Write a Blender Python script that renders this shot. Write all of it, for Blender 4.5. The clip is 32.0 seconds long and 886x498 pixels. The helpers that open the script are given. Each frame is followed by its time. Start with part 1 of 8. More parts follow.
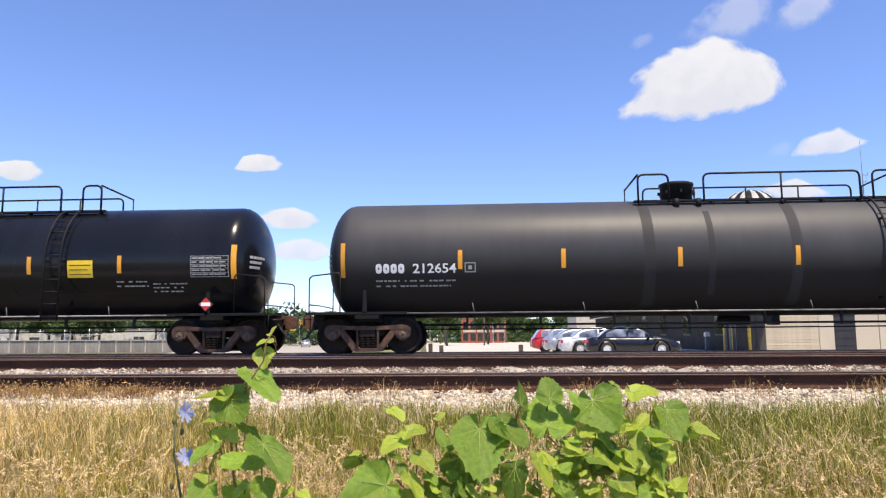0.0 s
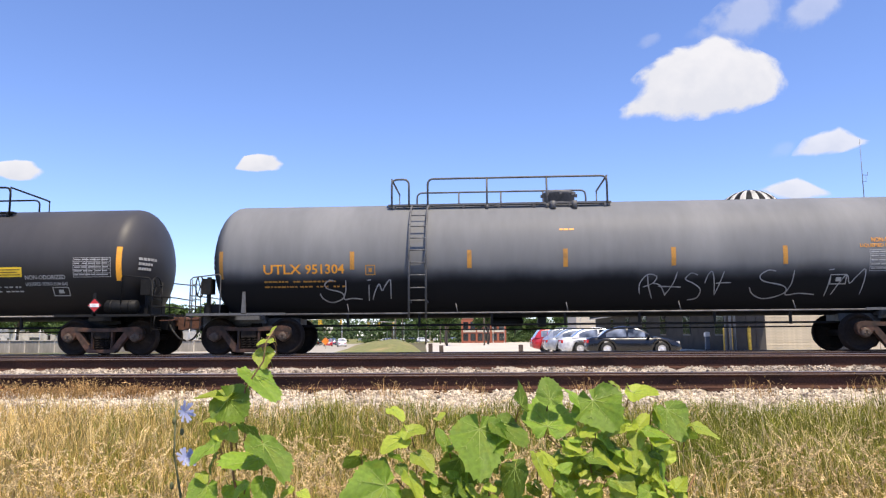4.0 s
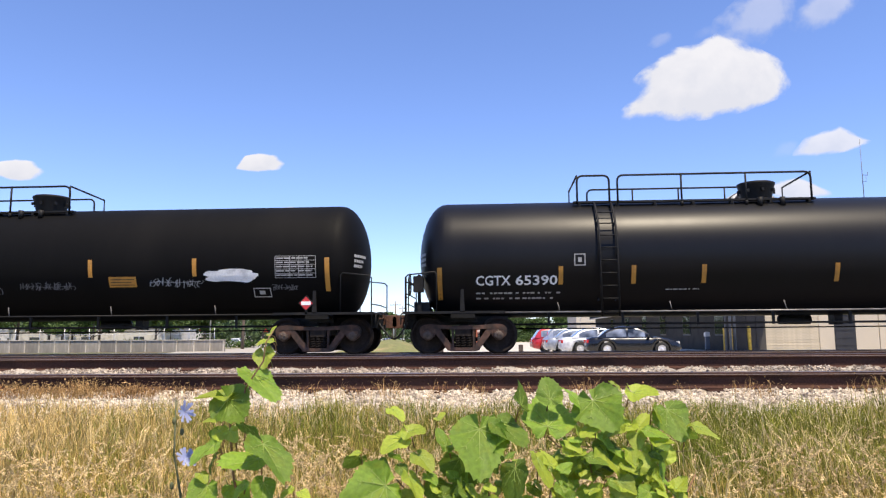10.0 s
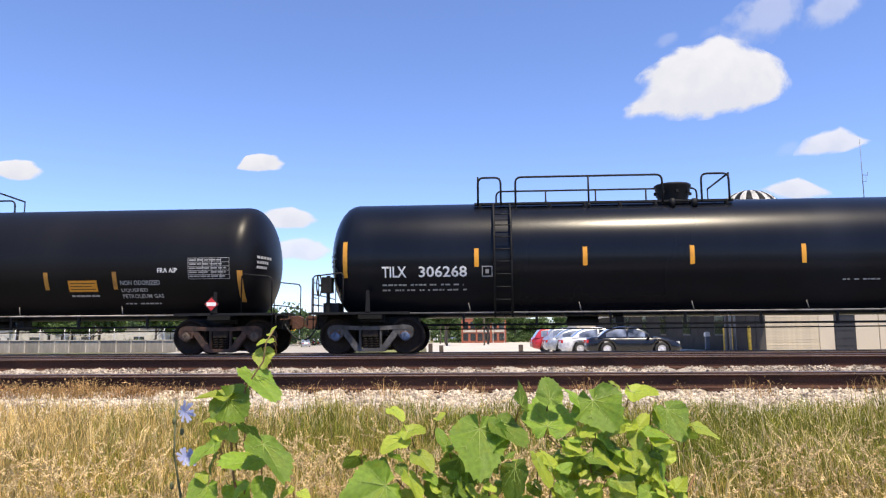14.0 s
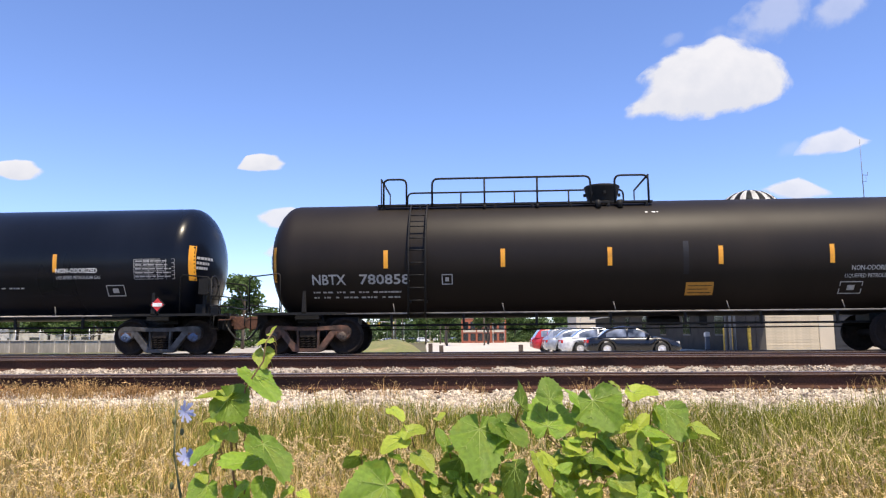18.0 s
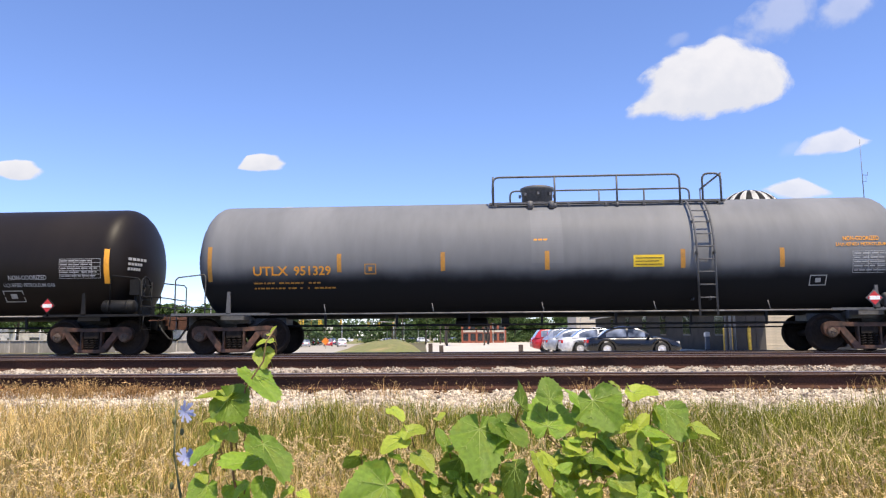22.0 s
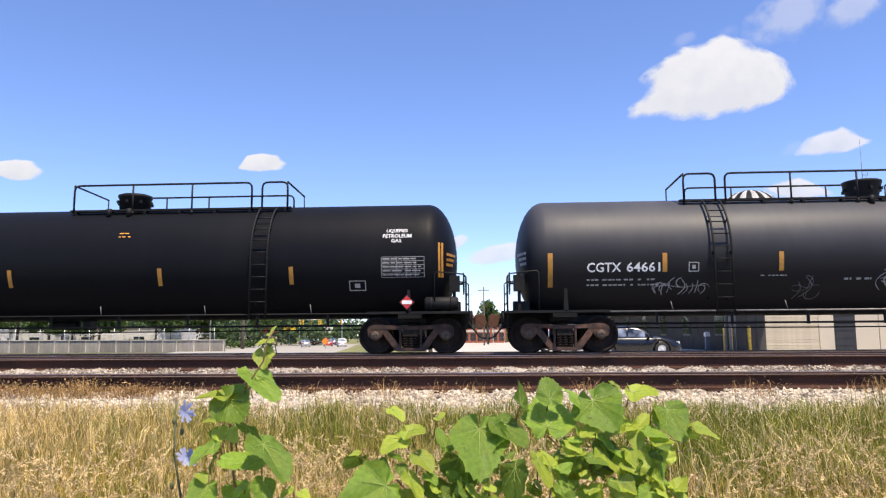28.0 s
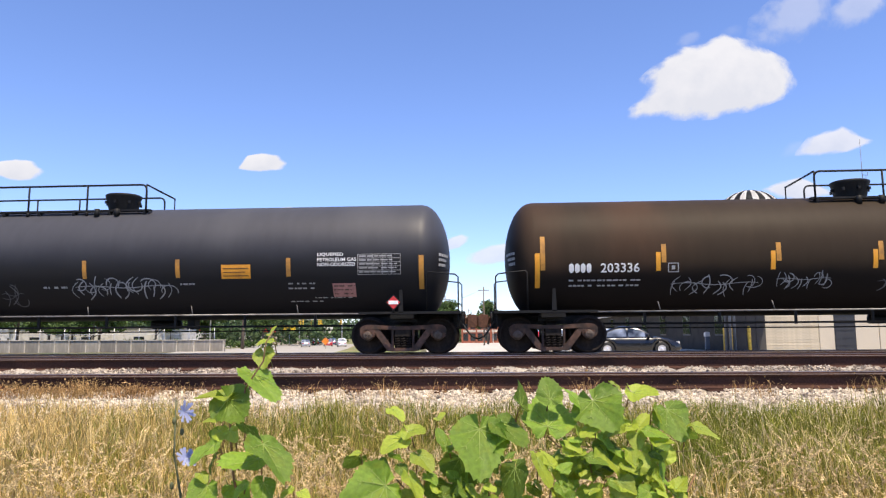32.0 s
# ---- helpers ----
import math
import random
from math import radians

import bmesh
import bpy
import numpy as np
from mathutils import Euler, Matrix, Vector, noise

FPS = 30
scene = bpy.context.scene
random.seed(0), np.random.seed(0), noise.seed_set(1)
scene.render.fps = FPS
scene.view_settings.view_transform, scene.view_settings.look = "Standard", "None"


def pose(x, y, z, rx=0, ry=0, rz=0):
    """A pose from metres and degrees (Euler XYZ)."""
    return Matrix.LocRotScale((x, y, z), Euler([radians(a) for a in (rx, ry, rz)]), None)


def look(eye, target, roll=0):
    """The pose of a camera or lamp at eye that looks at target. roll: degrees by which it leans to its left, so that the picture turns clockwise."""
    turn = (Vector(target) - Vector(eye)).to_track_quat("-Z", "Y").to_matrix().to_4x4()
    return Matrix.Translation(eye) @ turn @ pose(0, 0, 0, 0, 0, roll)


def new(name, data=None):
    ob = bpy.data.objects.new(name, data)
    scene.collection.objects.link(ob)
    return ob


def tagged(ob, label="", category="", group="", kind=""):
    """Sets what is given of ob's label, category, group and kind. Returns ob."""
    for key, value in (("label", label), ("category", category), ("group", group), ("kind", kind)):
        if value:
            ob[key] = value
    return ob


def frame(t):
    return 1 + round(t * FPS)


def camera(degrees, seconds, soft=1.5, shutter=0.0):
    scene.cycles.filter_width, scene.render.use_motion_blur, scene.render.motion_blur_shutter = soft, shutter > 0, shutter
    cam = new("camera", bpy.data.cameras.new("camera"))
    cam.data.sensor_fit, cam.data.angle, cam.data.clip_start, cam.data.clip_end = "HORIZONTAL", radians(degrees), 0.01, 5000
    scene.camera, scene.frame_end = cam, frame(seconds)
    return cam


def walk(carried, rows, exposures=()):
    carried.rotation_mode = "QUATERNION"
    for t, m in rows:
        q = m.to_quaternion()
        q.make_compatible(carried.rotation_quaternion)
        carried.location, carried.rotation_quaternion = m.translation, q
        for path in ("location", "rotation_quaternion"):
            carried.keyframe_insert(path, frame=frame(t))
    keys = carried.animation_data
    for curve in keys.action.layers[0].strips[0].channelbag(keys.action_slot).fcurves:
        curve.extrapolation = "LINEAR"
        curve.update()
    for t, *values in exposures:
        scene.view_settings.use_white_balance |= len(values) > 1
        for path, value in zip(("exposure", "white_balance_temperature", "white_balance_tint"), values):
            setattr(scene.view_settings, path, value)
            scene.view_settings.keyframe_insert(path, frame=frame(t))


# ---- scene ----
# The train rolls to the left along x; y leads away from the camera; z = 0 is the top of the train's rails.
CLIP = 32.0
EYE = Vector((0, 0, 0.46))
YAW, PITCH, LEAN = 3.38, 6.95, -0.41
cam = camera(64.2, CLIP, soft=1.25)
aim = Vector((-math.sin(radians(YAW)) * math.cos(radians(PITCH)), math.cos(radians(YAW)) * math.cos(radians(PITCH)), math.sin(radians(PITCH))))
stand = look(EYE, EYE + aim, LEAN)
walk(cam, [(0, stand), (CLIP, stand)], exposures=[(0, 0.7), (CLIP, 0.7)])

# ---- light: a high midday sun on the train's end, blue sky ----
SUN_DIR = Vector((0.22, -0.33, 0.92)).normalized()
world = bpy.data.worlds.new("sky")
scene.world = world
world.use_nodes = True
wn = world.node_tree
wn.nodes.clear()
sky = wn.nodes.new("ShaderNodeTexSky")
sky.sky_type, sky.sun_disc = "NISHITA", False
sky.sun_elevation, sky.sun_rotation = math.asin(SUN_DIR.z), math.atan2(SUN_DIR.x, SUN_DIR.y)
sky.altitude, sky.air_density, sky.dust_density, sky.ozone_density = 1200, 1.0, 0.0, 2.5
back = wn.nodes.new("ShaderNodeBackground")
back.inputs["Strength"].default_value = 0.107
wout = wn.nodes.new("ShaderNodeOutputWorld")
tint = wn.nodes.new("ShaderNodeMix")
tint.data_type, tint.blend_type = "RGBA", "MULTIPLY"
tint.inputs["Factor"].default_value, tint.inputs[7].default_value = 1.0, (1.06, 1.08, 1.36, 1)
wn.links.new(sky.outputs[0], tint.inputs[6])
wn.links.new(tint.outputs[2], back.inputs["Color"])
wn.links.new(back.outputs[0], wout.inputs["Surface"])
sun_data = bpy.data.lights.new("sun", "SUN")
sun_data.energy, sun_data.angle, sun_data.color = 4.35, radians(0.53), (1.0, 0.86, 0.655)
sun = new("sun", sun_data)
sun.matrix_world = look(SUN_DIR * 50, (0, 0, 0))

# ---- materials ----
def material(name, color, rough=0.7, metal=0.0, vary=0.25, fine=30.0, coarse=2.0, second=None, patchy=0.5, bump=0.0, bump_scale=None,
             per_object=0.0, per_island=0.0, coat=0.0, translucent=0.0, stretch=(1, 1, 1), emit=0.0, spec=0.5):
    """Principled surface with variation at two scales, at real-world size in the thing's own space."""
    m = bpy.data.materials.new(name)
    m.use_nodes = True
    t = m.node_tree
    p = t.nodes["Principled BSDF"]
    link = t.links.new
    co = t.nodes.new("ShaderNodeTexCoord")
    mp = t.nodes.new("ShaderNodeMapping")
    mp.inputs["Scale"].default_value = stretch
    link(co.outputs["Object"], mp.inputs["Vector"])
    n1 = t.nodes.new("ShaderNodeTexNoise")
    n1.inputs["Scale"].default_value, n1.inputs["Detail"].default_value = fine, 5
    n2 = t.nodes.new("ShaderNodeTexNoise")
    n2.inputs["Scale"].default_value, n2.inputs["Detail"].default_value = coarse, 4
    link(mp.outputs[0], n1.inputs["Vector"])
    link(mp.outputs[0], n2.inputs["Vector"])
    c = Vector(color)
    s = Vector(second) if second else c * 0.6
    mix = t.nodes.new("ShaderNodeMix")
    mix.data_type = "RGBA"
    ramp = t.nodes.new("ShaderNodeMapRange")
    ramp.inputs["From Min"].default_value, ramp.inputs["From Max"].default_value = 0.62 - 0.24 * patchy, 0.78 - 0.16 * patchy
    link(n2.outputs["Fac"], ramp.inputs["Value"])
    link(ramp.outputs[0], mix.inputs["Factor"])
    mix.inputs[6].default_value, mix.inputs[7].default_value = (*c, 1), (*s, 1)
    hsv = t.nodes.new("ShaderNodeHueSaturation")
    val = t.nodes.new("ShaderNodeMapRange")
    val.inputs["From Min"].default_value, val.inputs["From Max"].default_value = 0.25, 0.75
    val.inputs["To Min"].default_value, val.inputs["To Max"].default_value = 1 - vary, 1 + vary
    link(n1.outputs["Fac"], val.inputs["Value"])
    last = val.outputs[0]
    for amount, node, socket in ((per_object, "ShaderNodeObjectInfo", "Random"), (per_island, "ShaderNodeNewGeometry", "Random Per Island")):
        if amount:
            src = t.nodes.new(node)
            rg = t.nodes.new("ShaderNodeMapRange")
            rg.inputs["To Min"].default_value, rg.inputs["To Max"].default_value = 1 - amount, 1 + amount
            link(src.outputs[socket], rg.inputs["Value"])
            mu = t.nodes.new("ShaderNodeMath")
            mu.operation = "MULTIPLY"
            link(last, mu.inputs[0])
            link(rg.outputs[0], mu.inputs[1])
            last = mu.outputs[0]
    link(last, hsv.inputs["Value"])
    link(mix.outputs[2], hsv.inputs["Color"])
    link(hsv.outputs[0], p.inputs["Base Color"])
    rr = t.nodes.new("ShaderNodeMapRange")
    rr.inputs["To Min"].default_value, rr.inputs["To Max"].default_value = max(0.02, rough - 0.1), min(1, rough + 0.1)
    link(n2.outputs["Fac"], rr.inputs["Value"])
    link(rr.outputs[0], p.inputs["Roughness"])
    p.inputs["Metallic"].default_value = metal
    p.inputs["Specular IOR Level"].default_value = spec
    p.inputs["Coat Weight"].default_value = coat
    p.inputs["Coat Roughness"].default_value = 0.08
    if emit:
        p.inputs["Emission Color"].default_value = (*c, 1)
        p.inputs["Emission Strength"].default_value = emit
    if bump:
        b = t.nodes.new("ShaderNodeBump")
        b.inputs["Strength"].default_value, b.inputs["Distance"].default_value = bump, 0.02
        src = n1
        if bump_scale:
            src = t.nodes.new("ShaderNodeTexNoise")
            src.inputs["Scale"].default_value = bump_scale
            link(mp.outputs[0], src.inputs["Vector"])
        link(src.outputs["Fac"], b.inputs["Height"])
        link(b.outputs[0], p.inputs["Normal"])
    if translucent:
        tr = t.nodes.new("ShaderNodeBsdfTranslucent")
        link(hsv.outputs[0], tr.inputs["Color"])
        ms = t.nodes.new("ShaderNodeMixShader")
        ms.inputs["Fac"].default_value = translucent
        link(p.outputs[0], ms.inputs[1])
        link(tr.outputs[0], ms.inputs[2])
        link(ms.outputs[0], t.nodes["Material Output"].inputs["Surface"])
    return m


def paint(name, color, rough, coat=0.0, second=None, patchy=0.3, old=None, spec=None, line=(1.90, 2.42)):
    """Tank paint: rain streaks run down, dust sits in broad patches. old: darker colour below the line: sound paint
    where grey and rust have chalked, painted-in belly shade on charcoal and slate.
    """
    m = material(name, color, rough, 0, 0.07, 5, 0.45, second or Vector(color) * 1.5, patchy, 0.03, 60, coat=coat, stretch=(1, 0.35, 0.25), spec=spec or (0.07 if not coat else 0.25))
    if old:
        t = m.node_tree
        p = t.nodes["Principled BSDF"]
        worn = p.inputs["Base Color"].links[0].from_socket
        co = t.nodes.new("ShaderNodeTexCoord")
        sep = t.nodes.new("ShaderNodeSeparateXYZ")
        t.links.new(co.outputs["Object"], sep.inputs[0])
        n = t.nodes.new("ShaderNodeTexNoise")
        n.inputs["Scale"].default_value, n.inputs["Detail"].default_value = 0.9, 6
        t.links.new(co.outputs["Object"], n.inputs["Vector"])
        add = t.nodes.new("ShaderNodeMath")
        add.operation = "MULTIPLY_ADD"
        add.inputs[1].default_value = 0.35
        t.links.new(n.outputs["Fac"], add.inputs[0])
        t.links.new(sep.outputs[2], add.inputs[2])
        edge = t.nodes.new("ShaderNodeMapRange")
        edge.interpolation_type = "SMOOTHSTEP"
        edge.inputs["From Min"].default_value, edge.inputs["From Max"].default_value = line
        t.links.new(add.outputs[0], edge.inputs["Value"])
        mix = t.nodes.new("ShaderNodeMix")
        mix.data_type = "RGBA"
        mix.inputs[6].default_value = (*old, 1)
        shaded_head = t.nodes.new("ShaderNodeMapRange")  # the head turned from the sun has its shade painted in
        shaded_head.inputs["From Min"].default_value, shaded_head.inputs["From Max"].default_value = -8.95, -8.62
        t.links.new(sep.outputs[0], shaded_head.inputs["Value"])
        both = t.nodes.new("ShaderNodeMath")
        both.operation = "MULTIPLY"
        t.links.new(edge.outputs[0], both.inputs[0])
        t.links.new(shaded_head.outputs[0], both.inputs[1])
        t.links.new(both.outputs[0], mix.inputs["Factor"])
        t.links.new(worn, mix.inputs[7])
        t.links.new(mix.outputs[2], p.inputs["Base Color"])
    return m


M = {
    "rail_side": material("rusty rail steel", (0.062, 0.030, 0.022), 0.8, 0.0, 0.35, 40, 1.5, (0.035, 0.02, 0.016), bump=0.2, spec=0.15),
    "rail_top": material("rolled rail head", (0.30, 0.25, 0.24), 0.33, 0.9, 0.2, 30, 1.0, (0.16, 0.10, 0.08)),
    # thin pale line along the near side of each rail head
    "rail_line": material("pale rail head line", (0.36, 0.28, 0.23), 0.45, 0.2, 0.25, 20, 0.6, (0.2, 0.13, 0.1), 0.5),
    "tie": material("weathered creosoted timber", (0.075, 0.055, 0.042), 0.9, 0, 0.4, 18, 3, (0.13, 0.10, 0.08), bump=0.6, stretch=(6, 0.6, 6), per_object=0.3),
    "ballast": material("crushed limestone", (0.42, 0.37, 0.30), 0.9, 0, 0.4, 40, 1.3, (0.28, 0.25, 0.21), 0.6, 0.9, 26),
    "stone": material("limestone chips", (0.55, 0.465, 0.35), 0.85, 0, 0.25, 60, 5, (0.30, 0.235, 0.175), bump=0.4, per_island=0.42),
    "stone_dull": material("weathered limestone chips", (0.36, 0.30, 0.235), 0.85, 0, 0.3, 60, 5, (0.15, 0.115, 0.09), 0.7, bump=0.4, per_island=0.6),
    # unseen bed, coloured dark to cut bounce light on the tank bellies
    "dark_ballast": material("unseen dark ballast", (0.11, 0.095, 0.08), 0.9, 0, 0.4, 40, 1.3, (0.07, 0.06, 0.05), 0.6, 0.9, 26),
    "soil": material("dry grassy soil", (0.115, 0.09, 0.045), 0.95, 0, 0.5, 12, 0.5, (0.08, 0.10, 0.035), 0.7, 0.8),
    "asphalt": material("pale worn asphalt", (0.36, 0.33, 0.28), 0.9, 0, 0.15, 50, 0.3, (0.29, 0.27, 0.23), 0.5, 0.2),
    "lot": material("pale concrete lot", (0.50, 0.46, 0.40), 0.9, 0, 0.12, 40, 0.3, (0.42, 0.39, 0.34), 0.5, 0.1),
    "truck": material("rusty brown cast steel", (0.082, 0.040, 0.026), 0.75, 0.0, 0.5, 9, 3, (0.022, 0.016, 0.013), 0.8, 0.25, per_object=0.4),
    "truck_grey": material("grimy grey cast steel", (0.075, 0.072, 0.074), 0.7, 0.0, 0.45, 9, 3, (0.025, 0.023, 0.022), 0.75, 0.25),
    "cap_blue": material("blue bearing cap paint", (0.08, 0.12, 0.22), 0.5, 0.1, 0.3, 30, 5, (0.04, 0.05, 0.08)),
    "truck_dark": material("dark cast steel", (0.016, 0.013, 0.012), 0.7, 0.0, 0.4, 14, 3, (0.03, 0.022, 0.017), 0.4, 0.25, spec=0.15),
    "wheel": material("dark rolled wheel steel", (0.022, 0.017, 0.015), 0.75, 0.0, 0.3, 20, 4, (0.036, 0.026, 0.02), 0.4, 0.15, spec=0.15),
    "cap": material("bearing cap steel", (0.10, 0.072, 0.055), 0.6, 0.2, 0.3, 30, 5),
    "frame": material("grimy black underframe paint", (0.012, 0.012, 0.0125), 0.6, 0, 0.3, 16, 2, (0.024, 0.021, 0.019), 0.4, 0.1, spec=0.2),
    "frame_grey": material("grimy grey underframe paint", (0.10, 0.101, 0.106), 0.6, 0, 0.3, 16, 2, (0.04, 0.038, 0.036), 0.4, 0.1),
    "coupler": material("orange-brown rusted coupler steel", (0.115, 0.050, 0.030), 0.8, 0.1, 0.4, 20, 4, (0.07, 0.035, 0.025), 0.5, 0.3),
    "hose": material("black rubber hose", (0.02, 0.02, 0.02), 0.6, 0, 0.2, 30, 5),
    "pipe_dim": material("grimy pipe bracket", (0.12, 0.115, 0.11), 0.6, 0.2, 0.2, 30, 2, (0.06, 0.055, 0.05)),
    "pipe": material("dull galvanised pipe", (0.24, 0.23, 0.225), 0.5, 0.4, 0.2, 30, 2, (0.08, 0.07, 0.065), 0.7),
    "strip": material("amber reflective tape", (0.80, 0.36, 0.03), 0.4, 0, 0.12, 40, 4, (0.62, 0.27, 0.03), 0.4),
    "strip_dim": material("grimy amber reflective tape", (0.50, 0.24, 0.04), 0.5, 0, 0.2, 40, 4, (0.32, 0.16, 0.04), 0.5),
    "orange": material("orange stencil plate", (0.78, 0.33, 0.03), 0.5, 0, 0.12, 30, 4, (0.60, 0.25, 0.03), 0.4),
    "yellow": material("yellow warning plate", (0.85, 0.58, 0.03), 0.5, 0, 0.12, 30, 4, (0.7, 0.45, 0.03), 0.4),
    "white": material("white stencil paint", (0.85, 0.85, 0.84), 0.6, 0, 0.12, 30, 4, (0.6, 0.6, 0.6), 0.4),
    "white_dim": material("faded white stencil paint", (0.42, 0.42, 0.42), 0.7, 0, 0.2, 30, 4, (0.3, 0.3, 0.3), 0.5),
    "chalk": material("pale spray paint", (0.34, 0.35, 0.37), 0.7, 0, 0.3, 14, 3, (0.2, 0.21, 0.22), 0.5),
    "chalk_dim": material("faint spray paint", (0.13, 0.13, 0.14), 0.7, 0, 0.3, 14, 3, (0.08, 0.08, 0.09), 0.5),
    "ink": material("dark stencil ink", (0.05, 0.035, 0.02), 0.6, 0, 0.1, 30, 4),
    "red": material("red hazard plate", (0.55, 0.03, 0.035), 0.45, 0, 0.1, 30, 4, (0.42, 0.03, 0.03), 0.3),
    "pinkish": material("faded red notice plate", (0.45, 0.22, 0.20), 0.6, 0, 0.2, 30, 4),
}
PAINT = {
    "gloss_black": paint("glossy black tank paint", (0.008, 0.008, 0.010), 0.24, 0.12),
    # charcoal: the belly's shade is painted in as a darker lower shell
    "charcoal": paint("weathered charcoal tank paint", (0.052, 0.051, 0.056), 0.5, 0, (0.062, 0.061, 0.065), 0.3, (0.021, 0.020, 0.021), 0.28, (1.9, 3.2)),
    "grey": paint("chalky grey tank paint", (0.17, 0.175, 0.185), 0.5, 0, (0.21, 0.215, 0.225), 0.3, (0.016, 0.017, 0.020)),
    "flat_black": paint("flat black tank paint", (0.006, 0.0058, 0.0058), 0.6, 0, (0.0085, 0.008, 0.0078), spec=0.07),
    "blue_black": paint("faded blue-black tank paint", (0.0075, 0.008, 0.0105), 0.5, 0, (0.0095, 0.0098, 0.0125), spec=0.09),
    "satin_black": paint("satin black tank paint", (0.0065, 0.0065, 0.0080), 0.40, 0, (0.0088, 0.0088, 0.0105), spec=0.20),
    "navy_black": paint("polished blue-black tank paint", (0.005, 0.0066, 0.0115), 0.28, 0.05, spec=0.19),
    "charcoal_grime": paint("grimy charcoal tank paint", (0.047, 0.046, 0.047), 0.52, 0, (0.060, 0.058, 0.057)),
    "grey_chalk": paint("freshly chalked grey tank paint", (0.188, 0.193, 0.203), 0.52, 0, (0.22, 0.225, 0.235)),
    "brown_black": paint("weathered brown-black tank paint", (0.0135, 0.0102, 0.0088), 0.5, 0, (0.018, 0.0135, 0.0112), spec=0.20),
    # slate: lower shell coloured darker to carry the belly's shade
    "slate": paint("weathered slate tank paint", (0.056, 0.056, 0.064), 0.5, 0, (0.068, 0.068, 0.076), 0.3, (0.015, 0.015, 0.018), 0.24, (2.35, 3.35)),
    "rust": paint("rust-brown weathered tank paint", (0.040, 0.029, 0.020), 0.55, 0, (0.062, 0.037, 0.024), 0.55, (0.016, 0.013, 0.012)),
}


# ---- mesh builders ----
def box(bm, x0, x1, y0, y1, z0, z1):
    v = [bm.verts.new((x, y, z)) for x in (x0, x1) for y in (y0, y1) for z in (z0, z1)]
    for q in ((0, 1, 3, 2), (4, 6, 7, 5), (0, 4, 5, 1), (2, 3, 7, 6), (0, 2, 6, 4), (1, 5, 7, 3)):
        bm.faces.new([v[i] for i in q])
    return bm


def prism(bm, outline, y0, y1):
    """An outline in x and z, thick from y0 to y1."""
    a = [bm.verts.new((x, y0, z)) for x, z in outline]
    b = [bm.verts.new((x, y1, z)) for x, z in outline]
    n = len(outline)
    bm.faces.new(a)
    bm.faces.new(b[::-1])
    for i in range(n):
        bm.faces.new((a[i], b[i], b[(i + 1) % n], a[(i + 1) % n]))
    return bm


def tube(bm, pts, r, n=8, caps=True):
    """A round bar along points; r is one radius or one for each point."""
    pts = [Vector(p) for p in pts]
    rs = r if isinstance(r, (list, tuple)) else [r] * len(pts)
    rings, side = [], None
    for i, p in enumerate(pts):
        d = ((pts[i + 1] - p).normalized() if i + 1 < len(pts) else Vector()) + ((p - pts[i - 1]).normalized() if i else Vector())
        d = d.normalized() if d.length > 1e-6 else Vector((0, 0, 1))
        if side is None:
            side = d.orthogonal().normalized()
        side = side - d * side.dot(d)
        side = side.normalized() if side.length > 1e-4 else d.orthogonal().normalized()
        up = d.cross(side)
        rings.append([bm.verts.new(p + (side * math.cos(a) + up * math.sin(a)) * rs[i]) for a in (2 * math.pi * k / n for k in range(n))])
    for a, b in zip(rings, rings[1:]):
        for k in range(n):
            f = bm.faces.new((a[k], a[(k + 1) % n], b[(k + 1) % n], b[k]))
            f.smooth = True
    if caps:
        bm.faces.new(rings[0][::-1])
        bm.faces.new(rings[-1])
    return bm


def lathe(bm, profile, axis="x", n=48, centre=(0, 0, 0), smooth=True):
    """Turns (along, radius) pairs about an axis; a radius of 0 closes the end."""
    c = Vector(centre)
    rings = []
    for s, r in profile:
        ring = []
        for k in range(n if r > 1e-6 else 1):
            a = 2 * math.pi * k / n
            u, w = r * math.cos(a), r * math.sin(a)
            ring.append(bm.verts.new(c + (Vector((s, u, w)) if axis == "x" else Vector((w, s, u)) if axis == "y" else Vector((u, w, s)))))
        rings.append(ring)
    for a, b in zip(rings, rings[1:]):
        for k in range(n):
            k2 = (k + 1) % n
            q = [a[k % len(a)], a[k2 % len(a)], b[k2 % len(b)], b[k % len(b)]]
            q = [v for i, v in enumerate(q) if v not in q[:i]]
            if len(q) > 2:
                bm.faces.new(q).smooth = smooth
    return bm


def ball(bm, centre, rx, ry, rz, seg=8, rings=6):
    c = Vector(centre)
    prof = [(-math.cos(math.pi * i / rings), math.sin(math.pi * i / rings)) for i in range(rings + 1)]
    prof = [(s, r if r > 1e-6 else 0) for s, r in prof]
    start = len(bm.verts)
    lathe(bm, prof, "z", seg)
    bm.verts.ensure_lookup_table()
    for v in bm.verts[start:]:
        v.co = c + Vector((v.co.x * rx, v.co.y * ry, v.co.z * rz))
    return bm


def sheet(bm, x0, x1, z0, z1, y, nx=1, nz=1):
    """A thin upright plate face that looks to -y."""
    g = [[bm.verts.new((x0 + (x1 - x0) * i / nx, y, z0 + (z1 - z0) * j / nz)) for j in range(nz + 1)] for i in range(nx + 1)]
    for i in range(nx):
        for j in range(nz):
            bm.faces.new((g[i][j], g[i + 1][j], g[i + 1][j + 1], g[i][j + 1]))
    return bm


def mesh_of(name, bm, mat):
    me = bpy.data.meshes.new(name)
    bmesh.ops.recalc_face_normals(bm, faces=bm.faces)
    bm.to_mesh(me)
    bm.free()
    if mat:
        me.materials.append(mat)
    return me


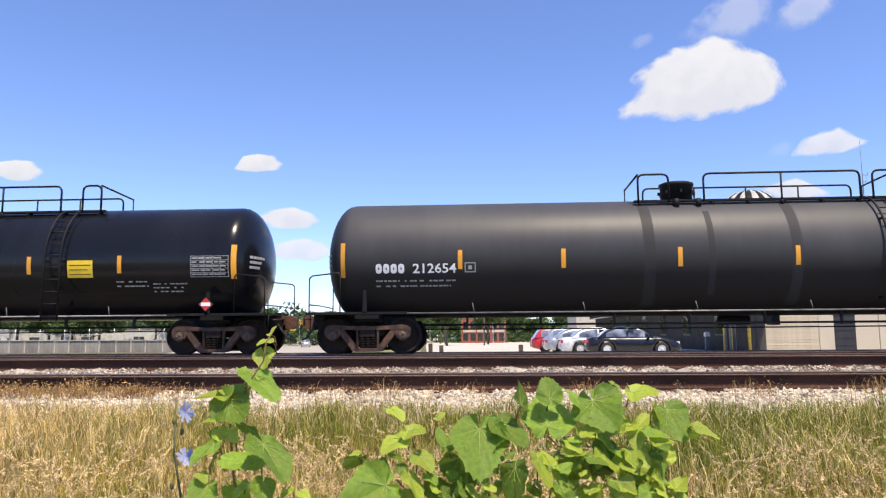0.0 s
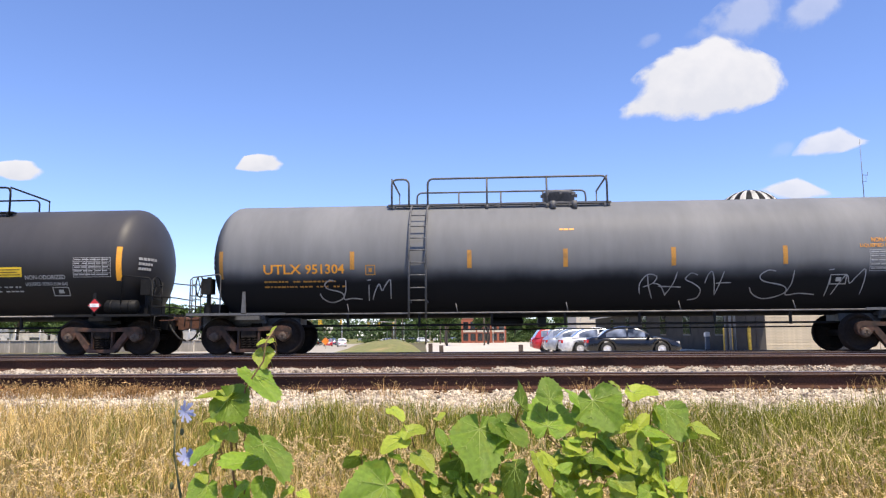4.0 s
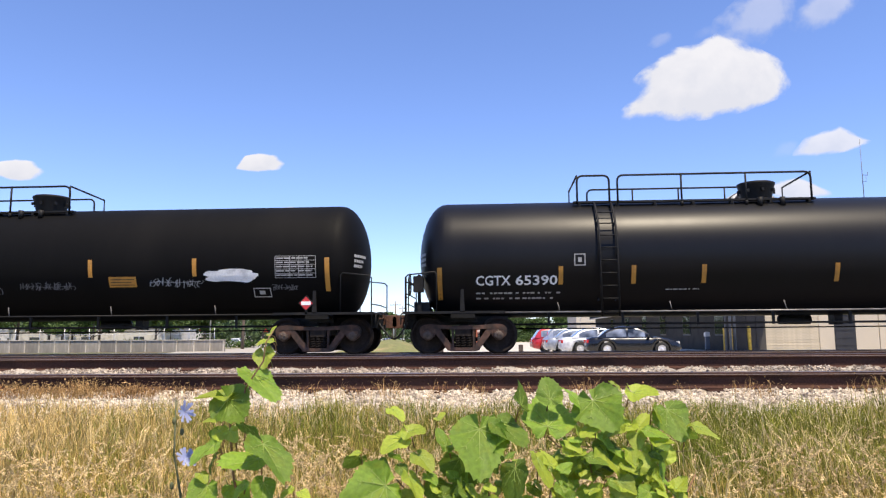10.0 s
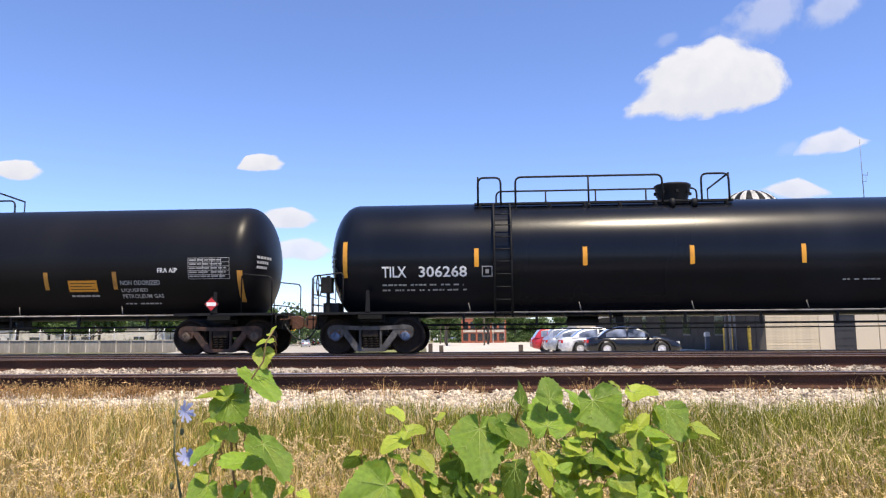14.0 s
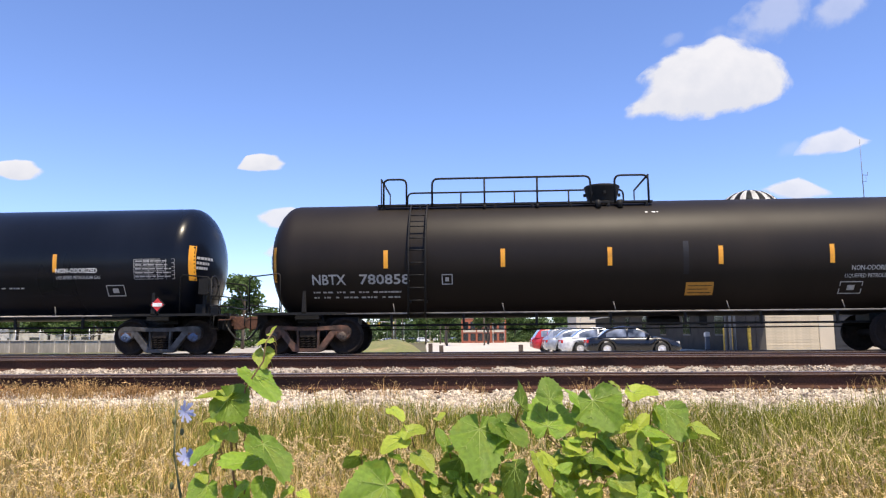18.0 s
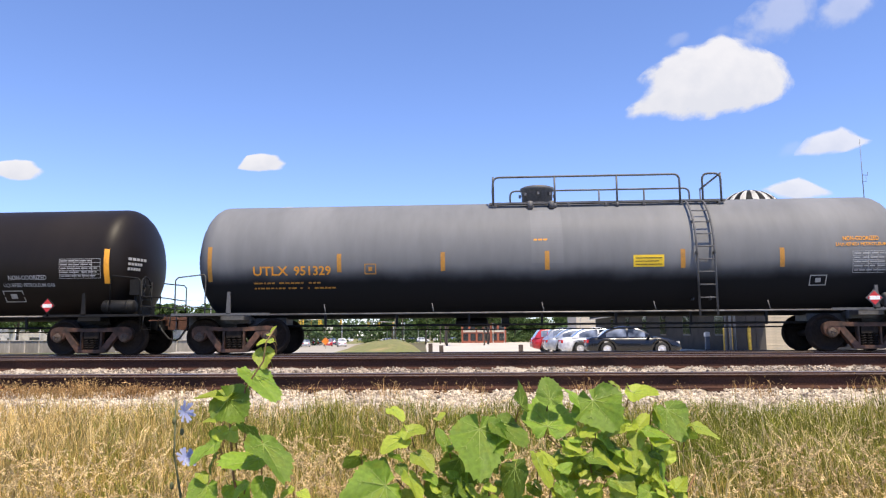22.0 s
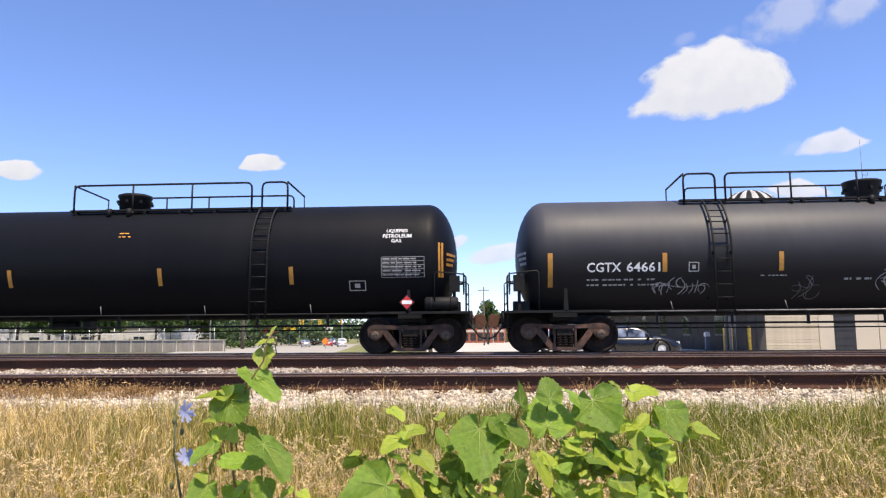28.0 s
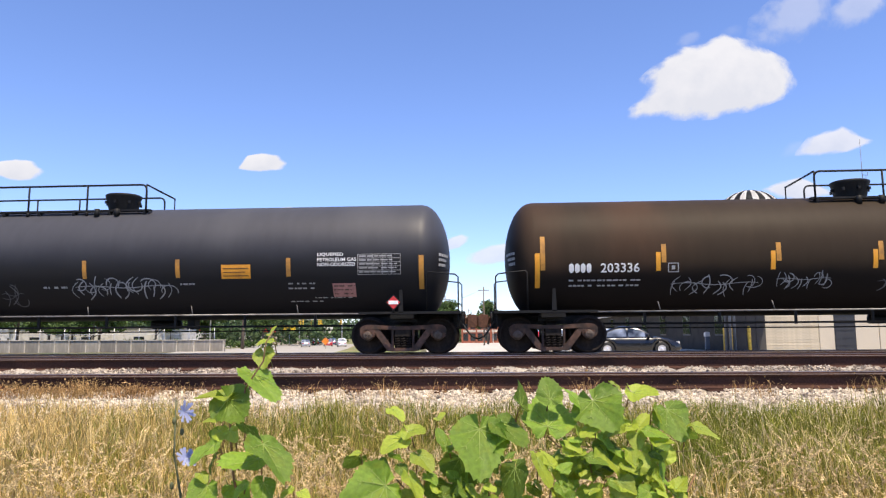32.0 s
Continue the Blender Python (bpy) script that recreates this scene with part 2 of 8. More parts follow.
def part(name, bm, mat, parent=None, label="", place=None):
    """Links a bmesh, or a mesh that is shared, as one mesh object under its thing or part."""
    me = bm if isinstance(bm, bpy.types.Mesh) else mesh_of(name, bm, mat)
    ob = new(name, me)
    if parent:
        ob.parent = parent
    if place:
        ob.matrix_basis = place if isinstance(place, Matrix) else Matrix.Translation(place)
    return tagged(ob, label) if label else ob


def thing(name, label, category, place=None, group="", kind=""):
    """An empty at the base of a thing; its parts are its children."""
    ob = new(name)
    ob.empty_display_size = 0.2
    if place is not None:
        ob.matrix_basis = place if isinstance(place, Matrix) else Matrix.Translation(place)
    return tagged(ob, label, category, group, kind)


def raw_mesh(name, verts, faces, mat, smooth=False):
    """A mesh straight from arrays, for what nobody could count."""
    me = bpy.data.meshes.new(name)
    me.from_pydata(verts.tolist() if isinstance(verts, np.ndarray) else verts, [], faces.tolist() if isinstance(faces, np.ndarray) else faces)
    if mat:
        me.materials.append(mat)
    if smooth:
        me.polygons.foreach_set("use_smooth", [True] * len(me.polygons))
    return me


SHARED = {}


def shared(key, build, mat):
    if key not in SHARED:
        SHARED[key] = mesh_of(key, build(bmesh.new()), mat)
    return SHARED[key]


# ---- ground: one sheet, a low verge, the track beds, the lots and the plain behind ----
PROFILE = [(-300, -0.8), (0, -0.78), (3.0, -0.72), (5.5, -0.58), (7.0, -0.46), (8.0, -0.45), (12.0, -0.40), (16.5, -0.42), (21.5, -0.45), (27, -0.62),
           (60, -0.75), (90, -1.2), (140, -1.75), (260, -2.1), (600, -2.4), (4000, -2.6)]


def ground_z(y):
    for (ya, za), (yb, zb) in zip(PROFILE, PROFILE[1:]):
        if y <= yb:
            return za + (zb - za) * max(0.0, (y - ya) / (yb - ya))
    return PROFILE[-1][1]


def ground():
    xs = [-4000, -800, -250] + [-120 + 6 * i for i in range(41)] + [250, 800, 4000]
    ys = [-300, -40, -10, 0, 1, 2, 3, 4, 4.8, 5.5, 6.2, 7, 8, 10, 12, 14.5, 16.5, 19, 21.5, 24, 27, 33, 40, 50, 60, 75, 90, 110, 140, 190, 260, 400, 600, 1200, 4000]
    verts = [(x, y, ground_z(y) + (0.05 * noise.noise((x * 0.2, y * 0.4, 0)) if abs(x) < 130 and y < 25 else 0)) for y in ys for x in xs]
    n = len(xs)
    faces = [(j * n + i, j * n + i + 1, (j + 1) * n + i + 1, (j + 1) * n + i) for j in range(len(ys) - 1) for i in range(n - 1)]
    tagged(new("ground", raw_mesh("ground", verts, faces, M["soil"], True)), "dry grassy verge and open flat ground", "ground", kind="structure")


ground()

# ---- the tracks ----
RAIL = [(-0.070, 0), (-0.070, 0.012), (-0.014, 0.032), (-0.009, 0.135), (-0.036, 0.148), (-0.0368, 0.162), (-0.0372, 0.171), (-0.037, 0.182), (-0.028, 0.188),
        (0.028, 0.188), (0.037, 0.182), (0.0372, 0.171), (0.0368, 0.162), (0.036, 0.148), (0.009, 0.135), (0.014, 0.032), (0.070, 0.012), (0.070, 0)]


def rail(name, y, top, mat_side, parent, x0=-70, x1=70, lean=0.0):
    bm = bmesh.new()
    c, s = math.cos(lean), math.sin(lean)
    ends = []
    for x in (x0, x1):
        ends.append([bm.verts.new((x, y + a * c - (b - 0.188) * s, top + (b - 0.188) * c + a * s)) for a, b in RAIL])
    n = len(RAIL)
    for i in range(n):
        bm.faces.new((ends[0][i], ends[0][(i + 1) % n], ends[1][(i + 1) % n], ends[1][i]))
    bm.faces.new(ends[0][::-1])
    bm.faces.new(ends[1])
    ob = part(name, bm, mat_side, parent)
    ob.data.materials.append(M["rail_top"])
    ob.data.materials.append(M["rail_line"])
    for f in ob.data.polygons:
        if f.normal.z > 0.8 and abs(f.center.z - top) < 0.03:
            f.material_index = 1
        elif -0.032 < f.center.z - top < -0.012 and f.normal.y < -0.5 and f.area < 1.5:
            f.material_index = 2
    return ob


# the near track leans down toward the camera
NEAR_Y, NEAR_Z, NEAR_LEAN = 9.25, 0.092, math.atan2(0.16, 1.5)


def near_track():
    track = thing("near_track", "rusty rails on weathered timber ties in white ballast", "railway track", kind="structure")
    for side in (-1, 1):
        rail("rail", NEAR_Y + side * 0.75, NEAR_Z + side * 0.08, M["rail_side"], track, lean=NEAR_LEAN)
    tie_mesh = shared("tie", lambda bm: box(bm, -0.115, 0.115, -1.3, 1.3, -0.18, 0), M["tie"])
    plate = shared("tie_plate", lambda bm: box(bm, -0.1, 0.1, -0.17, 0.17, 0.0, 0.022), M["rail_side"])
    for i in range(-34, 35):
        t = part("tie", tie_mesh, None, track, place=pose(i * 0.53 + random.uniform(-0.02, 0.02), NEAR_Y, NEAR_Z - 0.212 + random.uniform(-0.012, 0.006), math.degrees(NEAR_LEAN), 0, random.uniform(-1.5, 1.5)))
        for side in (-1, 1):
            part("tie_plate", plate, None, t, place=(0, side * 0.75, 0))


def far_track():
    track = thing("train_track", "railway track under the passing tank cars", "railway track", kind="structure")
    for side in (-1, 1):
        rail("rail", 18.9 + side * 0.75, 0, M["rail_side"], track)
    tie_mesh = shared("tie", None, None)
    for i in range(-60, 61):
        part("tie", tie_mesh, None, track, place=pose(i * 0.53 + random.uniform(-0.04, 0.04), 18.9, -0.195, 0, 0, random.uniform(-1.5, 1.5)))


near_track()
far_track()


def dip(x, y):
    """Ballast lies a little lower over the ties of the near track, most beside the far rail."""
    k = round(x / 0.53)
    d = x - k * 0.53 + 0.06 * math.sin(k * 12.9)
    deep = 0.012 + 0.012 * math.sin(k * 7.7 + 1) + (0.012 + 0.012 * math.sin(k * 5.3) if y > 9.72 else 0)
    return deep * math.exp(-(d / (0.10 + 0.03 * math.sin(k * 3.1))) ** 4) * (1 if 8.35 < y < 10.1 else 0.5 if 8.0 < y < 10.4 else 0)


def bed(name, section, label, mat="ballast"):
    """A ballast bed, by its section in y and z."""
    xs = np.concatenate([np.arange(-75, -9.5, 0.5), np.arange(-9.5, 9.5, 0.106), np.arange(9.5, 75.1, 0.5)])
    ys, zs = [], []
    for (ya, za), (yb, zb) in zip(section, section[1:]):
        for k in range(8):
            ys.append(ya + (yb - ya) * k / 8)
            zs.append(za + (zb - za) * k / 8)
    ys.append(section[-1][0]), zs.append(section[-1][1])
    verts = [(x, y, z - dip(x, y) + 0.03 * noise.noise((x * 1.7, y * 3, 1)) + 0.02 * noise.noise((x * 6, y * 6, 4))) for x in xs for y, z in zip(ys, zs)]
    n = len(ys)
    faces = [(i * n + j, (i + 1) * n + j, (i + 1) * n + j + 1, i * n + j + 1) for i in range(len(xs) - 1) for j in range(n - 1)]
    tagged(new(name, raw_mesh(name, verts, faces, M[mat], True)), label, "ballast", kind="structure")


NEAR_BED = [(7.05, -0.50), (7.5, -0.33), (8.0, -0.25), (8.5, -0.19), (9.0, -0.12), (9.5, -0.065), (9.9, -0.005), (10.9, 0.0), (11.6, -0.1), (12.6, -0.5)]
FAR_BED = [(15.9, -0.55), (16.9, -0.25), (18.9, -0.22), (20.9, -0.25), (22.0, -0.6)]
bed("near_ballast", NEAR_BED, "white crushed limestone ballast round the near rails")
bed("far_ballast", FAR_BED, "dark grey ballast under the train", "dark_ballast")


def on_section(section, y):
    for (ya, za), (yb, zb) in zip(section, section[1:]):
        if y <= yb:
            return za + (zb - za) * (y - ya) / (yb - ya)
    return section[-1][1]


def stones():
    """Loose ballast stones as joined irregular chips."""
    rng = np.random.default_rng(5)
    base = np.array([(1, 0, 0), (-1, 0, 0), (0, 1, 0), (0, -1, 0), (0, 0, 1), (0, 0, -1)], float)
    tri = np.array([(0, 2, 4), (2, 1, 4), (1, 3, 4), (3, 0, 4), (2, 0, 5), (1, 2, 5), (3, 1, 5), (0, 3, 5)])
    count = 32000
    y = np.where(rng.random(count) < 0.6, rng.uniform(7.15, 8.5, count), rng.uniform(8.9, 10.0, count))
    x = rng.uniform(-7.8, 7.8, count) * (y / 9 + 0.1)
    z = np.array([on_section(NEAR_BED, v) - dip(u, v) for u, v in zip(x, y)])
    size = rng.uniform(0.012, 0.031, count)
    shape = base[None] * rng.uniform(0.6, 1.25, (count, 6, 1)) * size[:, None, None]
    a, b = rng.uniform(0, 6.28, count), rng.uniform(0, 6.28, count)
    ca, sa, cb, sb = np.cos(a), np.sin(a), np.cos(b), np.sin(b)
    p = shape.copy()
    p[..., 0], p[..., 1] = shape[..., 0] * ca[:, None] - shape[..., 1] * sa[:, None], shape[..., 0] * sa[:, None] + shape[..., 1] * ca[:, None]
    q = p.copy()
    q[..., 1], q[..., 2] = p[..., 1] * cb[:, None] - p[..., 2] * sb[:, None], p[..., 1] * sb[:, None] + p[..., 2] * cb[:, None]
    q += np.stack([x, y, z + size * 0.3], -1)[:, None]
    for inner, mat, label in ((False, "stone", "loose white limestone ballast stones on the near shoulder"), (True, "stone_dull", "weathered ballast stones between the near rails")):
        k = ((y > 8.7) == inner).nonzero()[0]
        faces = (tri[None] + 6 * np.arange(len(k))[:, None, None]).reshape(-1, 3)
        tagged(new("ballast_stones", raw_mesh("ballast_stones", q[k].reshape(-1, 3), faces, M[mat])), label, "ballast", kind="stuff")


stones()


# ---- the train ----
TRACK_Y, AXIS_Z, RADIUS, HALF = 18.9, 2.43, 1.525, 9.2  # HALF: half the length of the tank in hand
AXLE, WHEEL_R = 0.889, 0.457


def rolled(t):
    """Metres that the train has rolled by t seconds; it slows a little."""
    q = (t - 16) / 16
    return 85.4235 * q ** 1 - 2.5665 * q ** 2 + 1.1577 * q ** 3 - 2.5785 * q ** 4 - 0.5861 * q ** 5 + 1.5839 * q ** 6


def skin(x, z, lift=0.006):
    """The point of the tank's near skin at x along the car and z up; it follows the dished heads."""
    r = RADIUS + lift
    end = abs(x) - (HALF - 0.72)
    if end > 0:
        r *= math.sqrt(max(0.0, 1 - min(0.98, (end / 0.72) ** 2)))
    return Vector((x, -math.sqrt(max(0.0, r * r - (z - AXIS_Z) ** 2)), z))


def wrapped(me):
    """Bends a flat drawing in x and z round the tank."""
    for v in me.vertices:
        v.co = skin(v.co.x, v.co.z, 0.006 - v.co.y)
    return me


def decal(name, parent, mat, x0, x1, z0, z1, label="", sunk=0.0):
    bm = bmesh.new()
    n = max(1, int(abs(z1 - z0) / 0.08))
    sheet(bm, x0, x1, z0, z1, sunk, max(1, int((x1 - x0) / 0.5)), n)
    return part(name, wrapped(mesh_of(name, bm, mat)), None, parent, label)


LETTERS = {}


def letters(text):
    """Flat letters in the built-in font, in a box of 1 by 1."""
    if text not in LETTERS:
        cu = bpy.data.curves.new("letters", "FONT")
        cu.body, cu.resolution_u, cu.offset = text, 2, 0.016
        ob = new("letters", cu)
        dg = bpy.context.evaluated_depsgraph_get()
        me = bpy.data.meshes.new_from_object(ob.evaluated_get(dg))
        co = np.array([v.co[:2] for v in me.vertices])
        lo, hi = co.min(0), co.max(0)
        co = (co - lo) / (hi - lo)
        LETTERS[text] = (co, [tuple(f.vertices) for f in me.polygons])
        bpy.data.objects.remove(ob)
        bpy.data.curves.remove(cu)
        bpy.data.meshes.remove(me)
    return LETTERS[text]


def lettering(parent, mat, text, x0, x1, z0, z1, label=""):
    co, faces = letters(text)
    verts = [(x0 + (x1 - x0) * a, -0.006, z0 + (z1 - z0) * b) for a, b in co]
    me = raw_mesh("lettering", verts, faces, mat)
    return part("lettering", wrapped(me), None, parent, label)


def bars(parent, mat, x0, x1, z0, z1, rows=2, seed=1, name="small_print", label="", wide=(0.04, 0.13)):
    """Rows of plain bars for print too small to read."""
    rng = random.Random(seed)
    bm = bmesh.new()
    h = (z1 - z0) / rows
    for r in range(rows):
        x, end = x0, x1 - rng.uniform(0, 0.18) * (x1 - x0)
        while x < end:
            w = min(rng.uniform(*wide), end - x)
            sheet(bm, x, x + w, z0 + h * r + h * 0.36, z0 + h * r + h * 0.66, 0)
            x += w + (rng.uniform(0.018, 0.035) if rng.random() < 0.7 else rng.uniform(0.06, 0.14))
    return tagged(part(name, wrapped(mesh_of(name, bm, mat)), None, parent, label), kind="stuff")


def ring_shape(bm, x0, x1, z0, z1, t):
    """A flat ring with rounded corners and a slot."""
    def rim(a0, a1, b0, b1, r):
        out = []
        for cx, cz, start in ((a1 - r, b1 - r, 0), (a0 + r, b1 - r, 90), (a0 + r, b0 + r, 180), (a1 - r, b0 + r, 270)):
            out += [(cx + r * math.cos(radians(start + 22.5 * k)), cz + r * math.sin(radians(start + 22.5 * k))) for k in range(5)]
        return [bm.verts.new((x, 0, z)) for x, z in out]
    r = (z1 - z0) * 0.3
    outer, inner = rim(x0, x1, z0, z1, r), rim(x0 + t, x1 - t, z0 + t * 1.4, z1 - t * 1.4, (z1 - z0 - 2.8 * t) * 0.4)
    for k in range(20):
        bm.faces.new((outer[k], outer[(k + 1) % 20], inner[(k + 1) % 20], inner[k]))
    return bm


def code_bars(parent, mat, x0, x1, z0, z1, count=4):
    """Owner's mark as plain rounded shapes."""
    bm = bmesh.new()
    w = (x1 - x0) / count
    for i in range(count):
        ring_shape(bm, x0 + i * w, x0 + i * w + w * 0.82, z0, z1, (z1 - z0) * 0.25)
    return part("owner_mark", wrapped(mesh_of("owner_mark", bm, mat)), None, parent, "plain stencilled owner mark")


def grid_table(parent, mat, x0, x1, z0, z1, fill=None):
    """The stencilled test-date table: a ruled frame with rows of print."""
    bm = bmesh.new()
    t = 0.011
    for k in range(6):
        z = z0 + (z1 - z0) * k / 5
        sheet(bm, x0, x1, z - t / 2, z + t / 2, 0)
    for a in (0, 0.36, 0.58, 0.79, 1):
        x = x0 + (x1 - x0) * a
        sheet(bm, x - t / 2, x + t / 2, z0, z1, 0, 1, 4)
    table = tagged(part("test_table", wrapped(mesh_of("test_table", bm, mat)), None, parent, "ruled white test-date table"), kind="stuff")
    bars(table, mat, x0 + 0.03, x1 - 0.02, z0 + 0.01, z1, 5, 7, wide=(0.08, 0.2))
    if fill:
        decal("table_ground", table, fill, x0, x1, z0, z1, sunk=0.002)
    return table


def ruled_box(parent, mat, x0, x1, z0, z1, name="stencil_box"):
    bm = bmesh.new()
    t = 0.022
    sheet(bm, x0, x1, z0, z0 + t, 0)
    sheet(bm, x0, x1, z1 - t, z1, 0)
    sheet(bm, x0, x0 + t, z0 + t, z1 - t, 0)
    sheet(bm, x1 - t, x1, z0 + t, z1 - t, 0)
    m = (x0 + x1) / 2
    w = (x1 - x0) * 0.16
    sheet(bm, m - w, m + w, z0 + (z1 - z0) * 0.3, z0 + (z1 - z0) * 0.7, 0)
    return part(name, wrapped(mesh_of(name, bm, mat)), None, parent)


def stroke(bm, pts, pen):
    """A flat pen stroke through (x, z) pairs, thinner at its ends."""
    left, right = [], []
    for k, (x, z) in enumerate(pts):
        (xa, za), (xb, zb) = pts[max(0, k - 1)], pts[min(len(pts) - 1, k + 1)]
        d = Vector((xb - xa, 0, zb - za)).normalized()
        n = Vector((-d.z, 0, d.x)) * pen * (0.3 if k in (0, len(pts) - 1) else 0.5)
        left.append(bm.verts.new(Vector((x, 0, z)) + n))
        right.append(bm.verts.new(Vector((x, 0, z)) - n))
    for k in range(len(pts) - 1):
        bm.faces.new((left[k], left[k + 1], right[k + 1], right[k]))


def curve_through(pts, n=4):
    """Points of a smooth line through the given ones."""
    q = [pts[0]] + list(pts) + [pts[-1]]
    out = []
    for i in range(1, len(q) - 2):
        for k in range(n):
            t = k / n
            out.append(tuple(0.5 * (2 * b + (c - a) * t + (2 * a - 5 * b + 4 * c - d) * t * t + (3 * b - a - 3 * c + d) * t ** 3) for a, b, c, d in zip(*q[i - 1:i + 3])))
    return out + [tuple(pts[-1])]


# the pen strokes of two tags, each in a box of 1 by 1
SLIM = (((0.22, 0.95), (0.15, 0.99), (0.08, 0.8), (0.12, 0.6), (0.29, 0.45), (0.33, 0.24), (0.25, 0.06), (0.13, 0.0), (0.03, 0.18), (0.0, 0.4)),
        ((0.38, 0.98), (0.365, 0.5), (0.33, 0.13), (0.45, 0.17), (0.59, 0.12)), ((0.70, 0.78), (0.69, 0.4), (0.68, 0.06)), ((0.68, 0.97), (0.73, 1.0)),
        ((0.735, 0.1), (0.775, 0.45), (0.84, 0.8), (0.875, 0.5), (0.93, 0.75), (1.0, 0.97), (0.99, 0.12)))


RASH = (((0.03, 0.25), (0.02, 0.6), (0.1, 0.92), (0.2, 0.85), (0.16, 0.62), (0.06, 0.5)), ((0.1, 0.9), (0.12, 0.5), (0.17, 0.1)), ((0.16, 0.62), (0.24, 0.55), (0.31, 0.2)),
        ((0.3, 0.2), (0.38, 0.6), (0.42, 1.0)), ((0.22, 0.52), (0.36, 0.5), (0.47, 0.48)), ((0.64, 0.88), (0.57, 0.95), (0.51, 0.75), (0.6, 0.6), (0.68, 0.4), (0.66, 0.12), (0.56, 0.05)),
        ((0.72, 0.6), (0.75, 0.9), (0.8, 0.95), (0.84, 0.2)), ((0.84, 0.2), (0.92, 1.0)), ((0.84, 0.6), (1.0, 0.62)))


def scrawl(parent, mat, x0, x1, z0, z1, seed, pen=0.028, words=None):
    """Spray paint on the tank: the strokes of a word that can be read, or crowded strokes and bows that cannot."""
    rng = random.Random(seed)
    bm = bmesh.new()
    w, h = x1 - x0, z1 - z0
    if words:
        for pts in words:
            stroke(bm, [(x0 + w * a, z0 + h * b) for a, b in curve_through(pts)], pen)
    else:
        cells = max(3, round(w / (0.3 * h)))
        cw = w / cells
        for i in range(cells):
            xa, zb = x0 + (i + rng.uniform(-0.3, 0.3)) * cw, z0 + h * rng.uniform(0, 0.3)
            tall, bow = h * rng.uniform(0.45, 0.8), rng.uniform(-1.1, 1.1) * cw
            stroke(bm, [(xa + bow * math.sin(3.1 * b) + 0.12 * h * b, zb + tall * b) for b in (k / 8 for k in range(9))], pen * rng.uniform(0.6, 1.1))
            if rng.random() < 0.55:
                a0, span, r = rng.uniform(0, 6.28), rng.uniform(2, 4.5), rng.uniform(0.7, 1.3)
                zc = z0 + h * rng.uniform(0.3, 0.7)
                stroke(bm, [(xa + cw * (0.5 + r * math.cos(a0 + span * k / 10)), zc + 0.24 * h * math.sin(a0 + span * k / 10)) for k in range(11)], pen * rng.uniform(0.5, 1.0))
        zc = z0 + h * rng.uniform(0.4, 0.6)
        stroke(bm, [(x0 + w * f, zc + 0.05 * h * math.sin(9 * f)) for f in (k / 10 for k in range(11))], pen * 0.6)
    return tagged(part("spray_scrawl", wrapped(mesh_of("spray_scrawl", bm, mat)), None, parent, "pale spray-paint scrawl"), kind="stuff")


def sideframe(bm):
    """A cast side frame: slim bowed top chord that curls down over the bearings, slanted struts, three-cornered windows, a spring seat."""
    prism(bm, [(-1.09, 0.52), (-1.10, 0.60), (-1.07, 0.67), (-0.98, 0.72), (-0.85, 0.735), (-0.55, 0.715), (-0.28, 0.695), (0.28, 0.695), (0.55, 0.715), (0.85, 0.735), (0.98, 0.72), (1.07, 0.67), (1.10, 0.60), (1.09, 0.52),
               (1.02, 0.52), (1.0, 0.60), (0.9, 0.625), (0.66, 0.615), (0.28, 0.60), (-0.28, 0.60), (-0.66, 0.615), (-0.9, 0.625), (-1.0, 0.60), (-1.02, 0.52)], -0.085, 0.085)
    for s in (-1, 1):
        prism(bm, [(s * x, z) for x, z in ((0.60, 0.625), (0.76, 0.63), (0.66, 0.44), (0.40, 0.09), (0.27, 0.08), (0.27, 0.20), (0.40, 0.33))], -0.075, 0.075)
        prism(bm, [(s * x, z) for x, z in ((0.235, 0.10), (0.235, 0.61), (0.295, 0.61), (0.285, 0.10))], -0.07, 0.07)
        prism(bm, [(s * 0.895 + 0.205 * math.cos(a), 0.525 + 0.175 * math.sin(a)) for a in (radians(30 * k) for k in range(12))], -0.078, 0.07)
    prism(bm, [(-0.42, 0.085), (-0.36, 0.15), (0.36, 0.15), (0.42, 0.085), (0.30, 0.055), (-0.30, 0.055)], -0.085, 0.085)
    bmesh.ops.bevel(bm, geom=[e for e in bm.edges if e.calc_length() > 0.05], offset=0.014, segments=2, affect="EDGES", clamp_overlap=True)
    return bm


def wheel(bm):
    return lathe(bm, [(0.075, 0), (0.075, 0.12), (0.03, 0.15), (0.0, 0.33), (0.02, 0.385), (0.068, 0.40), (0.068, 0.445), (-0.035, 0.457), (-0.04, 0.482), (-0.066, 0.482), (-0.07, 0.40), (-0.03, 0.385),
                      (-0.04, 0.33), (-0.02, 0.15), (-0.07, 0.12), (-0.07, 0)], "y", 40)


def coil(bm):
    for r, w in ((0.062, 0.016), (0.035, 0.010)):
        tube(bm, [(r * math.cos(a), r * math.sin(a), 0.30 * k / 48) for k in range(49) for a in (2 * math.pi * 5 * k / 48,)], w, 5)
    return bm


def bearing_cap(bm):
    lathe(bm, [(-0.03, 0), (-0.03, 0.08), (-0.012, 0.12), (0.09, 0.135), (0.09, 0)], "y", 16)
    for k in range(3):
        a = 2.094 * k
        lathe(bm, [(-0.05, 0), (-0.05, 0.02), (-0.03, 0.02)], "y", 6, (0.045 * math.cos(a), 0, 0.045 * math.sin(a)))
    return bm


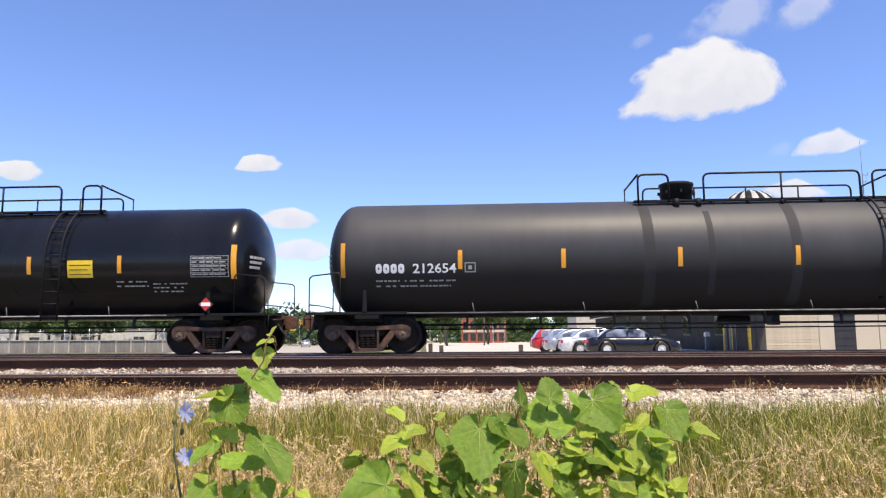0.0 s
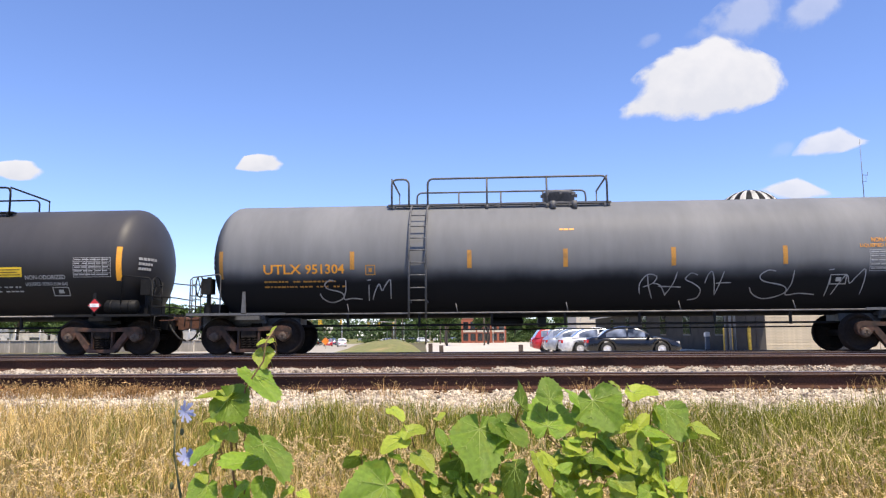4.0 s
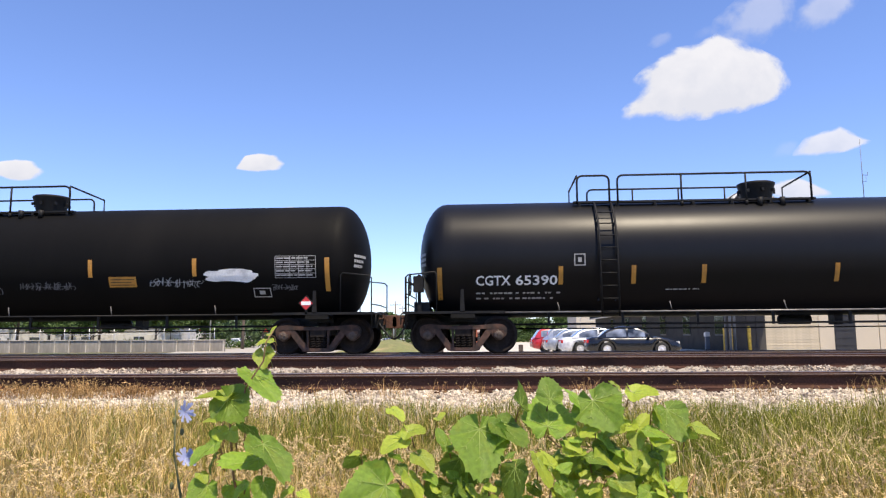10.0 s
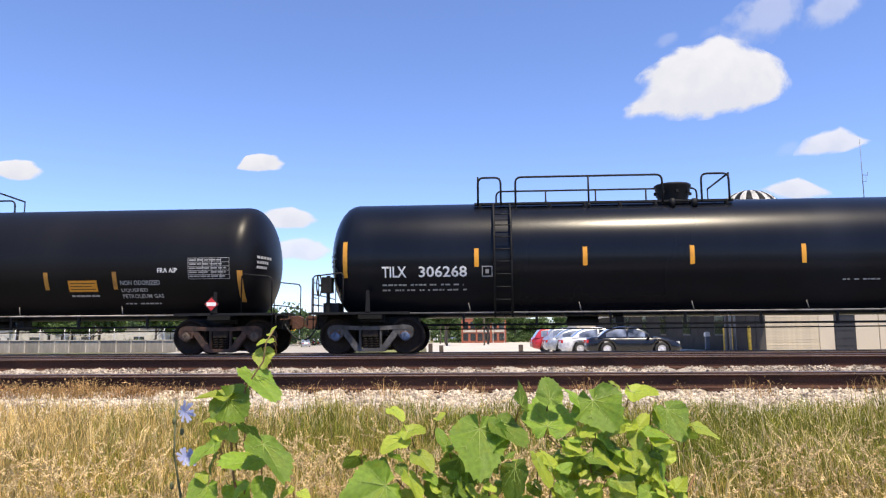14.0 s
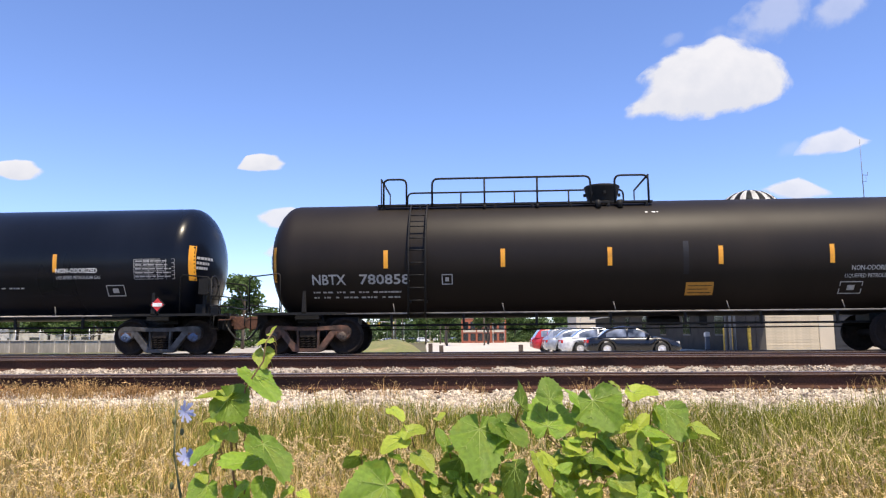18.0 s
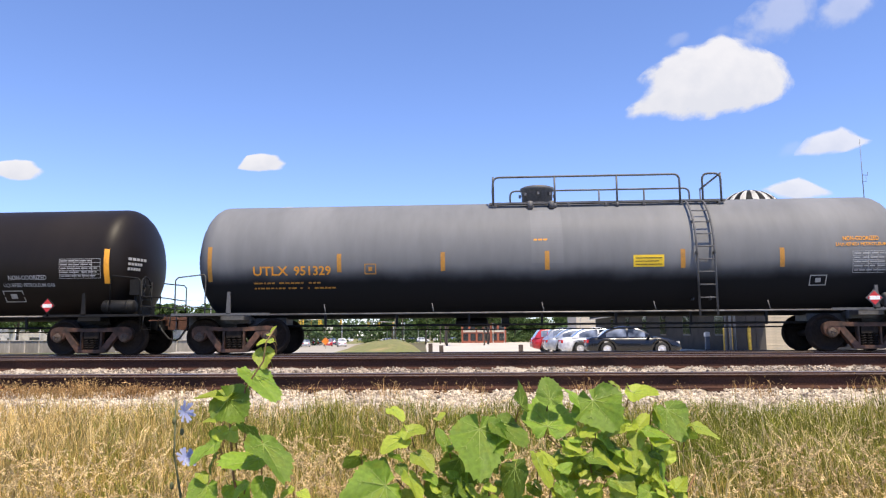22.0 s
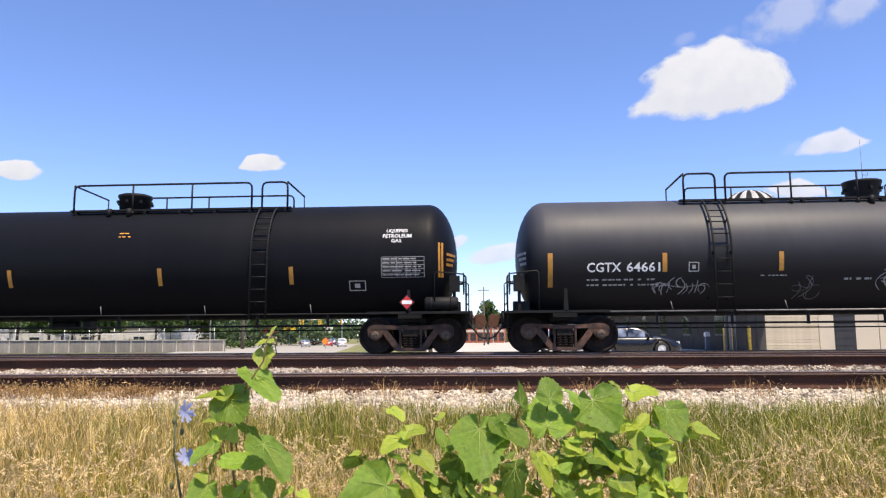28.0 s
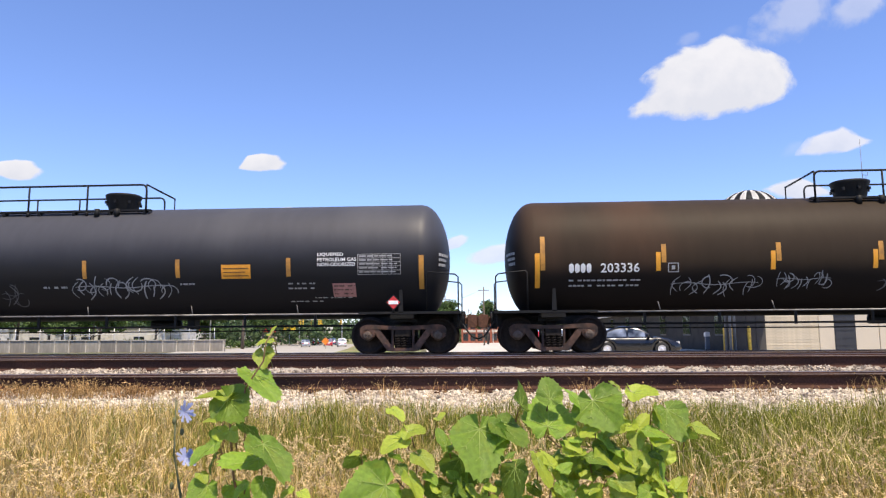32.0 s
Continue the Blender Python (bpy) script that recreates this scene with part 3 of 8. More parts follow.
def truck(car, x, spins, side="truck", cap="cap"):
    """A two-axle truck: bolster, two side frames with springs; the wheelsets turn."""
    # plates behind the springs are added to keep the nest dark
    t = part("truck", shared("truck_bolster", lambda bm: box(box(box(box(bm, -0.2, 0.2, -1.06, 1.06, 0.44, 0.66), -0.12, 0.12, -0.5, 0.5, 0.66, 0.82), -0.21, 0.21, -0.92, -0.88, 0.1, 0.44), -0.21, 0.21, 0.88, 0.92, 0.1, 0.44), M["truck_dark"]), None, car, "rusty two-axle freight truck", (x, 0, 0))
    frame_mesh = shared("sideframe" + side, sideframe, M[side])
    for y in (-1.0, 1.0):
        part("sideframe", frame_mesh, None, t, place=(0, y, 0))
        for sx in (-0.145, 0, 0.145):
            part("spring", shared("coil", coil, M["truck_dark"]), None, t, place=(sx, y, 0.15))
        for ax in (-AXLE, AXLE):
            part("bearing_adapter", shared("adapter", lambda bm: box(bm, -0.13, 0.13, -0.11, 0.11, 0.50, 0.57), M["truck"]), None, t, place=(ax, y, 0))
    part("brake_beam", shared("brake_beam", lambda bm: box(box(bm, -0.34, -0.28, -0.75, 0.75, 0.3, 0.4), 0.28, 0.34, -0.75, 0.75, 0.3, 0.4), M["truck_dark"]), None, t)
    for ax in (-AXLE, AXLE):
        w = part("wheelset", shared("axle", lambda bm: tube(bm, [(0, -1.06, 0), (0, -0.85, 0), (0, 0.85, 0), (0, 1.06, 0)], [0.07, 0.085, 0.085, 0.07], 14), M["wheel"]), None, car, "steel wheelset with plate wheels", (x + ax, 0, WHEEL_R))
        for y in (-1, 1):
            part("wheel", shared("wheel", wheel, M["wheel"]), None, w, place=pose(0, y * 0.76, 0, 0, 0, 0 if y < 0 else 180) @ Matrix.Scale(-1, 4, (0, 1, 0)))
            part("bearing_cap", shared("bearing_" + cap, bearing_cap, M[cap]), None, w, place=pose(0, y * 1.09, 0, 0, 0, 0 if y < 0 else 180))
        spins.append((w, x + ax))


def end_gear(car, s, frame_mat, brake, step=True):
    """Draft sill, coupler, platform, end rails and hoses at one end (s is -1 or 1)."""
    shift = (s * (HALF - 9.2), 0, 0)
    bm = bmesh.new()
    box(bm, *sorted((s * 6.9, s * 9.45)), -0.33, 0.33, 0.72, 1.02)
    box(bm, *sorted((s * 9.3, s * 9.5)), -0.42, 0.42, 0.66, 1.06)
    for y in (-0.7, 0.7):
        prism(bm, [(s * 7.70, 0.8), (s * 8.40, 0.8), (s * 8.35, 1.0), (s * 7.75, 1.0)], y - 0.08, y + 0.08)
    box(bm, *sorted((s * 7.75, s * 8.35)), -1.2, 1.2, 0.88, 0.98)
    part("draft_sill", bm, frame_mat, car, place=shift)
    bm = bmesh.new()
    box(bm, *sorted((s * 8.35, s * 9.52)), -1.45, 1.45, 1.0, 1.045)
    box(bm, *sorted((s * 7.0, s * 9.52)), -1.5, -1.45, 0.985, 1.045)
    box(bm, *sorted((s * 7.0, s * 9.52)), 1.45, 1.5, 0.985, 1.045)
    part("end_platform", bm, frame_mat, car, place=shift)
    bm = bmesh.new()
    box(bm, *sorted((s * 9.45, s * 9.72)), -0.09, 0.09, 0.75, 0.93)
    prism(bm, [(s * x, z) for x, z in ((9.66, 0.66), (9.66, 0.98), (9.84, 1.0), (9.95, 0.94), (9.96, 0.70), (9.84, 0.64))], -0.16, 0.05)
    prism(bm, [(s * x, z) for x, z in ((9.72, 0.72), (9.72, 0.96), (9.86, 0.96), (9.88, 0.72))], 0.05, 0.17)
    box(bm, *sorted((s * 9.5, s * 9.62)), -0.3, 0.3, 0.90, 1.0)
    tube(bm, [(s * 9.6, 0.1, 0.96), (s * 9.62, -0.5, 0.9), (s * 9.64, -1.2, 0.88)], 0.018, 6)
    bmesh.ops.bevel(bm, geom=bm.edges[:], offset=0.018, segments=1, affect="EDGES", clamp_overlap=True)
    part("coupler", bm, M["coupler"], car, "orange-brown rusted knuckle coupler", shift)
    bm = bmesh.new()
    tube(bm, [(s * 9.56, -0.2, 1.0), (s * 9.58, -0.9, 1.02), (s * 9.58, -1.38, 0.98), (s * 9.58, -1.42, 0.72)], 0.016, 6)
    box(bm, *sorted((s * 9.44, s * 9.6)), -0.34, -0.2, 0.62, 1.08)
    box(bm, *sorted((s * 9.44, s * 9.6)), 0.2, 0.34, 0.62, 1.08)
    part("uncoupling_lever", bm, M["frame"], car, place=shift)
    bm = bmesh.new()
    for y in (-1.3, -0.75) if brake else (-1.3,):
        tube(bm, [(s * 9.46, y, 0.6), (s * 9.46, y, 1.9 if brake else 1.1)], 0.017, 6)
    for k in range(4 if brake else 0):
        tube(bm, [(s * 9.46, -1.3, 0.66 + 0.38 * k), (s * 9.46, -0.75, 0.66 + 0.38 * k)], 0.013, 6)
    part("end_ladder", bm, frame_mat, car, place=shift)
    bm = bmesh.new()
    tube(bm, [(s * 9.5, -0.35, 0.8), (s * 9.62, -0.38, 0.62), (s * 9.78, -0.34, 0.42), (s * 9.93, -0.25, 0.36)], 0.026, 6)
    part("brake_hose", bm, M["hose"], car, "black rubber brake hose", shift)
    for y in (-1.4, 1.4):
        bm = bmesh.new()
        tube(bm, [(s * 8.69, y, 1.03), (s * 8.69, y, 1.97), (s * 8.74, y, 2.03), (s * 9.40, y, 1.96), (s * 9.47, y, 1.89), (s * 9.47, y, 1.03)], 0.019, 6)
        part("end_rail", bm, frame_mat, car, place=shift)
    bm = bmesh.new()
    for zz in (1.24, 1.50) if brake else (1.24,):
        tube(bm, [(s * 9.47, -1.4, zz), (s * 9.49, 0, zz + 0.02), (s * 9.47, 1.4, zz)], 0.017, 6)
    part("end_rail", bm, frame_mat, car, place=shift)
    if brake:
        b = part("brake_stand", shared("brake_stand%d" % s, lambda m: box(box(box(m, *sorted((s * 9.12, s * 9.2)), -1.0, -0.9, 1.03, 2.0), *sorted((s * 9.05, s * 9.3)), -1.12, -0.8, 1.55, 1.95), *sorted((s * 8.9, s * 9.3)), -0.9, -0.2, 1.05, 1.3), M["frame"]), None, car, place=shift)
        bm = bmesh.new()
        c = Vector((s * 9.4, -0.96, 1.75))
        tube(bm, [c + Vector((0, 0.27 * math.cos(a), 0.27 * math.sin(a))) for a in (2 * math.pi * k / 20 for k in range(21))], 0.018, 6)
        for k in range(3):
            a = 2.094 * k
            tube(bm, [c, c + Vector((0, 0.27 * math.cos(a), 0.27 * math.sin(a)))], 0.013, 5)
        tube(bm, [c, c + Vector((-s * 0.12, 0, 0))], 0.03, 8)
        part("brake_wheel", bm, M["frame"], b)


def rounded(pts, r=0.16, n=4):
    """A bent bar's path with its inner corners rounded."""
    out = [Vector(pts[0])]
    for a, b, c in zip(pts, pts[1:], pts[2:]):
        a, b, c = Vector(a), Vector(b), Vector(c)
        u, w = (a - b), (c - b)
        k = min(r, u.length * 0.45, w.length * 0.45)
        p, q = b + u.normalized() * k, b + w.normalized() * k
        for i in range(n + 1):
            f = i / n
            out.append(p * (1 - f) ** 2 + b * 2 * f * (1 - f) + q * f * f)
    out.append(Vector(pts[-1]))
    return out


def top_deck(car, spec, mat, rail_mat):
    """Walkway, hand rails and the valve housing on the tank's crown."""
    x0, x1 = spec["plat"]
    y0, y1, zf, h = -0.86, 0.86, 3.80, 0.71
    bm = bmesh.new()
    for y in (-0.86, 0.70):
        box(bm, x0 - 0.1, x1 + 0.1, y, y + 0.16, zf, zf + 0.05)
    for k in range(int((x1 - x0) / 0.9) + 1):
        xx = x0 + 0.05 + k * (x1 - x0 - 0.1) / max(1, int((x1 - x0) / 0.9))
        box(bm, xx - 0.03, xx + 0.03, -0.86, 0.86, zf - 0.06, zf - 0.002)
        for y in (-0.8, 0.8):
            box(bm, xx - 0.05, xx + 0.05, y - 0.04, y + 0.04, 3.70, zf - 0.06)
    part("walkway", bm, mat, car, "dark steel walkway on the crown")
    # near side: one bent rail for each run between the gates, with posts
    for a, b in spec["runs"]:
        bm = bmesh.new()
        tube(bm, rounded([(a, y0, zf), (a, y0, zf + h), (b, y0, zf + h), (b, y0, zf)]), 0.027, 8)
        n = max(1, round((b - a) / 1.55))
        for k in range(1, n):
            xx = a + (b - a) * k / n
            tube(bm, [(xx, y0, zf - 0.08), (xx, y0, zf + h)], 0.025, 8)
            ball(bm, (xx, y0, zf - 0.05), 0.05, 0.05, 0.07, 6, 4)
        part("hand_rail", bm, rail_mat, car)
    # far side and the ends
    bm = bmesh.new()
    tube(bm, rounded([(x0 + 0.5, y1, zf), (x0 + 0.5, y1, zf + h - 0.02), (x1 - 0.3, y1, zf + h - 0.02), (x1 - 0.3, y1, zf)]), 0.025, 8)
    for k in range(1, 4):
        xx = x0 + 0.5 + (x1 - x0 - 0.8) * k / 4
        tube(bm, [(xx, y1, zf), (xx, y1, zf + h - 0.02)], 0.023, 8)
    part("hand_rail", bm, rail_mat, car)
    for xx in (x0, x1):
        bm = bmesh.new()
        tube(bm, [(xx, y0, zf + h), (xx, y1, zf + h - 0.06)], 0.025, 8)
        for y in (y0, y1):
            tube(bm, [(xx, y, zf), (xx, y, zf + h - (0.06 if y > 0 else 0))], 0.018, 6)
        part("hand_rail", bm, rail_mat, car)
    # valve housing: a bucket with a flared rim, or a plain drum
    top = spec.get("drum", 4.28)
    bm = bmesh.new()
    lathe(bm, [(3.90, 0.0), (3.90, 0.36), (3.98, 0.38), (4.30, 0.455), (4.34, 0.475), (4.38, 0.475), (4.40, 0.44), (4.42, 0.0)] if spec["bucket"] else
          [(3.86, 0.0), (3.86, 0.40), (top - 0.14, 0.42), (top - 0.12, 0.45), (top - 0.05, 0.45), (top - 0.02, 0.38), (top, 0.0)], "z", 28)
    for k in range(8):
        a = 2 * math.pi * k / 8
        box(bm, 0.46 * math.cos(a) - 0.03, 0.46 * math.cos(a) + 0.03, 0.46 * math.sin(a) - 0.03, 0.46 * math.sin(a) + 0.03, 4.12, 4.20)
    housing = part("valve_housing", bm, mat, car, "round black valve housing on the crown")
    bm = bmesh.new()
    lathe(bm, [(3.80, 0.0), (3.80, 0.52), (3.92, 0.52), (3.92, 0.0)], "z", 24)
    part("flange", bm, mat, housing)
    for sx in (-0.25, 0.3):
        bm = bmesh.new()
        tube(bm, [(sx, -0.9, 3.66), (sx, -0.9, 3.86)], 0.07, 8)
        part("outlet_valve", bm, mat, housing)


def side_ladder(car, x, mat, width=0.42):
    def path(xx):
        out = [(xx, -0.86, 3.80)]
        for k in range(9):
            a = radians(52 - 52 * k / 8)
            out.append((xx, -(RADIUS + 0.13) * math.cos(a), AXIS_Z + (RADIUS + 0.13) * math.sin(a)))
        return out + [(xx, -(RADIUS + 0.13), 0.88)]
    bm = bmesh.new()
    for xx in (x - width / 2, x + width / 2):
        tube(bm, path(xx), 0.027, 8)
    ladder = part("ladder", bm, mat, car, "steel side ladder up to the walkway")
    z = 1.0
    while z < 3.75:
        y = -(RADIUS + 0.13) if z < AXIS_Z else -math.sqrt(max(0.4, (RADIUS + 0.13) ** 2 - (z - AXIS_Z) ** 2))
        part("rung", shared("rung" + mat.name, lambda m: tube(m, [(-width / 2, 0, 0), (width / 2, 0, 0)], 0.016, 6), mat), None, ladder, place=(x, y, z))
        z += 0.31
    for z in (1.3, 2.4, 3.2):
        y = -math.sqrt(max(0.1, RADIUS ** 2 - (z - AXIS_Z) ** 2))
        for xx in (x - width / 2, x + width / 2):
            part("bracket", shared("ladder_bracket" + mat.name, lambda m: box(m, -0.012, 0.012, -0.17, 0.02, -0.03, 0.03), mat), None, ladder, place=(xx, y, z))


def tank_shell(car, mat):
    bm = bmesh.new()
    prof = [(-HALF, 0)]
    for k in range(1, 10):
        a = math.pi / 2 * k / 9
        prof.append((-(HALF - 0.72) - 0.72 * math.cos(a), RADIUS * math.sin(a)))
    prof += [(-8.0 + 2 * k, RADIUS) for k in range(9)]
    for k in range(9, 0, -1):
        a = math.pi / 2 * k / 9
        prof.append((HALF - 0.72 + 0.72 * math.cos(a), RADIUS * math.sin(a)))
    prof.append((HALF, 0))
    lathe(bm, prof, "x", 72, (0, 0, AXIS_Z))
    return part("tank", bm, mat, car)


def hazard_plate(car, x, z, frame_mat):
    bm = bmesh.new()
    y = -1.52
    box(bm, x - 0.03, x + 0.03, y + 0.02, y + 0.05, 1.0, z + 0.05)
    prism(bm, [(x, z - 0.20), (x + 0.20, z), (x, z + 0.20), (x - 0.20, z)], y, y + 0.02)
    holder = part("placard_holder", bm, frame_mat, car)
    bm = bmesh.new()
    prism(bm, [(x, z - 0.165), (x + 0.165, z), (x, z + 0.165), (x - 0.165, z)], y - 0.008, y - 0.002)
    p = part("hazard_placard", bm, M["red"], holder, "red diamond hazard placard")
    bm = bmesh.new()
    box(bm, x - 0.12, x + 0.12, y - 0.014, y - 0.0085, z - 0.045, z + 0.045)
    part("placard_panel", bm, M["white"], holder)


def tank_car(spec):
    """One pressure tank car at its start place, with all its parts; returns it and its wheelsets."""
    global HALF
    HALF = spec["half"]
    car = thing("tank_car", spec["label"], "tank car", (spec["c"], TRACK_Y, 0), "tank cars of the train")
    body = PAINT[spec["paint"]]
    grey = spec["paint"] == "grey"
    dark = M["frame_grey"] if spec.get("grey_frame") else M["frame"]
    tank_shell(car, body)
    top_deck(car, spec, dark, dark)
    side_ladder(car, spec["ladder"], dark)
    spins = []
    for s in (-1, 1):
        end_gear(car, s, dark, s == spec.get("brake", 1) or spec.get("both", False))
        truck(car, s * (HALF - 1.15), spins, *spec.get("truck", ()))
    # running pipes along the belly, with their brackets
    for y in (-1.47, 1.47):
        bm = bmesh.new()
        tube(bm, [(-7.1, y, 1.0), (7.1, y, 1.0)], 0.022, 6)
        run = part("belly_rail", bm, M["pipe"] if y < 0 and spec.get("bright", True) else dark, car)
        if y < 0:
            for k in range(5):
                xx = -5.4 + 2.7 * k
                bm = bmesh.new()
                tube(bm, [(xx, y, 1.0), (xx - 0.05, y + 0.03, 1.24)], 0.014, 5)
                part("bracket", bm, M["pipe_dim"] if not grey else dark, run)
    bm = bmesh.new()
    tube(bm, [(-7.0, -0.6, 0.72), (7.0, -0.6, 0.72)], 0.028, 6)
    tube(bm, [(-7.0, 0.3, 0.62), (-1, 0.3, 0.60), (7.0, 0.3, 0.62)], 0.018, 6)
    for k in range(7):
        xx = -5.6 + 1.87 * k
        box(bm, xx - 0.03, xx + 0.03, -0.63, -0.57, 0.68, 1.15)
    part("brake_pipe", bm, M["frame"], car)
    bm = bmesh.new()
    lathe(bm, [(spec["res"] - 0.45, 0), (spec["res"] - 0.4, 0.12), (spec["res"] + 0.4, 0.12), (spec["res"] + 0.45, 0)], "x", 16, (0, 0.35, 0.80))
    box(bm, spec["res"] + 0.8, spec["res"] + 1.0, -0.15, 0.2, 0.66, 0.95)
    part("air_reservoir", bm, M["frame"], car)
    # posts that carry the tank's ends
    for x in (1.15 - HALF, HALF - 1.15):
        bm = bmesh.new()
        prism(bm, [(x - 0.06, 1.02), (x + 0.06, 1.02), (x + 0.035, 1.58), (x - 0.035, 1.58)], -1.5, -1.46)
        part("end_post", bm, dark, car)
    if spec.get("cylinder"):
        bm = bmesh.new()
        x = spec["cylinder"]
        lathe(bm, [(x - 0.42, 0), (x - 0.42, 0.13), (x - 0.38, 0.17), (x + 0.38, 0.17), (x + 0.42, 0.13), (x + 0.42, 0)], "x", 20, (0, -1.25, 1.24))
        for k in (-0.25, 0.25):
            lathe(bm, [(x + k - 0.03, 0.17), (x + k - 0.03, 0.18), (x + k + 0.03, 0.18), (x + k + 0.03, 0.17)], "x", 20, (0, -1.25, 1.24))
        part("brake_cylinder", bm, dark, car, "brake cylinder on the end platform")
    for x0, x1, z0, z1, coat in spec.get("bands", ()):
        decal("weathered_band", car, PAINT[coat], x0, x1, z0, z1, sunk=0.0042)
    tape = M["strip_dim"] if spec.get("dim") else M["strip"]
    zlo, zhi = spec["tape"]
    elo, ehi = spec["tape_end"]
    for i, x in enumerate(spec["strips"]):
        end = abs(x) > 8
        decal("reflector", car, tape, x - (0.055 if not end else 0.06), x + (0.055 if not end else 0.06), elo if end else zlo, ehi if end else zhi)
        if spec.get("double"):
            decal("reflector", car, M["strip_dim"], x + 0.075, x + 0.19, (elo if end else zlo) + (0.42 if end else 0.2), (ehi if end else zhi) + (0.42 if end else 0.2))
    ink = M[spec["ink"]]
    faint = M["strip_dim"] if spec["ink"] == "orange" else M["white_dim"]
    if "mark" in spec:
        a, b, c, d, z0, z1 = spec["mark"]
        if "code" in spec:
            lettering(car, ink, spec["code"], a, b, z0, z1, "stencilled reporting letters")
        else:
            code_bars(car, ink, a, b, z0, z1, 4)
        lettering(car, ink, spec["number"], c, d, z0, z1, "stencilled fleet number")
        bars(car, faint, a, d + 0.1, z0 - 0.37, z0 - 0.12, 2, spec["seed"])
    for x0, x1, z0, z1 in spec.get("boxes", ()):
        ruled_box(car, faint if x1 < 0 else M["white_dim"], x0, x1, z0, z1)
    if "plate" in spec:
        x0, x1, z0, z1 = spec["plate"]
        p = decal("notice_plate", car, M[spec.get("plate_mat", "orange")], x0, x1, z0, z1, "orange notice plate")
        bm = bmesh.new()
        for r in range(3):
            zz = z0 + (z1 - z0) * (r + 0.65) / 3.8
            sheet(bm, x0 + 0.05, x1 - 0.05 - 0.08 * (r % 2), zz, zz + 0.02, -0.004)
        part("print", wrapped(mesh_of("print", bm, M["ink"])), None, p)
    if "table" in spec:
        grid_table(car, M["white_dim"], *spec["table"])
    for words, x0, x1, z0, z1, mat in spec.get("words", ()):
        if words:
            lettering(car, M[mat], words, x0, x1, z0, z1, "stencilled cargo words")
        else:
            bars(car, M[mat], x0, x1, z0, z1, max(1, round((z1 - z0) / 0.11)), int(x0 * 100) % 97)
    for i, (x0, x1, z0, z1, mat, pen) in enumerate(spec.get("scrawls", ())):
        scrawl(car, M[mat], x0, x1, z0, z1, spec["seed"] * 7 + i, pen, spec.get("tags", {}).get(i))
    if "hazard" in spec:
        hazard_plate(car, spec["hazard"], 1.27, dark)
    # print on the dished ends
    for s in (-1, 1):
        bm = bmesh.new()
        for r, w in enumerate((0.62, 0.46, 0.40)):
            z = 2.46 - 0.13 * r
            a, b = HALF - 0.36, 0.0
            for k in range(5):
                y0 = -1.12 + w * k / 5
                pts = []
                for y, zz in ((y0, z), (y0 + w / 6, z), (y0 + w / 6, z + 0.07), (y0, z + 0.07)):
                    rr = math.hypot(y, zz - AXIS_Z) / RADIUS
                    pts.append(bm.verts.new((s * (HALF - 0.72 + 0.72 * math.sqrt(max(0, 1 - rr * rr)) + 0.012), y, zz)))
                bm.faces.new(pts)
        tagged(part("end_print", bm, faint, car), kind="stuff")
    return car, spins


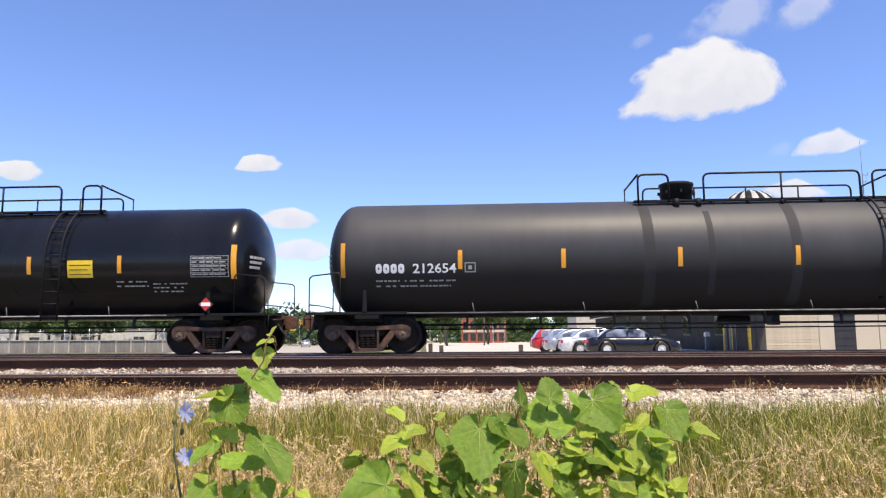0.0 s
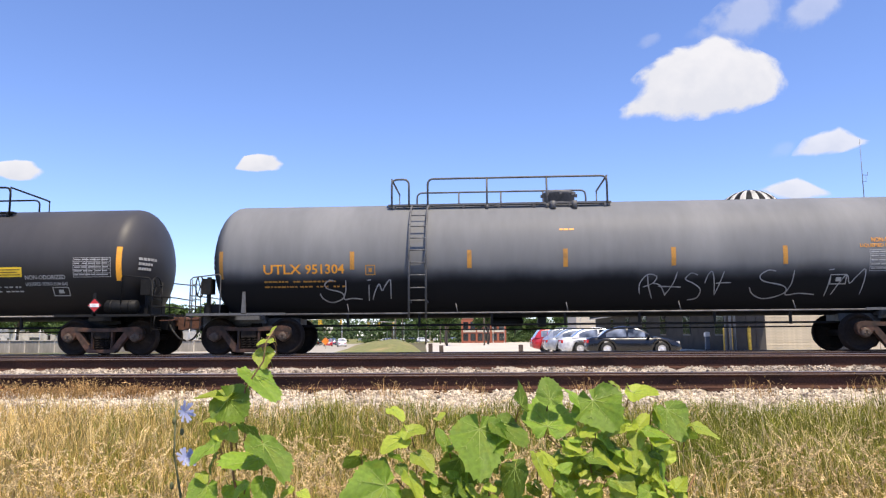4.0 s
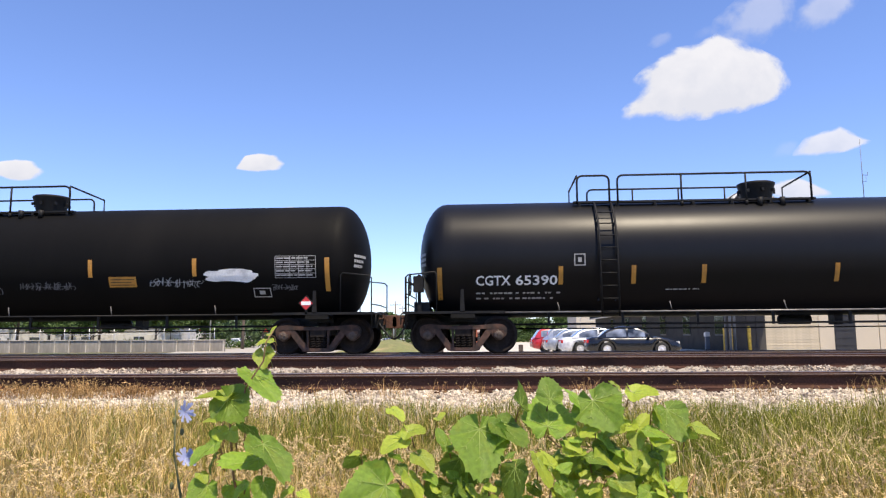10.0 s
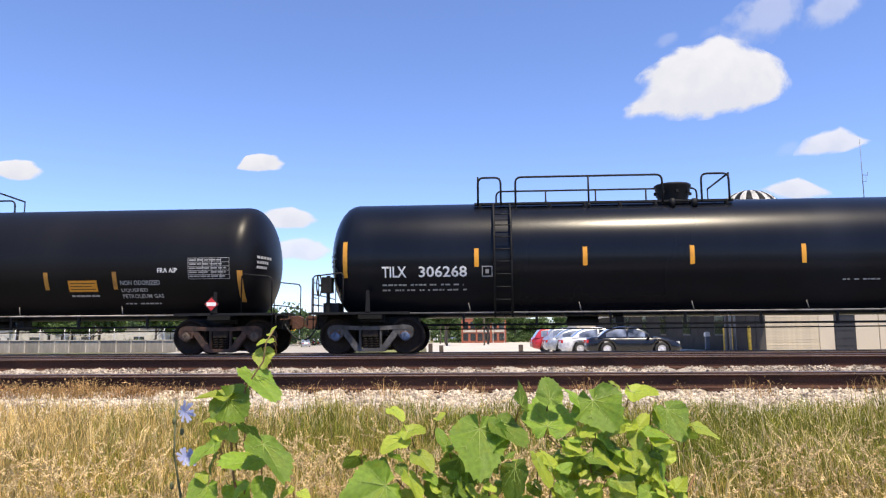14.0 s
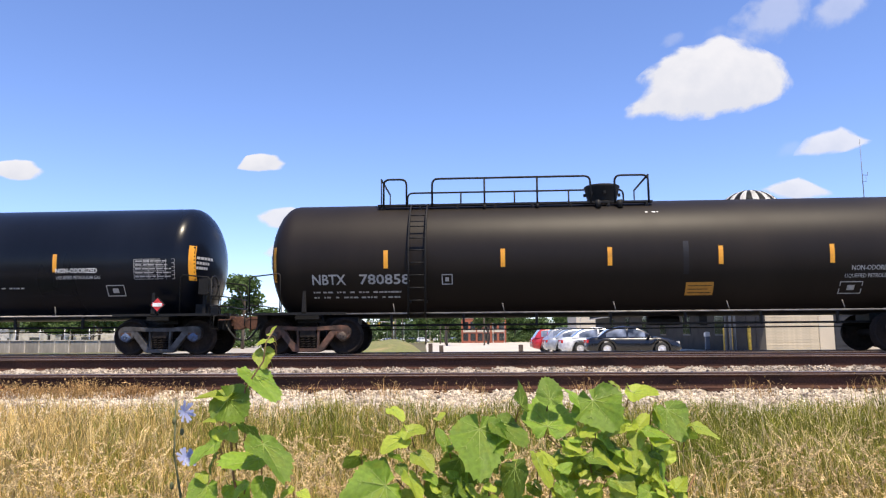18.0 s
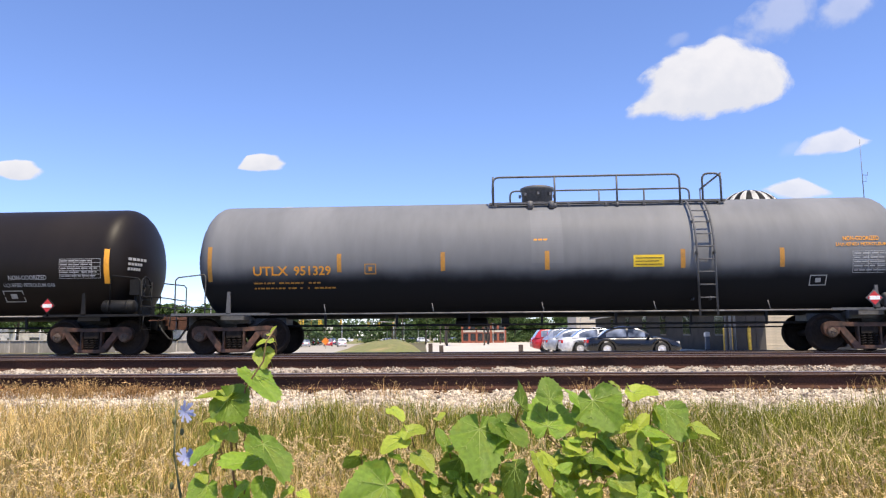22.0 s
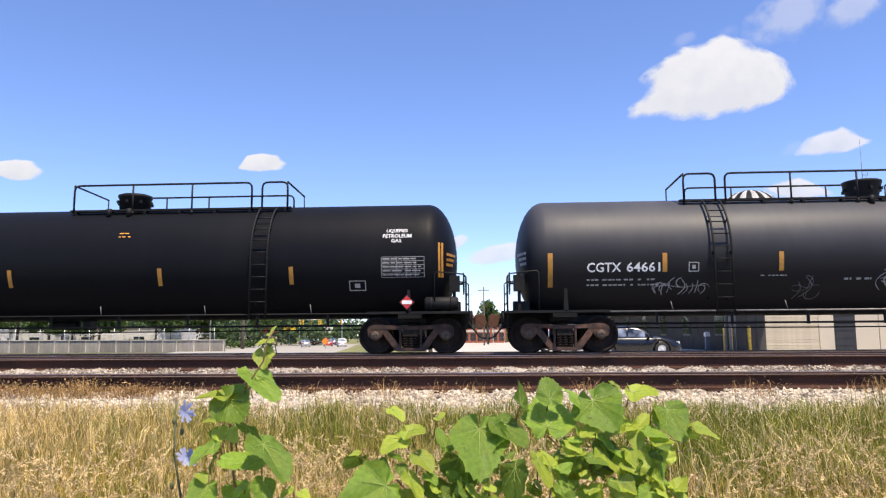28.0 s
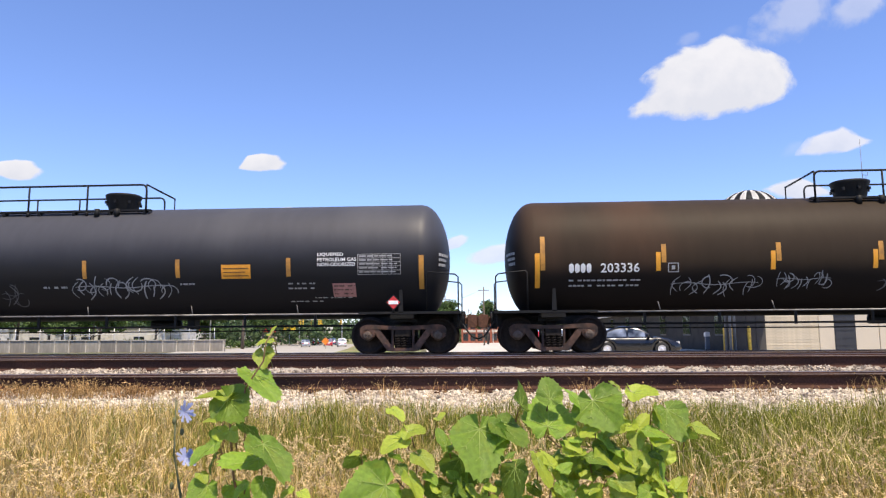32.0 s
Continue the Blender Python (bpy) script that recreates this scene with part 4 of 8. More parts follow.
CARS = [
    dict(c=-104.47, paint="gloss_black", label="glossy black pressure tank car with amber tape", seed=3, strips=(-8.52, -5.52, -2.82, 0.38, 3.23, 5.62, 8.57), tape=(2.08, 2.53), tape_end=(1.91, 2.78),
         plat=(-1.32, 4.69), runs=((-1.32, 3.58), (4.18, 4.69)), ladder=3.93, bucket=True, res=-1.92, ink="white", plate=(4.25, 4.92, 1.98, 2.42), plate_mat="yellow",
         table=(7.48, 8.45, 1.97, 2.49), hazard=7.91, words=((None, 5.52, 6.37, 1.7, 1.92, "white_dim"), (None, 6.47, 7.41, 1.57, 1.85, "white_dim")), brake=-1, half=9.1),
    dict(c=-84.42, drum=4.46, paint="charcoal", label="weathered charcoal pressure tank car with amber tape", seed=5, strips=(-8.68, -5.74, -3.2, -0.38, 2.41, 5.09, 8.7), tape=(2.08, 2.55),
         tape_end=(1.9, 2.77), plat=(-1.19, 5.26), runs=((-1.19, -0.42), (0.46, 4.32), (4.63, 5.26)), ladder=4.69, bucket=False, res=1.43, ink="white",
         mark=(-7.85, -7.1, -6.92, -5.84, 1.99, 2.23), number="212654",
         bands=((-1.24, -0.97, 1.15, 3.7, "charcoal_grime"), (2.28, 2.54, 1.15, 3.7, "charcoal_grime"), (0.32, 0.47, 1.4, 3.5, "charcoal_grime")),
         boxes=((-5.63, -5.36, 2.0, 2.24), (6.91, 7.35, 1.53, 1.76)), plate=(5.41, 6.15, 2.02, 2.27), plate_mat="yellow", table=(7.52, 8.5, 2.0, 2.49), hazard=8.14, cylinder=8.72,
         words=(("NON-ODORIZED", 6.23, 7.3, 1.95, 2.06, "white_dim"), ("LIQUEFIED PETROLEUM GAS", 6.23, 7.35, 1.78, 1.88, "white_dim"), (None, 5.26, 6.19, 1.6, 1.82, "white_dim")), brake=1, half=9.27),
    dict(c=-64.37, paint="grey", label="chalky grey pressure tank car with spray-paint scrawls", seed=8, strips=(-8.69, -5.33, -2.4, -0.04, 2.57, 5.22, 8.58), tape=(2.1, 2.55), tape_end=(1.9, 2.6),
         dim=True, grey_frame=True, plat=(-4.42, 1.14), runs=((-4.42, -3.97), (-3.48, 1.14)), ladder=-3.68, bucket=False, res=-1.44, ink="orange",
         mark=(-7.58, -6.62, -6.52, -5.53, 2.0, 2.24), number="951304", tags={0: SLIM, 1: RASH, 2: SLIM}, boxes=((-5.0, -4.75, 1.96, 2.21), (6.29, 6.68, 1.61, 1.85)), table=(7.19, 8.26, 1.92, 2.42), hazard=7.73,
         words=(("NON-ODORIZED", 7.25, 8.14, 2.61, 2.72, "orange"), ("LIQUEFIED PETROLEUM GAS", 6.97, 8.45, 2.47, 2.57, "orange"), (None, -0.16, 0.26, 2.97, 3.12, "orange")),
         scrawls=((-6.19, -4.38, 1.31, 1.85, "chalk", 0.03), (1.72, 3.96, 1.25, 1.95, "chalk", 0.026), (4.42, 7.1, 1.3, 1.97, "chalk", 0.026), (8.67, 9.02, 2.4, 2.95, "white", 0.07)), brake=-1,
         half=9.22, code="UTLX"),
    dict(c=-44.65, paint="flat_black", label="flat black pressure tank car with a large white owner sign", seed=13, strips=(-8.38, -4.95, -2.8, -0.6, 2.09, 4.81, 8.21), tape=(1.98, 2.43),
         tape_end=(1.58, 2.41), dim=True, bright=False, plat=(-4.85, 1.05), runs=((-4.85, -4.04), (-3.87, 1.05)), ladder=-4.31, bucket=True, res=1.87, ink="white_dim",
         mark=(-7.57, -6.97, -6.85, -6.0, 1.94, 2.18), number="39086", sign=(-8.0, -4.61, 2.46, 2.95), boxes=((-4.81, -4.56, 1.94, 2.19), (6.29, 6.74, 1.45, 1.68)), plate=(2.56, 3.28, 1.73, 1.99),
         plate_mat="strip_dim", table=(6.89, 7.92, 1.92, 2.46), hazard=7.7,
         scrawls=((-3.06, -0.38, 1.4, 1.85, "chalk_dim", 0.022), (0.18, 1.61, 1.66, 1.89, "chalk_dim", 0.02), (3.63, 4.97, 1.69, 1.95, "chalk", 0.022), (6.81, 7.43, 1.6, 1.78, "chalk_dim", 0.02)),
         blot=(5.03, 6.46, 1.83, 2.14), brake=-1, half=9.05, code="PROX"),
    dict(c=-25.28, paint="satin_black", label="satin black pressure tank car with low amber tape", seed=17, strips=(-8.34, -5.35, -3.58, -1.89, 1.25, 3.31, 5.12, 8.37), tape=(1.68, 2.12),
         tape_end=(1.34, 2.12), dim=True, plat=(-4.82, 1.04), runs=((-4.82, -4.0), (-3.79, 1.04)), ladder=-4.2, bucket=True, res=0.92, ink="white",
         mark=(-7.44, -6.58, -6.46, -5.43, 1.67, 1.91), number="65390", boxes=((-5.02, -4.75, 2.13, 2.42),), plate=(3.88, 4.64, 1.63, 1.91), table=(7.06, 8.12, 1.92, 2.44), hazard=7.7,
         words=(("NON ODORIZED", 5.26, 6.3, 1.78, 1.9, "white_dim"), ("LIQUEFIED", 5.26, 5.96, 1.6, 1.7, "white_dim"), ("PETROLEUM GAS", 5.26, 6.34, 1.46, 1.56, "white_dim"), ("FRA AIP", 6.26, 6.77, 2.08, 2.2, "white"), (None, 5.26, 6.27, 1.27, 1.38, "white_dim"), (None, 3.91, 4.73, 1.45, 1.6, "white_dim"), (None, -2.79, -1.9, 1.5, 1.58, "white_dim")),
         brake=-1, half=8.93, code="CGTX"),
    dict(c=-5.68, truck=("truck_grey", "cap_blue"), paint="navy_black", label="polished blue-black pressure tank car with bright amber tape", seed=21, strips=(-8.53, -5.24, -2.58, -0.0, 2.64, 5.32, 8.8), tape=(2.13, 2.59),
         tape_end=(1.9, 2.8), plat=(-5.19, 1.19), runs=((-5.19, -4.6), (-4.22, -0.48), (0.5, 1.19)), ladder=-4.59, bucket=True, res=-2.44, ink="white",
         mark=(-7.6, -6.99, -6.68, -5.48, 1.89, 2.16), number="306268", boxes=((-5.11, -4.85, 1.89, 2.15), (6.63, 7.11, 1.51, 1.79)), table=(7.41, 8.46, 1.93, 2.43), hazard=8.07, both=True,
         words=(("NON-ODORIZED", 5.35, 6.44, 2.1, 2.22, "white"), ("LIQUEFIED PETROLEUM GAS", 5.35, 6.52, 1.93, 2.03, "white_dim"), (None, 3.57, 4.49, 1.68, 1.78, "white_dim")), half=9.1, code="TILX"),
    dict(c=13.81, paint="brown_black", label="weathered brown-black pressure tank car with amber tape", seed=26, strips=(-8.51, -5.63, -2.72, -0.11, 2.55, 5.17, 8.23), tape=(2.12, 2.57),
         tape_end=(1.83, 2.71), plat=(-5.84, 1.04), runs=((-5.78, -5.18), (-4.51, -0.43), (0.19, 1.04)), ladder=-4.84, bucket=True, res=1.56, ink="white_dim",
         mark=(-7.5, -6.65, -6.3, -5.04, 1.73, 1.98), number="780858", bands=((1.66, 1.79, 1.89, 2.7, "slate"),), boxes=((-4.24, -3.97, 1.71, 1.96), (5.4, 5.94, 1.39, 1.68)),
         plate=(1.74, 2.41, 1.39, 1.7), plate_mat="strip_dim", table=(7.0, 8.08, 1.97, 2.46), hazard=6.75, cylinder=8.5,
         words=(("NON-ODORIZED", 5.63, 6.65, 1.94, 2.06, "white_dim"), ("LIQUEFIED PETROLEUM GAS", 5.48, 6.84, 1.75, 1.86, "white_dim"), (None, 0.88, 1.22, 3.45, 3.55, "white")), brake=1, half=8.83,
         code="NBTX"),
    dict(c=33.12, drum=4.42, paint="grey", label="chalky grey pressure tank car with a yellow plate", seed=31, strips=(-8.38, -5.07, -2.47, 0.1, 3.38, 5.73, 8.53), tape=(2.04, 2.5),
         tape_end=(1.84, 2.72), dim=True, grey_frame=True, plat=(-1.19, 4.59), runs=((-1.19, 3.56), (4.13, 4.59)), ladder=3.89, bucket=False, res=-1.81, ink="orange",
         mark=(-7.26, -6.37, -6.22, -5.28, 1.97, 2.2), number="951329", bands=((-0.28, 0.5, 2.2, 3.6, "grey_chalk"),), boxes=((-4.43, -4.14, 1.98, 2.24), (6.4, 6.8, 1.59, 1.84)),
         plate=(2.19, 2.93, 2.08, 2.37), plate_mat="yellow", table=(7.38, 8.38, 1.88, 2.39), hazard=7.8, cylinder=8.55,
         words=(("NON-ODORIZED", 7.18, 8.01, 2.65, 2.76, "orange"), ("LIQUEFIED PETROLEUM GAS", 7.0, 8.44, 2.51, 2.6, "orange"), (None, -0.22, 0.17, 2.71, 2.86, "orange")), half=9.02, code="UTLX"),
    dict(c=52.72, drum=4.42, paint="blue_black", bright=False, label="flat black pressure tank car with orange stencils", seed=37, strips=(-8.38, -5.29, -2.49, 1.47, 4.86, 8.62), tape=(1.75, 2.19),
         tape_end=(1.9, 2.78), dim=True, plat=(-1.25, 4.56), runs=((-1.25, 3.6), (3.88, 4.56)), ladder=4.08, bucket=False, res=-2.04, ink="orange",
         mark=(-7.44, -6.81, -6.66, -5.71, 1.94, 2.16), number="951330", boxes=((-4.89, -4.65, 1.96, 2.19), (6.32, 6.74, 1.58, 1.83)), table=(7.15, 8.22, 1.9, 2.4), hazard=7.79, cylinder=8.63,
         words=((None, -7.44, -6.54, 2.26, 2.36, "orange"), ("LIQUEFIED", 7.27, 7.8, 3.02, 3.12, "white"), ("PETROLEUM", 7.18, 7.9, 2.89, 2.99, "white"), ("GAS", 7.39, 7.65, 2.77, 2.86, "white"), (None, 0.32, 0.64, 2.98, 3.17, "orange")),
         half=8.98, code="UTLX"),
    dict(c=72.38, paint="slate", label="weathered slate pressure tank car with large spray-paint scrawls", seed=41, strips=(-8.33, -5.56, -2.79, -0.16, 2.28, 5.13, 8.48), tape=(1.95, 2.41),
         tape_end=(1.61, 2.44), dim=True, plat=(-4.85, 1.07), runs=((-4.85, -4.06), (-3.81, 1.07)), ladder=-4.21, bucket=True, res=1.21, ink="white",
         mark=(-7.44, -6.61, -6.48, -5.67, 1.96, 2.19), number="64661", boxes=((-4.99, -4.74, 1.95, 2.18),), plate=(3.41, 4.16, 1.91, 2.26), table=(6.89, 7.96, 1.98, 2.48), hazard=7.79,
         words=(("LIQUEFIED", 5.87, 6.53, 2.43, 2.53, "white"), ("PETROLEUM GAS", 5.87, 6.86, 2.31, 2.4, "white"), ("NON-ODORIZED", 5.87, 6.83, 2.19, 2.28, "white"), (None, 5.1, 5.86, 1.6, 1.83, "white_dim"), (None, 5.1, 6.11, 1.3, 1.38, "white_dim"), (None, 5.75, 6.75, 1.39, 1.46, "white_dim"), (None, 2.32, 2.75, 1.72, 1.86, "chalk"), (None, -1.3, -0.6, 1.66, 1.82, "chalk"), (None, -3.27, -2.59, 1.8, 1.88, "white_dim")),
         scrawls=((-5.74, -4.56, 1.4, 1.85, "chalk", 0.026), (-2.49, -1.85, 1.23, 1.87, "chalk_dim", 0.025), (-0.45, 2.1, 1.42, 2.02, "chalk", 0.034)), notice=(6.23, 6.81, 1.44, 1.77), brake=-1,
         half=9.12, code="CGTX"),
    dict(c=92.07, paint="rust", label="rust-brown weathered pressure tank car with doubled amber tape", seed=47, strips=(-8.34, -5.41, -2.68, -0.29, 2.41, 5.11, 8.31), tape=(1.98, 2.43),
         tape_end=(1.6, 2.44), double=True, plat=(-1.29, 4.71), runs=((-1.29, 3.71), (4.11, 4.71)), ladder=3.91, bucket=True, res=0.81, ink="white",
         mark=(-7.57, -7.0, -6.8, -5.86, 1.95, 2.18), number="203336", boxes=((-5.18, -4.92, 1.94, 2.17),), table=(6.91, 7.91, 1.95, 2.45), hazard=7.61,
         scrawls=((-5.1, -3.0, 1.35, 1.92, "chalk", 0.026), (-2.59, -1.29, 1.5, 1.93, "chalk", 0.024), (-0.19, 2.31, 1.4, 1.95, "chalk_dim", 0.026)), half=9.1),
]
TRAIN = []
for spec in CARS:
    car, spins = tank_car(spec)
    if "sign" in spec:  # the big owner sign: six plain rounded white shapes
        x0, x1, z0, z1 = spec["sign"]
        w = (x1 - x0) / 6
        for i in range(6):
            part("sign_shape", wrapped(mesh_of("sign_shape", ring_shape(bmesh.new(), x0 + i * w, x0 + i * w + w * 0.88, z0, z1, 0.135), M["white"])), None, car, "white rounded shape of the owner sign")
    if "blot" in spec:
        x0, x1, z0, z1 = spec["blot"]
        bm = bmesh.new()
        rim = []
        for k in range(40):
            a = 2 * math.pi * k / 40
            r = 1 + 0.12 * math.sin(5 * a + 1) + 0.08 * math.sin(9 * a)
            rim.append(bm.verts.new(((x0 + x1) / 2 + (x1 - x0) / 2 * math.copysign(abs(math.cos(a)) ** 0.5, math.cos(a)) * min(1, r), 0, (z0 + z1) / 2 + (z1 - z0) / 2 * math.sin(a) * r)))
        hub = bm.verts.new(((x0 + x1) / 2, 0, (z0 + z1) / 2))
        for k in range(40):
            bm.faces.new((rim[k], rim[(k + 1) % 40], hub))
        part("paint_patch", wrapped(mesh_of("paint_patch", bm, M["white"])), None, car, "rolled-on white paint patch")
    if "notice" in spec:
        x0, x1, z0, z1 = spec["notice"]
        n = decal("notice_plate", car, M["pinkish"], x0, x1, z0, z1, "faded red notice plate")
        bars(n, M["ink"], x0 + 0.03, x1 - 0.02, z0 + 0.03, z1 - 0.02, 3, 5)
    TRAIN.append((car, spec["c"], spins))


# ---- behind the train: lot, road, building, vehicles, trees ----
M.update({
    "block": material("painted concrete block", (0.49, 0.435, 0.335), 0.85, 0, 0.14, 9, 1.2, (0.41, 0.36, 0.275), 0.5, 0.2, per_object=0.07),
    "stucco": material("beige stucco", (0.49, 0.44, 0.355), 0.85, 0, 0.08, 30, 0.6, (0.44, 0.395, 0.32), 0.5, 0.2),
    "ribbed": material("beige ribbed metal", (0.46, 0.42, 0.34), 0.55, 0, 0.08, 20, 1, (0.40, 0.36, 0.29)),
    # grey side wall; its shade is deepened in the base colour
    "grey_wall": material("grey block darkened for shade", (0.046, 0.042, 0.037), 0.8, 0, 0.12, 20, 1, (0.033, 0.030, 0.027), 0.5, 0.2, spec=0.15),
    "fascia": material("black fascia boards", (0.012, 0.0125, 0.015), 0.8, 0, 0.2, 12, 1, (0.018, 0.018, 0.02), spec=0.08),
    "coping": material("white metal coping", (0.72, 0.70, 0.66), 0.5, 0, 0.1, 20, 1),
    "gore_white": material("white awning cloth", (0.78, 0.77, 0.74), 0.75, 0, 0.06, 40, 2, (0.7, 0.69, 0.66)),
    "gore_black": material("black awning cloth", (0.018, 0.018, 0.02), 0.7, 0, 0.2, 40, 2),
    "dark": material("dark painted steel", (0.022, 0.024, 0.03), 0.5, 0, 0.2, 20, 2),
    "bollard": material("yellow bollard paint", (0.62, 0.43, 0.06), 0.55, 0, 0.15, 20, 4),
    # beige bay panels, with the dome's shade put into the colour
    "bay": material("beige panel paint darkened for shade", (0.055, 0.052, 0.049), 0.8, 0, 0.08, 20, 1, (0.042, 0.04, 0.038), 0.5, 0.1),
    "post_grey": material("grey-blue painted steel", (0.11, 0.13, 0.16), 0.5, 0, 0.15, 20, 3),
    "mast_grey": material("dull grey mast", (0.13, 0.13, 0.135), 0.6, 0.2, 0.15, 20, 3),
    # pale patches in the panes are reflections painted into the colour
    "car_glass": material("car glass with painted reflections", (0.30, 0.33, 0.37), 0.08, 0.35, 0.5, 2.5, 1.6, (0.02, 0.025, 0.03), 0.75, spec=0.9),
    "glass": material("dark window glass", (0.012, 0.015, 0.018), 0.06, 0, 0.1, 5, 1, spec=0.9),
    "tyre": material("black tyre rubber", (0.02, 0.02, 0.02), 0.8, 0, 0.2, 30, 5),
    "rim": material("silver alloy", (0.7, 0.7, 0.72), 0.35, 0.4, 0.1, 30, 5),
    "car_black": material("black car paint", (0.006, 0.0065, 0.009), 0.25, 0, 0.05, 30, 3, coat=0.35),
    "car_white": material("white car paint", (0.72, 0.73, 0.75), 0.3, 0, 0.04, 30, 3, coat=0.7),
    "car_silver": material("silver car paint", (0.42, 0.44, 0.47), 0.3, 0.5, 0.05, 30, 3, coat=0.7),
    "car_red": material("red car paint", (0.45, 0.02, 0.025), 0.3, 0, 0.05, 30, 3, coat=0.7),
    "car_blue": material("blue car paint", (0.03, 0.06, 0.13), 0.3, 0, 0.05, 30, 3, coat=0.7),
    "lamp_red": material("red lamp glass", (0.5, 0.02, 0.02), 0.2, 0, 0.05, 30, 3),
    "lamp_clear": material("clear lamp glass", (0.75, 0.77, 0.8), 0.15, 0.2, 0.05, 30, 3),
    "wall_conc": material("weathered cast concrete", (0.30, 0.275, 0.235), 0.9, 0, 0.28, 5, 0.8, (0.21, 0.19, 0.16), 0.6, 0.3, per_object=0.2, stretch=(1, 1, 0.22)),
    "brick": material("red brick", (0.32, 0.10, 0.055), 0.85, 0, 0.2, 15, 2, (0.26, 0.08, 0.05), 0.5, 0.2),
    "band": material("pale concrete band", (0.55, 0.50, 0.42), 0.85, 0, 0.1, 15, 2),
    "bark": material("grey-brown bark", (0.13, 0.10, 0.075), 0.9, 0, 0.3, 12, 2, (0.08, 0.06, 0.045), 0.5, 0.6, stretch=(3, 3, 0.6)),
    "foliage": material("broadleaf foliage", (0.075, 0.125, 0.030), 0.75, 0, 0.3, 3, 0.4, (0.05, 0.085, 0.02), 0.5, per_island=0.35, translucent=0.3),
    "foliage_far": material("distant foliage", (0.060, 0.100, 0.035), 0.8, 0, 0.3, 1, 0.1, (0.04, 0.07, 0.025), 0.5, per_island=0.35, translucent=0.2),
    "lawn": material("mown lawn", (0.165, 0.17, 0.055), 0.95, 0, 0.4, 7, 0.5, (0.28, 0.225, 0.10), 0.45, 0.4),
    "wood_pole": material("grey utility pole timber", (0.16, 0.13, 0.10), 0.9, 0, 0.25, 12, 2, stretch=(4, 4, 0.5)),
    "galv": material("galvanised steel", (0.50, 0.50, 0.50), 0.45, 0.6, 0.1, 20, 2),
    "signal": material("yellow signal housing", (0.80, 0.50, 0.02), 0.5, 0, 0.1, 20, 3),
    "sign_orange": material("orange roadwork sign", (0.85, 0.25, 0.02), 0.5, 0, 0.05, 20, 3),
    "roof_grey": material("grey shingle roof", (0.16, 0.15, 0.15), 0.85, 0, 0.2, 15, 2),
    "pale_wall": material("pale painted wall", (0.62, 0.59, 0.54), 0.8, 0, 0.08, 15, 1),
    "flag_red": material("red flag cloth", (0.50, 0.03, 0.05), 0.8, 0, 0.05, 20, 3),
    "flag_blue": material("blue flag cloth", (0.03, 0.05, 0.20), 0.8, 0, 0.05, 20, 3),
    "flag_yellow": material("yellow flag cloth", (0.80, 0.62, 0.05), 0.8, 0, 0.05, 20, 3),
})


def draped(name, left, right, mat, label, category, lift):
    """A paved or mown sheet that lies on the ground between two edges, each a list of (x, y)."""
    verts, faces = [], []
    n = 9
    for (xa, ya), (xb, yb) in zip(left, right):
        for k in range(n):
            x, y = xa + (xb - xa) * k / (n - 1), ya + (yb - ya) * k / (n - 1)
            verts.append((x, y, ground_z(y) + lift))
    for i in range(len(left) - 1):
        for k in range(n - 1):
            faces.append((i * n + k, i * n + k + 1, (i + 1) * n + k + 1, (i + 1) * n + k))
    return tagged(new(name, raw_mesh(name, verts, faces, mat)), label, category, kind="structure")


DEPTHS = [27, 33, 40, 50, 60, 75, 90, 110, 140, 190, 230]
draped("parking_lot", [(-2.2 - 0.085 * (y - 27), y) for y in DEPTHS], [(60, y) for y in DEPTHS], M["lot"], "pale concrete parking lot behind the tracks", "parking lot", 0.02)
ROAD_Y = [27, 33, 40, 50, 60, 75, 90, 110, 140, 190, 260, 400]
draped("road", [(-16 - 0.30 * (y - 27), y) for y in ROAD_Y], [(-4.9 - 0.165 * (y - 27), y) for y in ROAD_Y], M["asphalt"], "pale worn asphalt road leading away", "road", 0.03)
draped("cross_road", [(-140, y) for y in (140, 160)], [(-20, y) for y in (140, 160)], M["asphalt"], "pale asphalt cross road", "road", 0.05)
draped("lawn_strip", [(-120, y) for y in (92, 110, 138)], [(-36 - 0.2 * (y - 92), y) for y in (92, 110, 138)], M["lawn"], "mown roadside lawn", "lawn", 0.05)
draped("far_lawn", [(-150, y) for y in (232, 260, 330)], [(60, y) for y in (232, 260, 330)], M["lawn"], "mown lawn beyond the lot", "lawn", 0.06)


def berm():
    """A low grassy mound beside the road."""
    verts, faces = [], []
    nx, ny = 28, 16
    for j in range(ny + 1):
        for i in range(nx + 1):
            u, w = i / nx * 2 - 1, j / ny * 2 - 1
            x, y = -7.3 + 3.0 * u - 0.11 * (52 + 14 * w - 48), 52 + 14 * w
            h = 0.86 * max(0, 1 - ((u - 0.35) / (1.35 if u < 0.35 else 0.65)) ** 2) ** 1.1 * max(0, 1 - w * w) ** 0.8
            verts.append((x, y, ground_z(y) + h + 0.012 + 0.10 * noise.noise((x * 1.3, y * 0.8, 3)) * min(1, h * 4)))
    n = nx + 1
    faces = [(j * n + i, j * n + i + 1, (j + 1) * n + i + 1, (j + 1) * n + i) for j in range(ny) for i in range(nx)]
    tagged(new("grass_mound", raw_mesh("grass_mound", verts, faces, M["lawn"], True)), "low dry grassy mound beside the road", "mound", kind="structure")


berm()


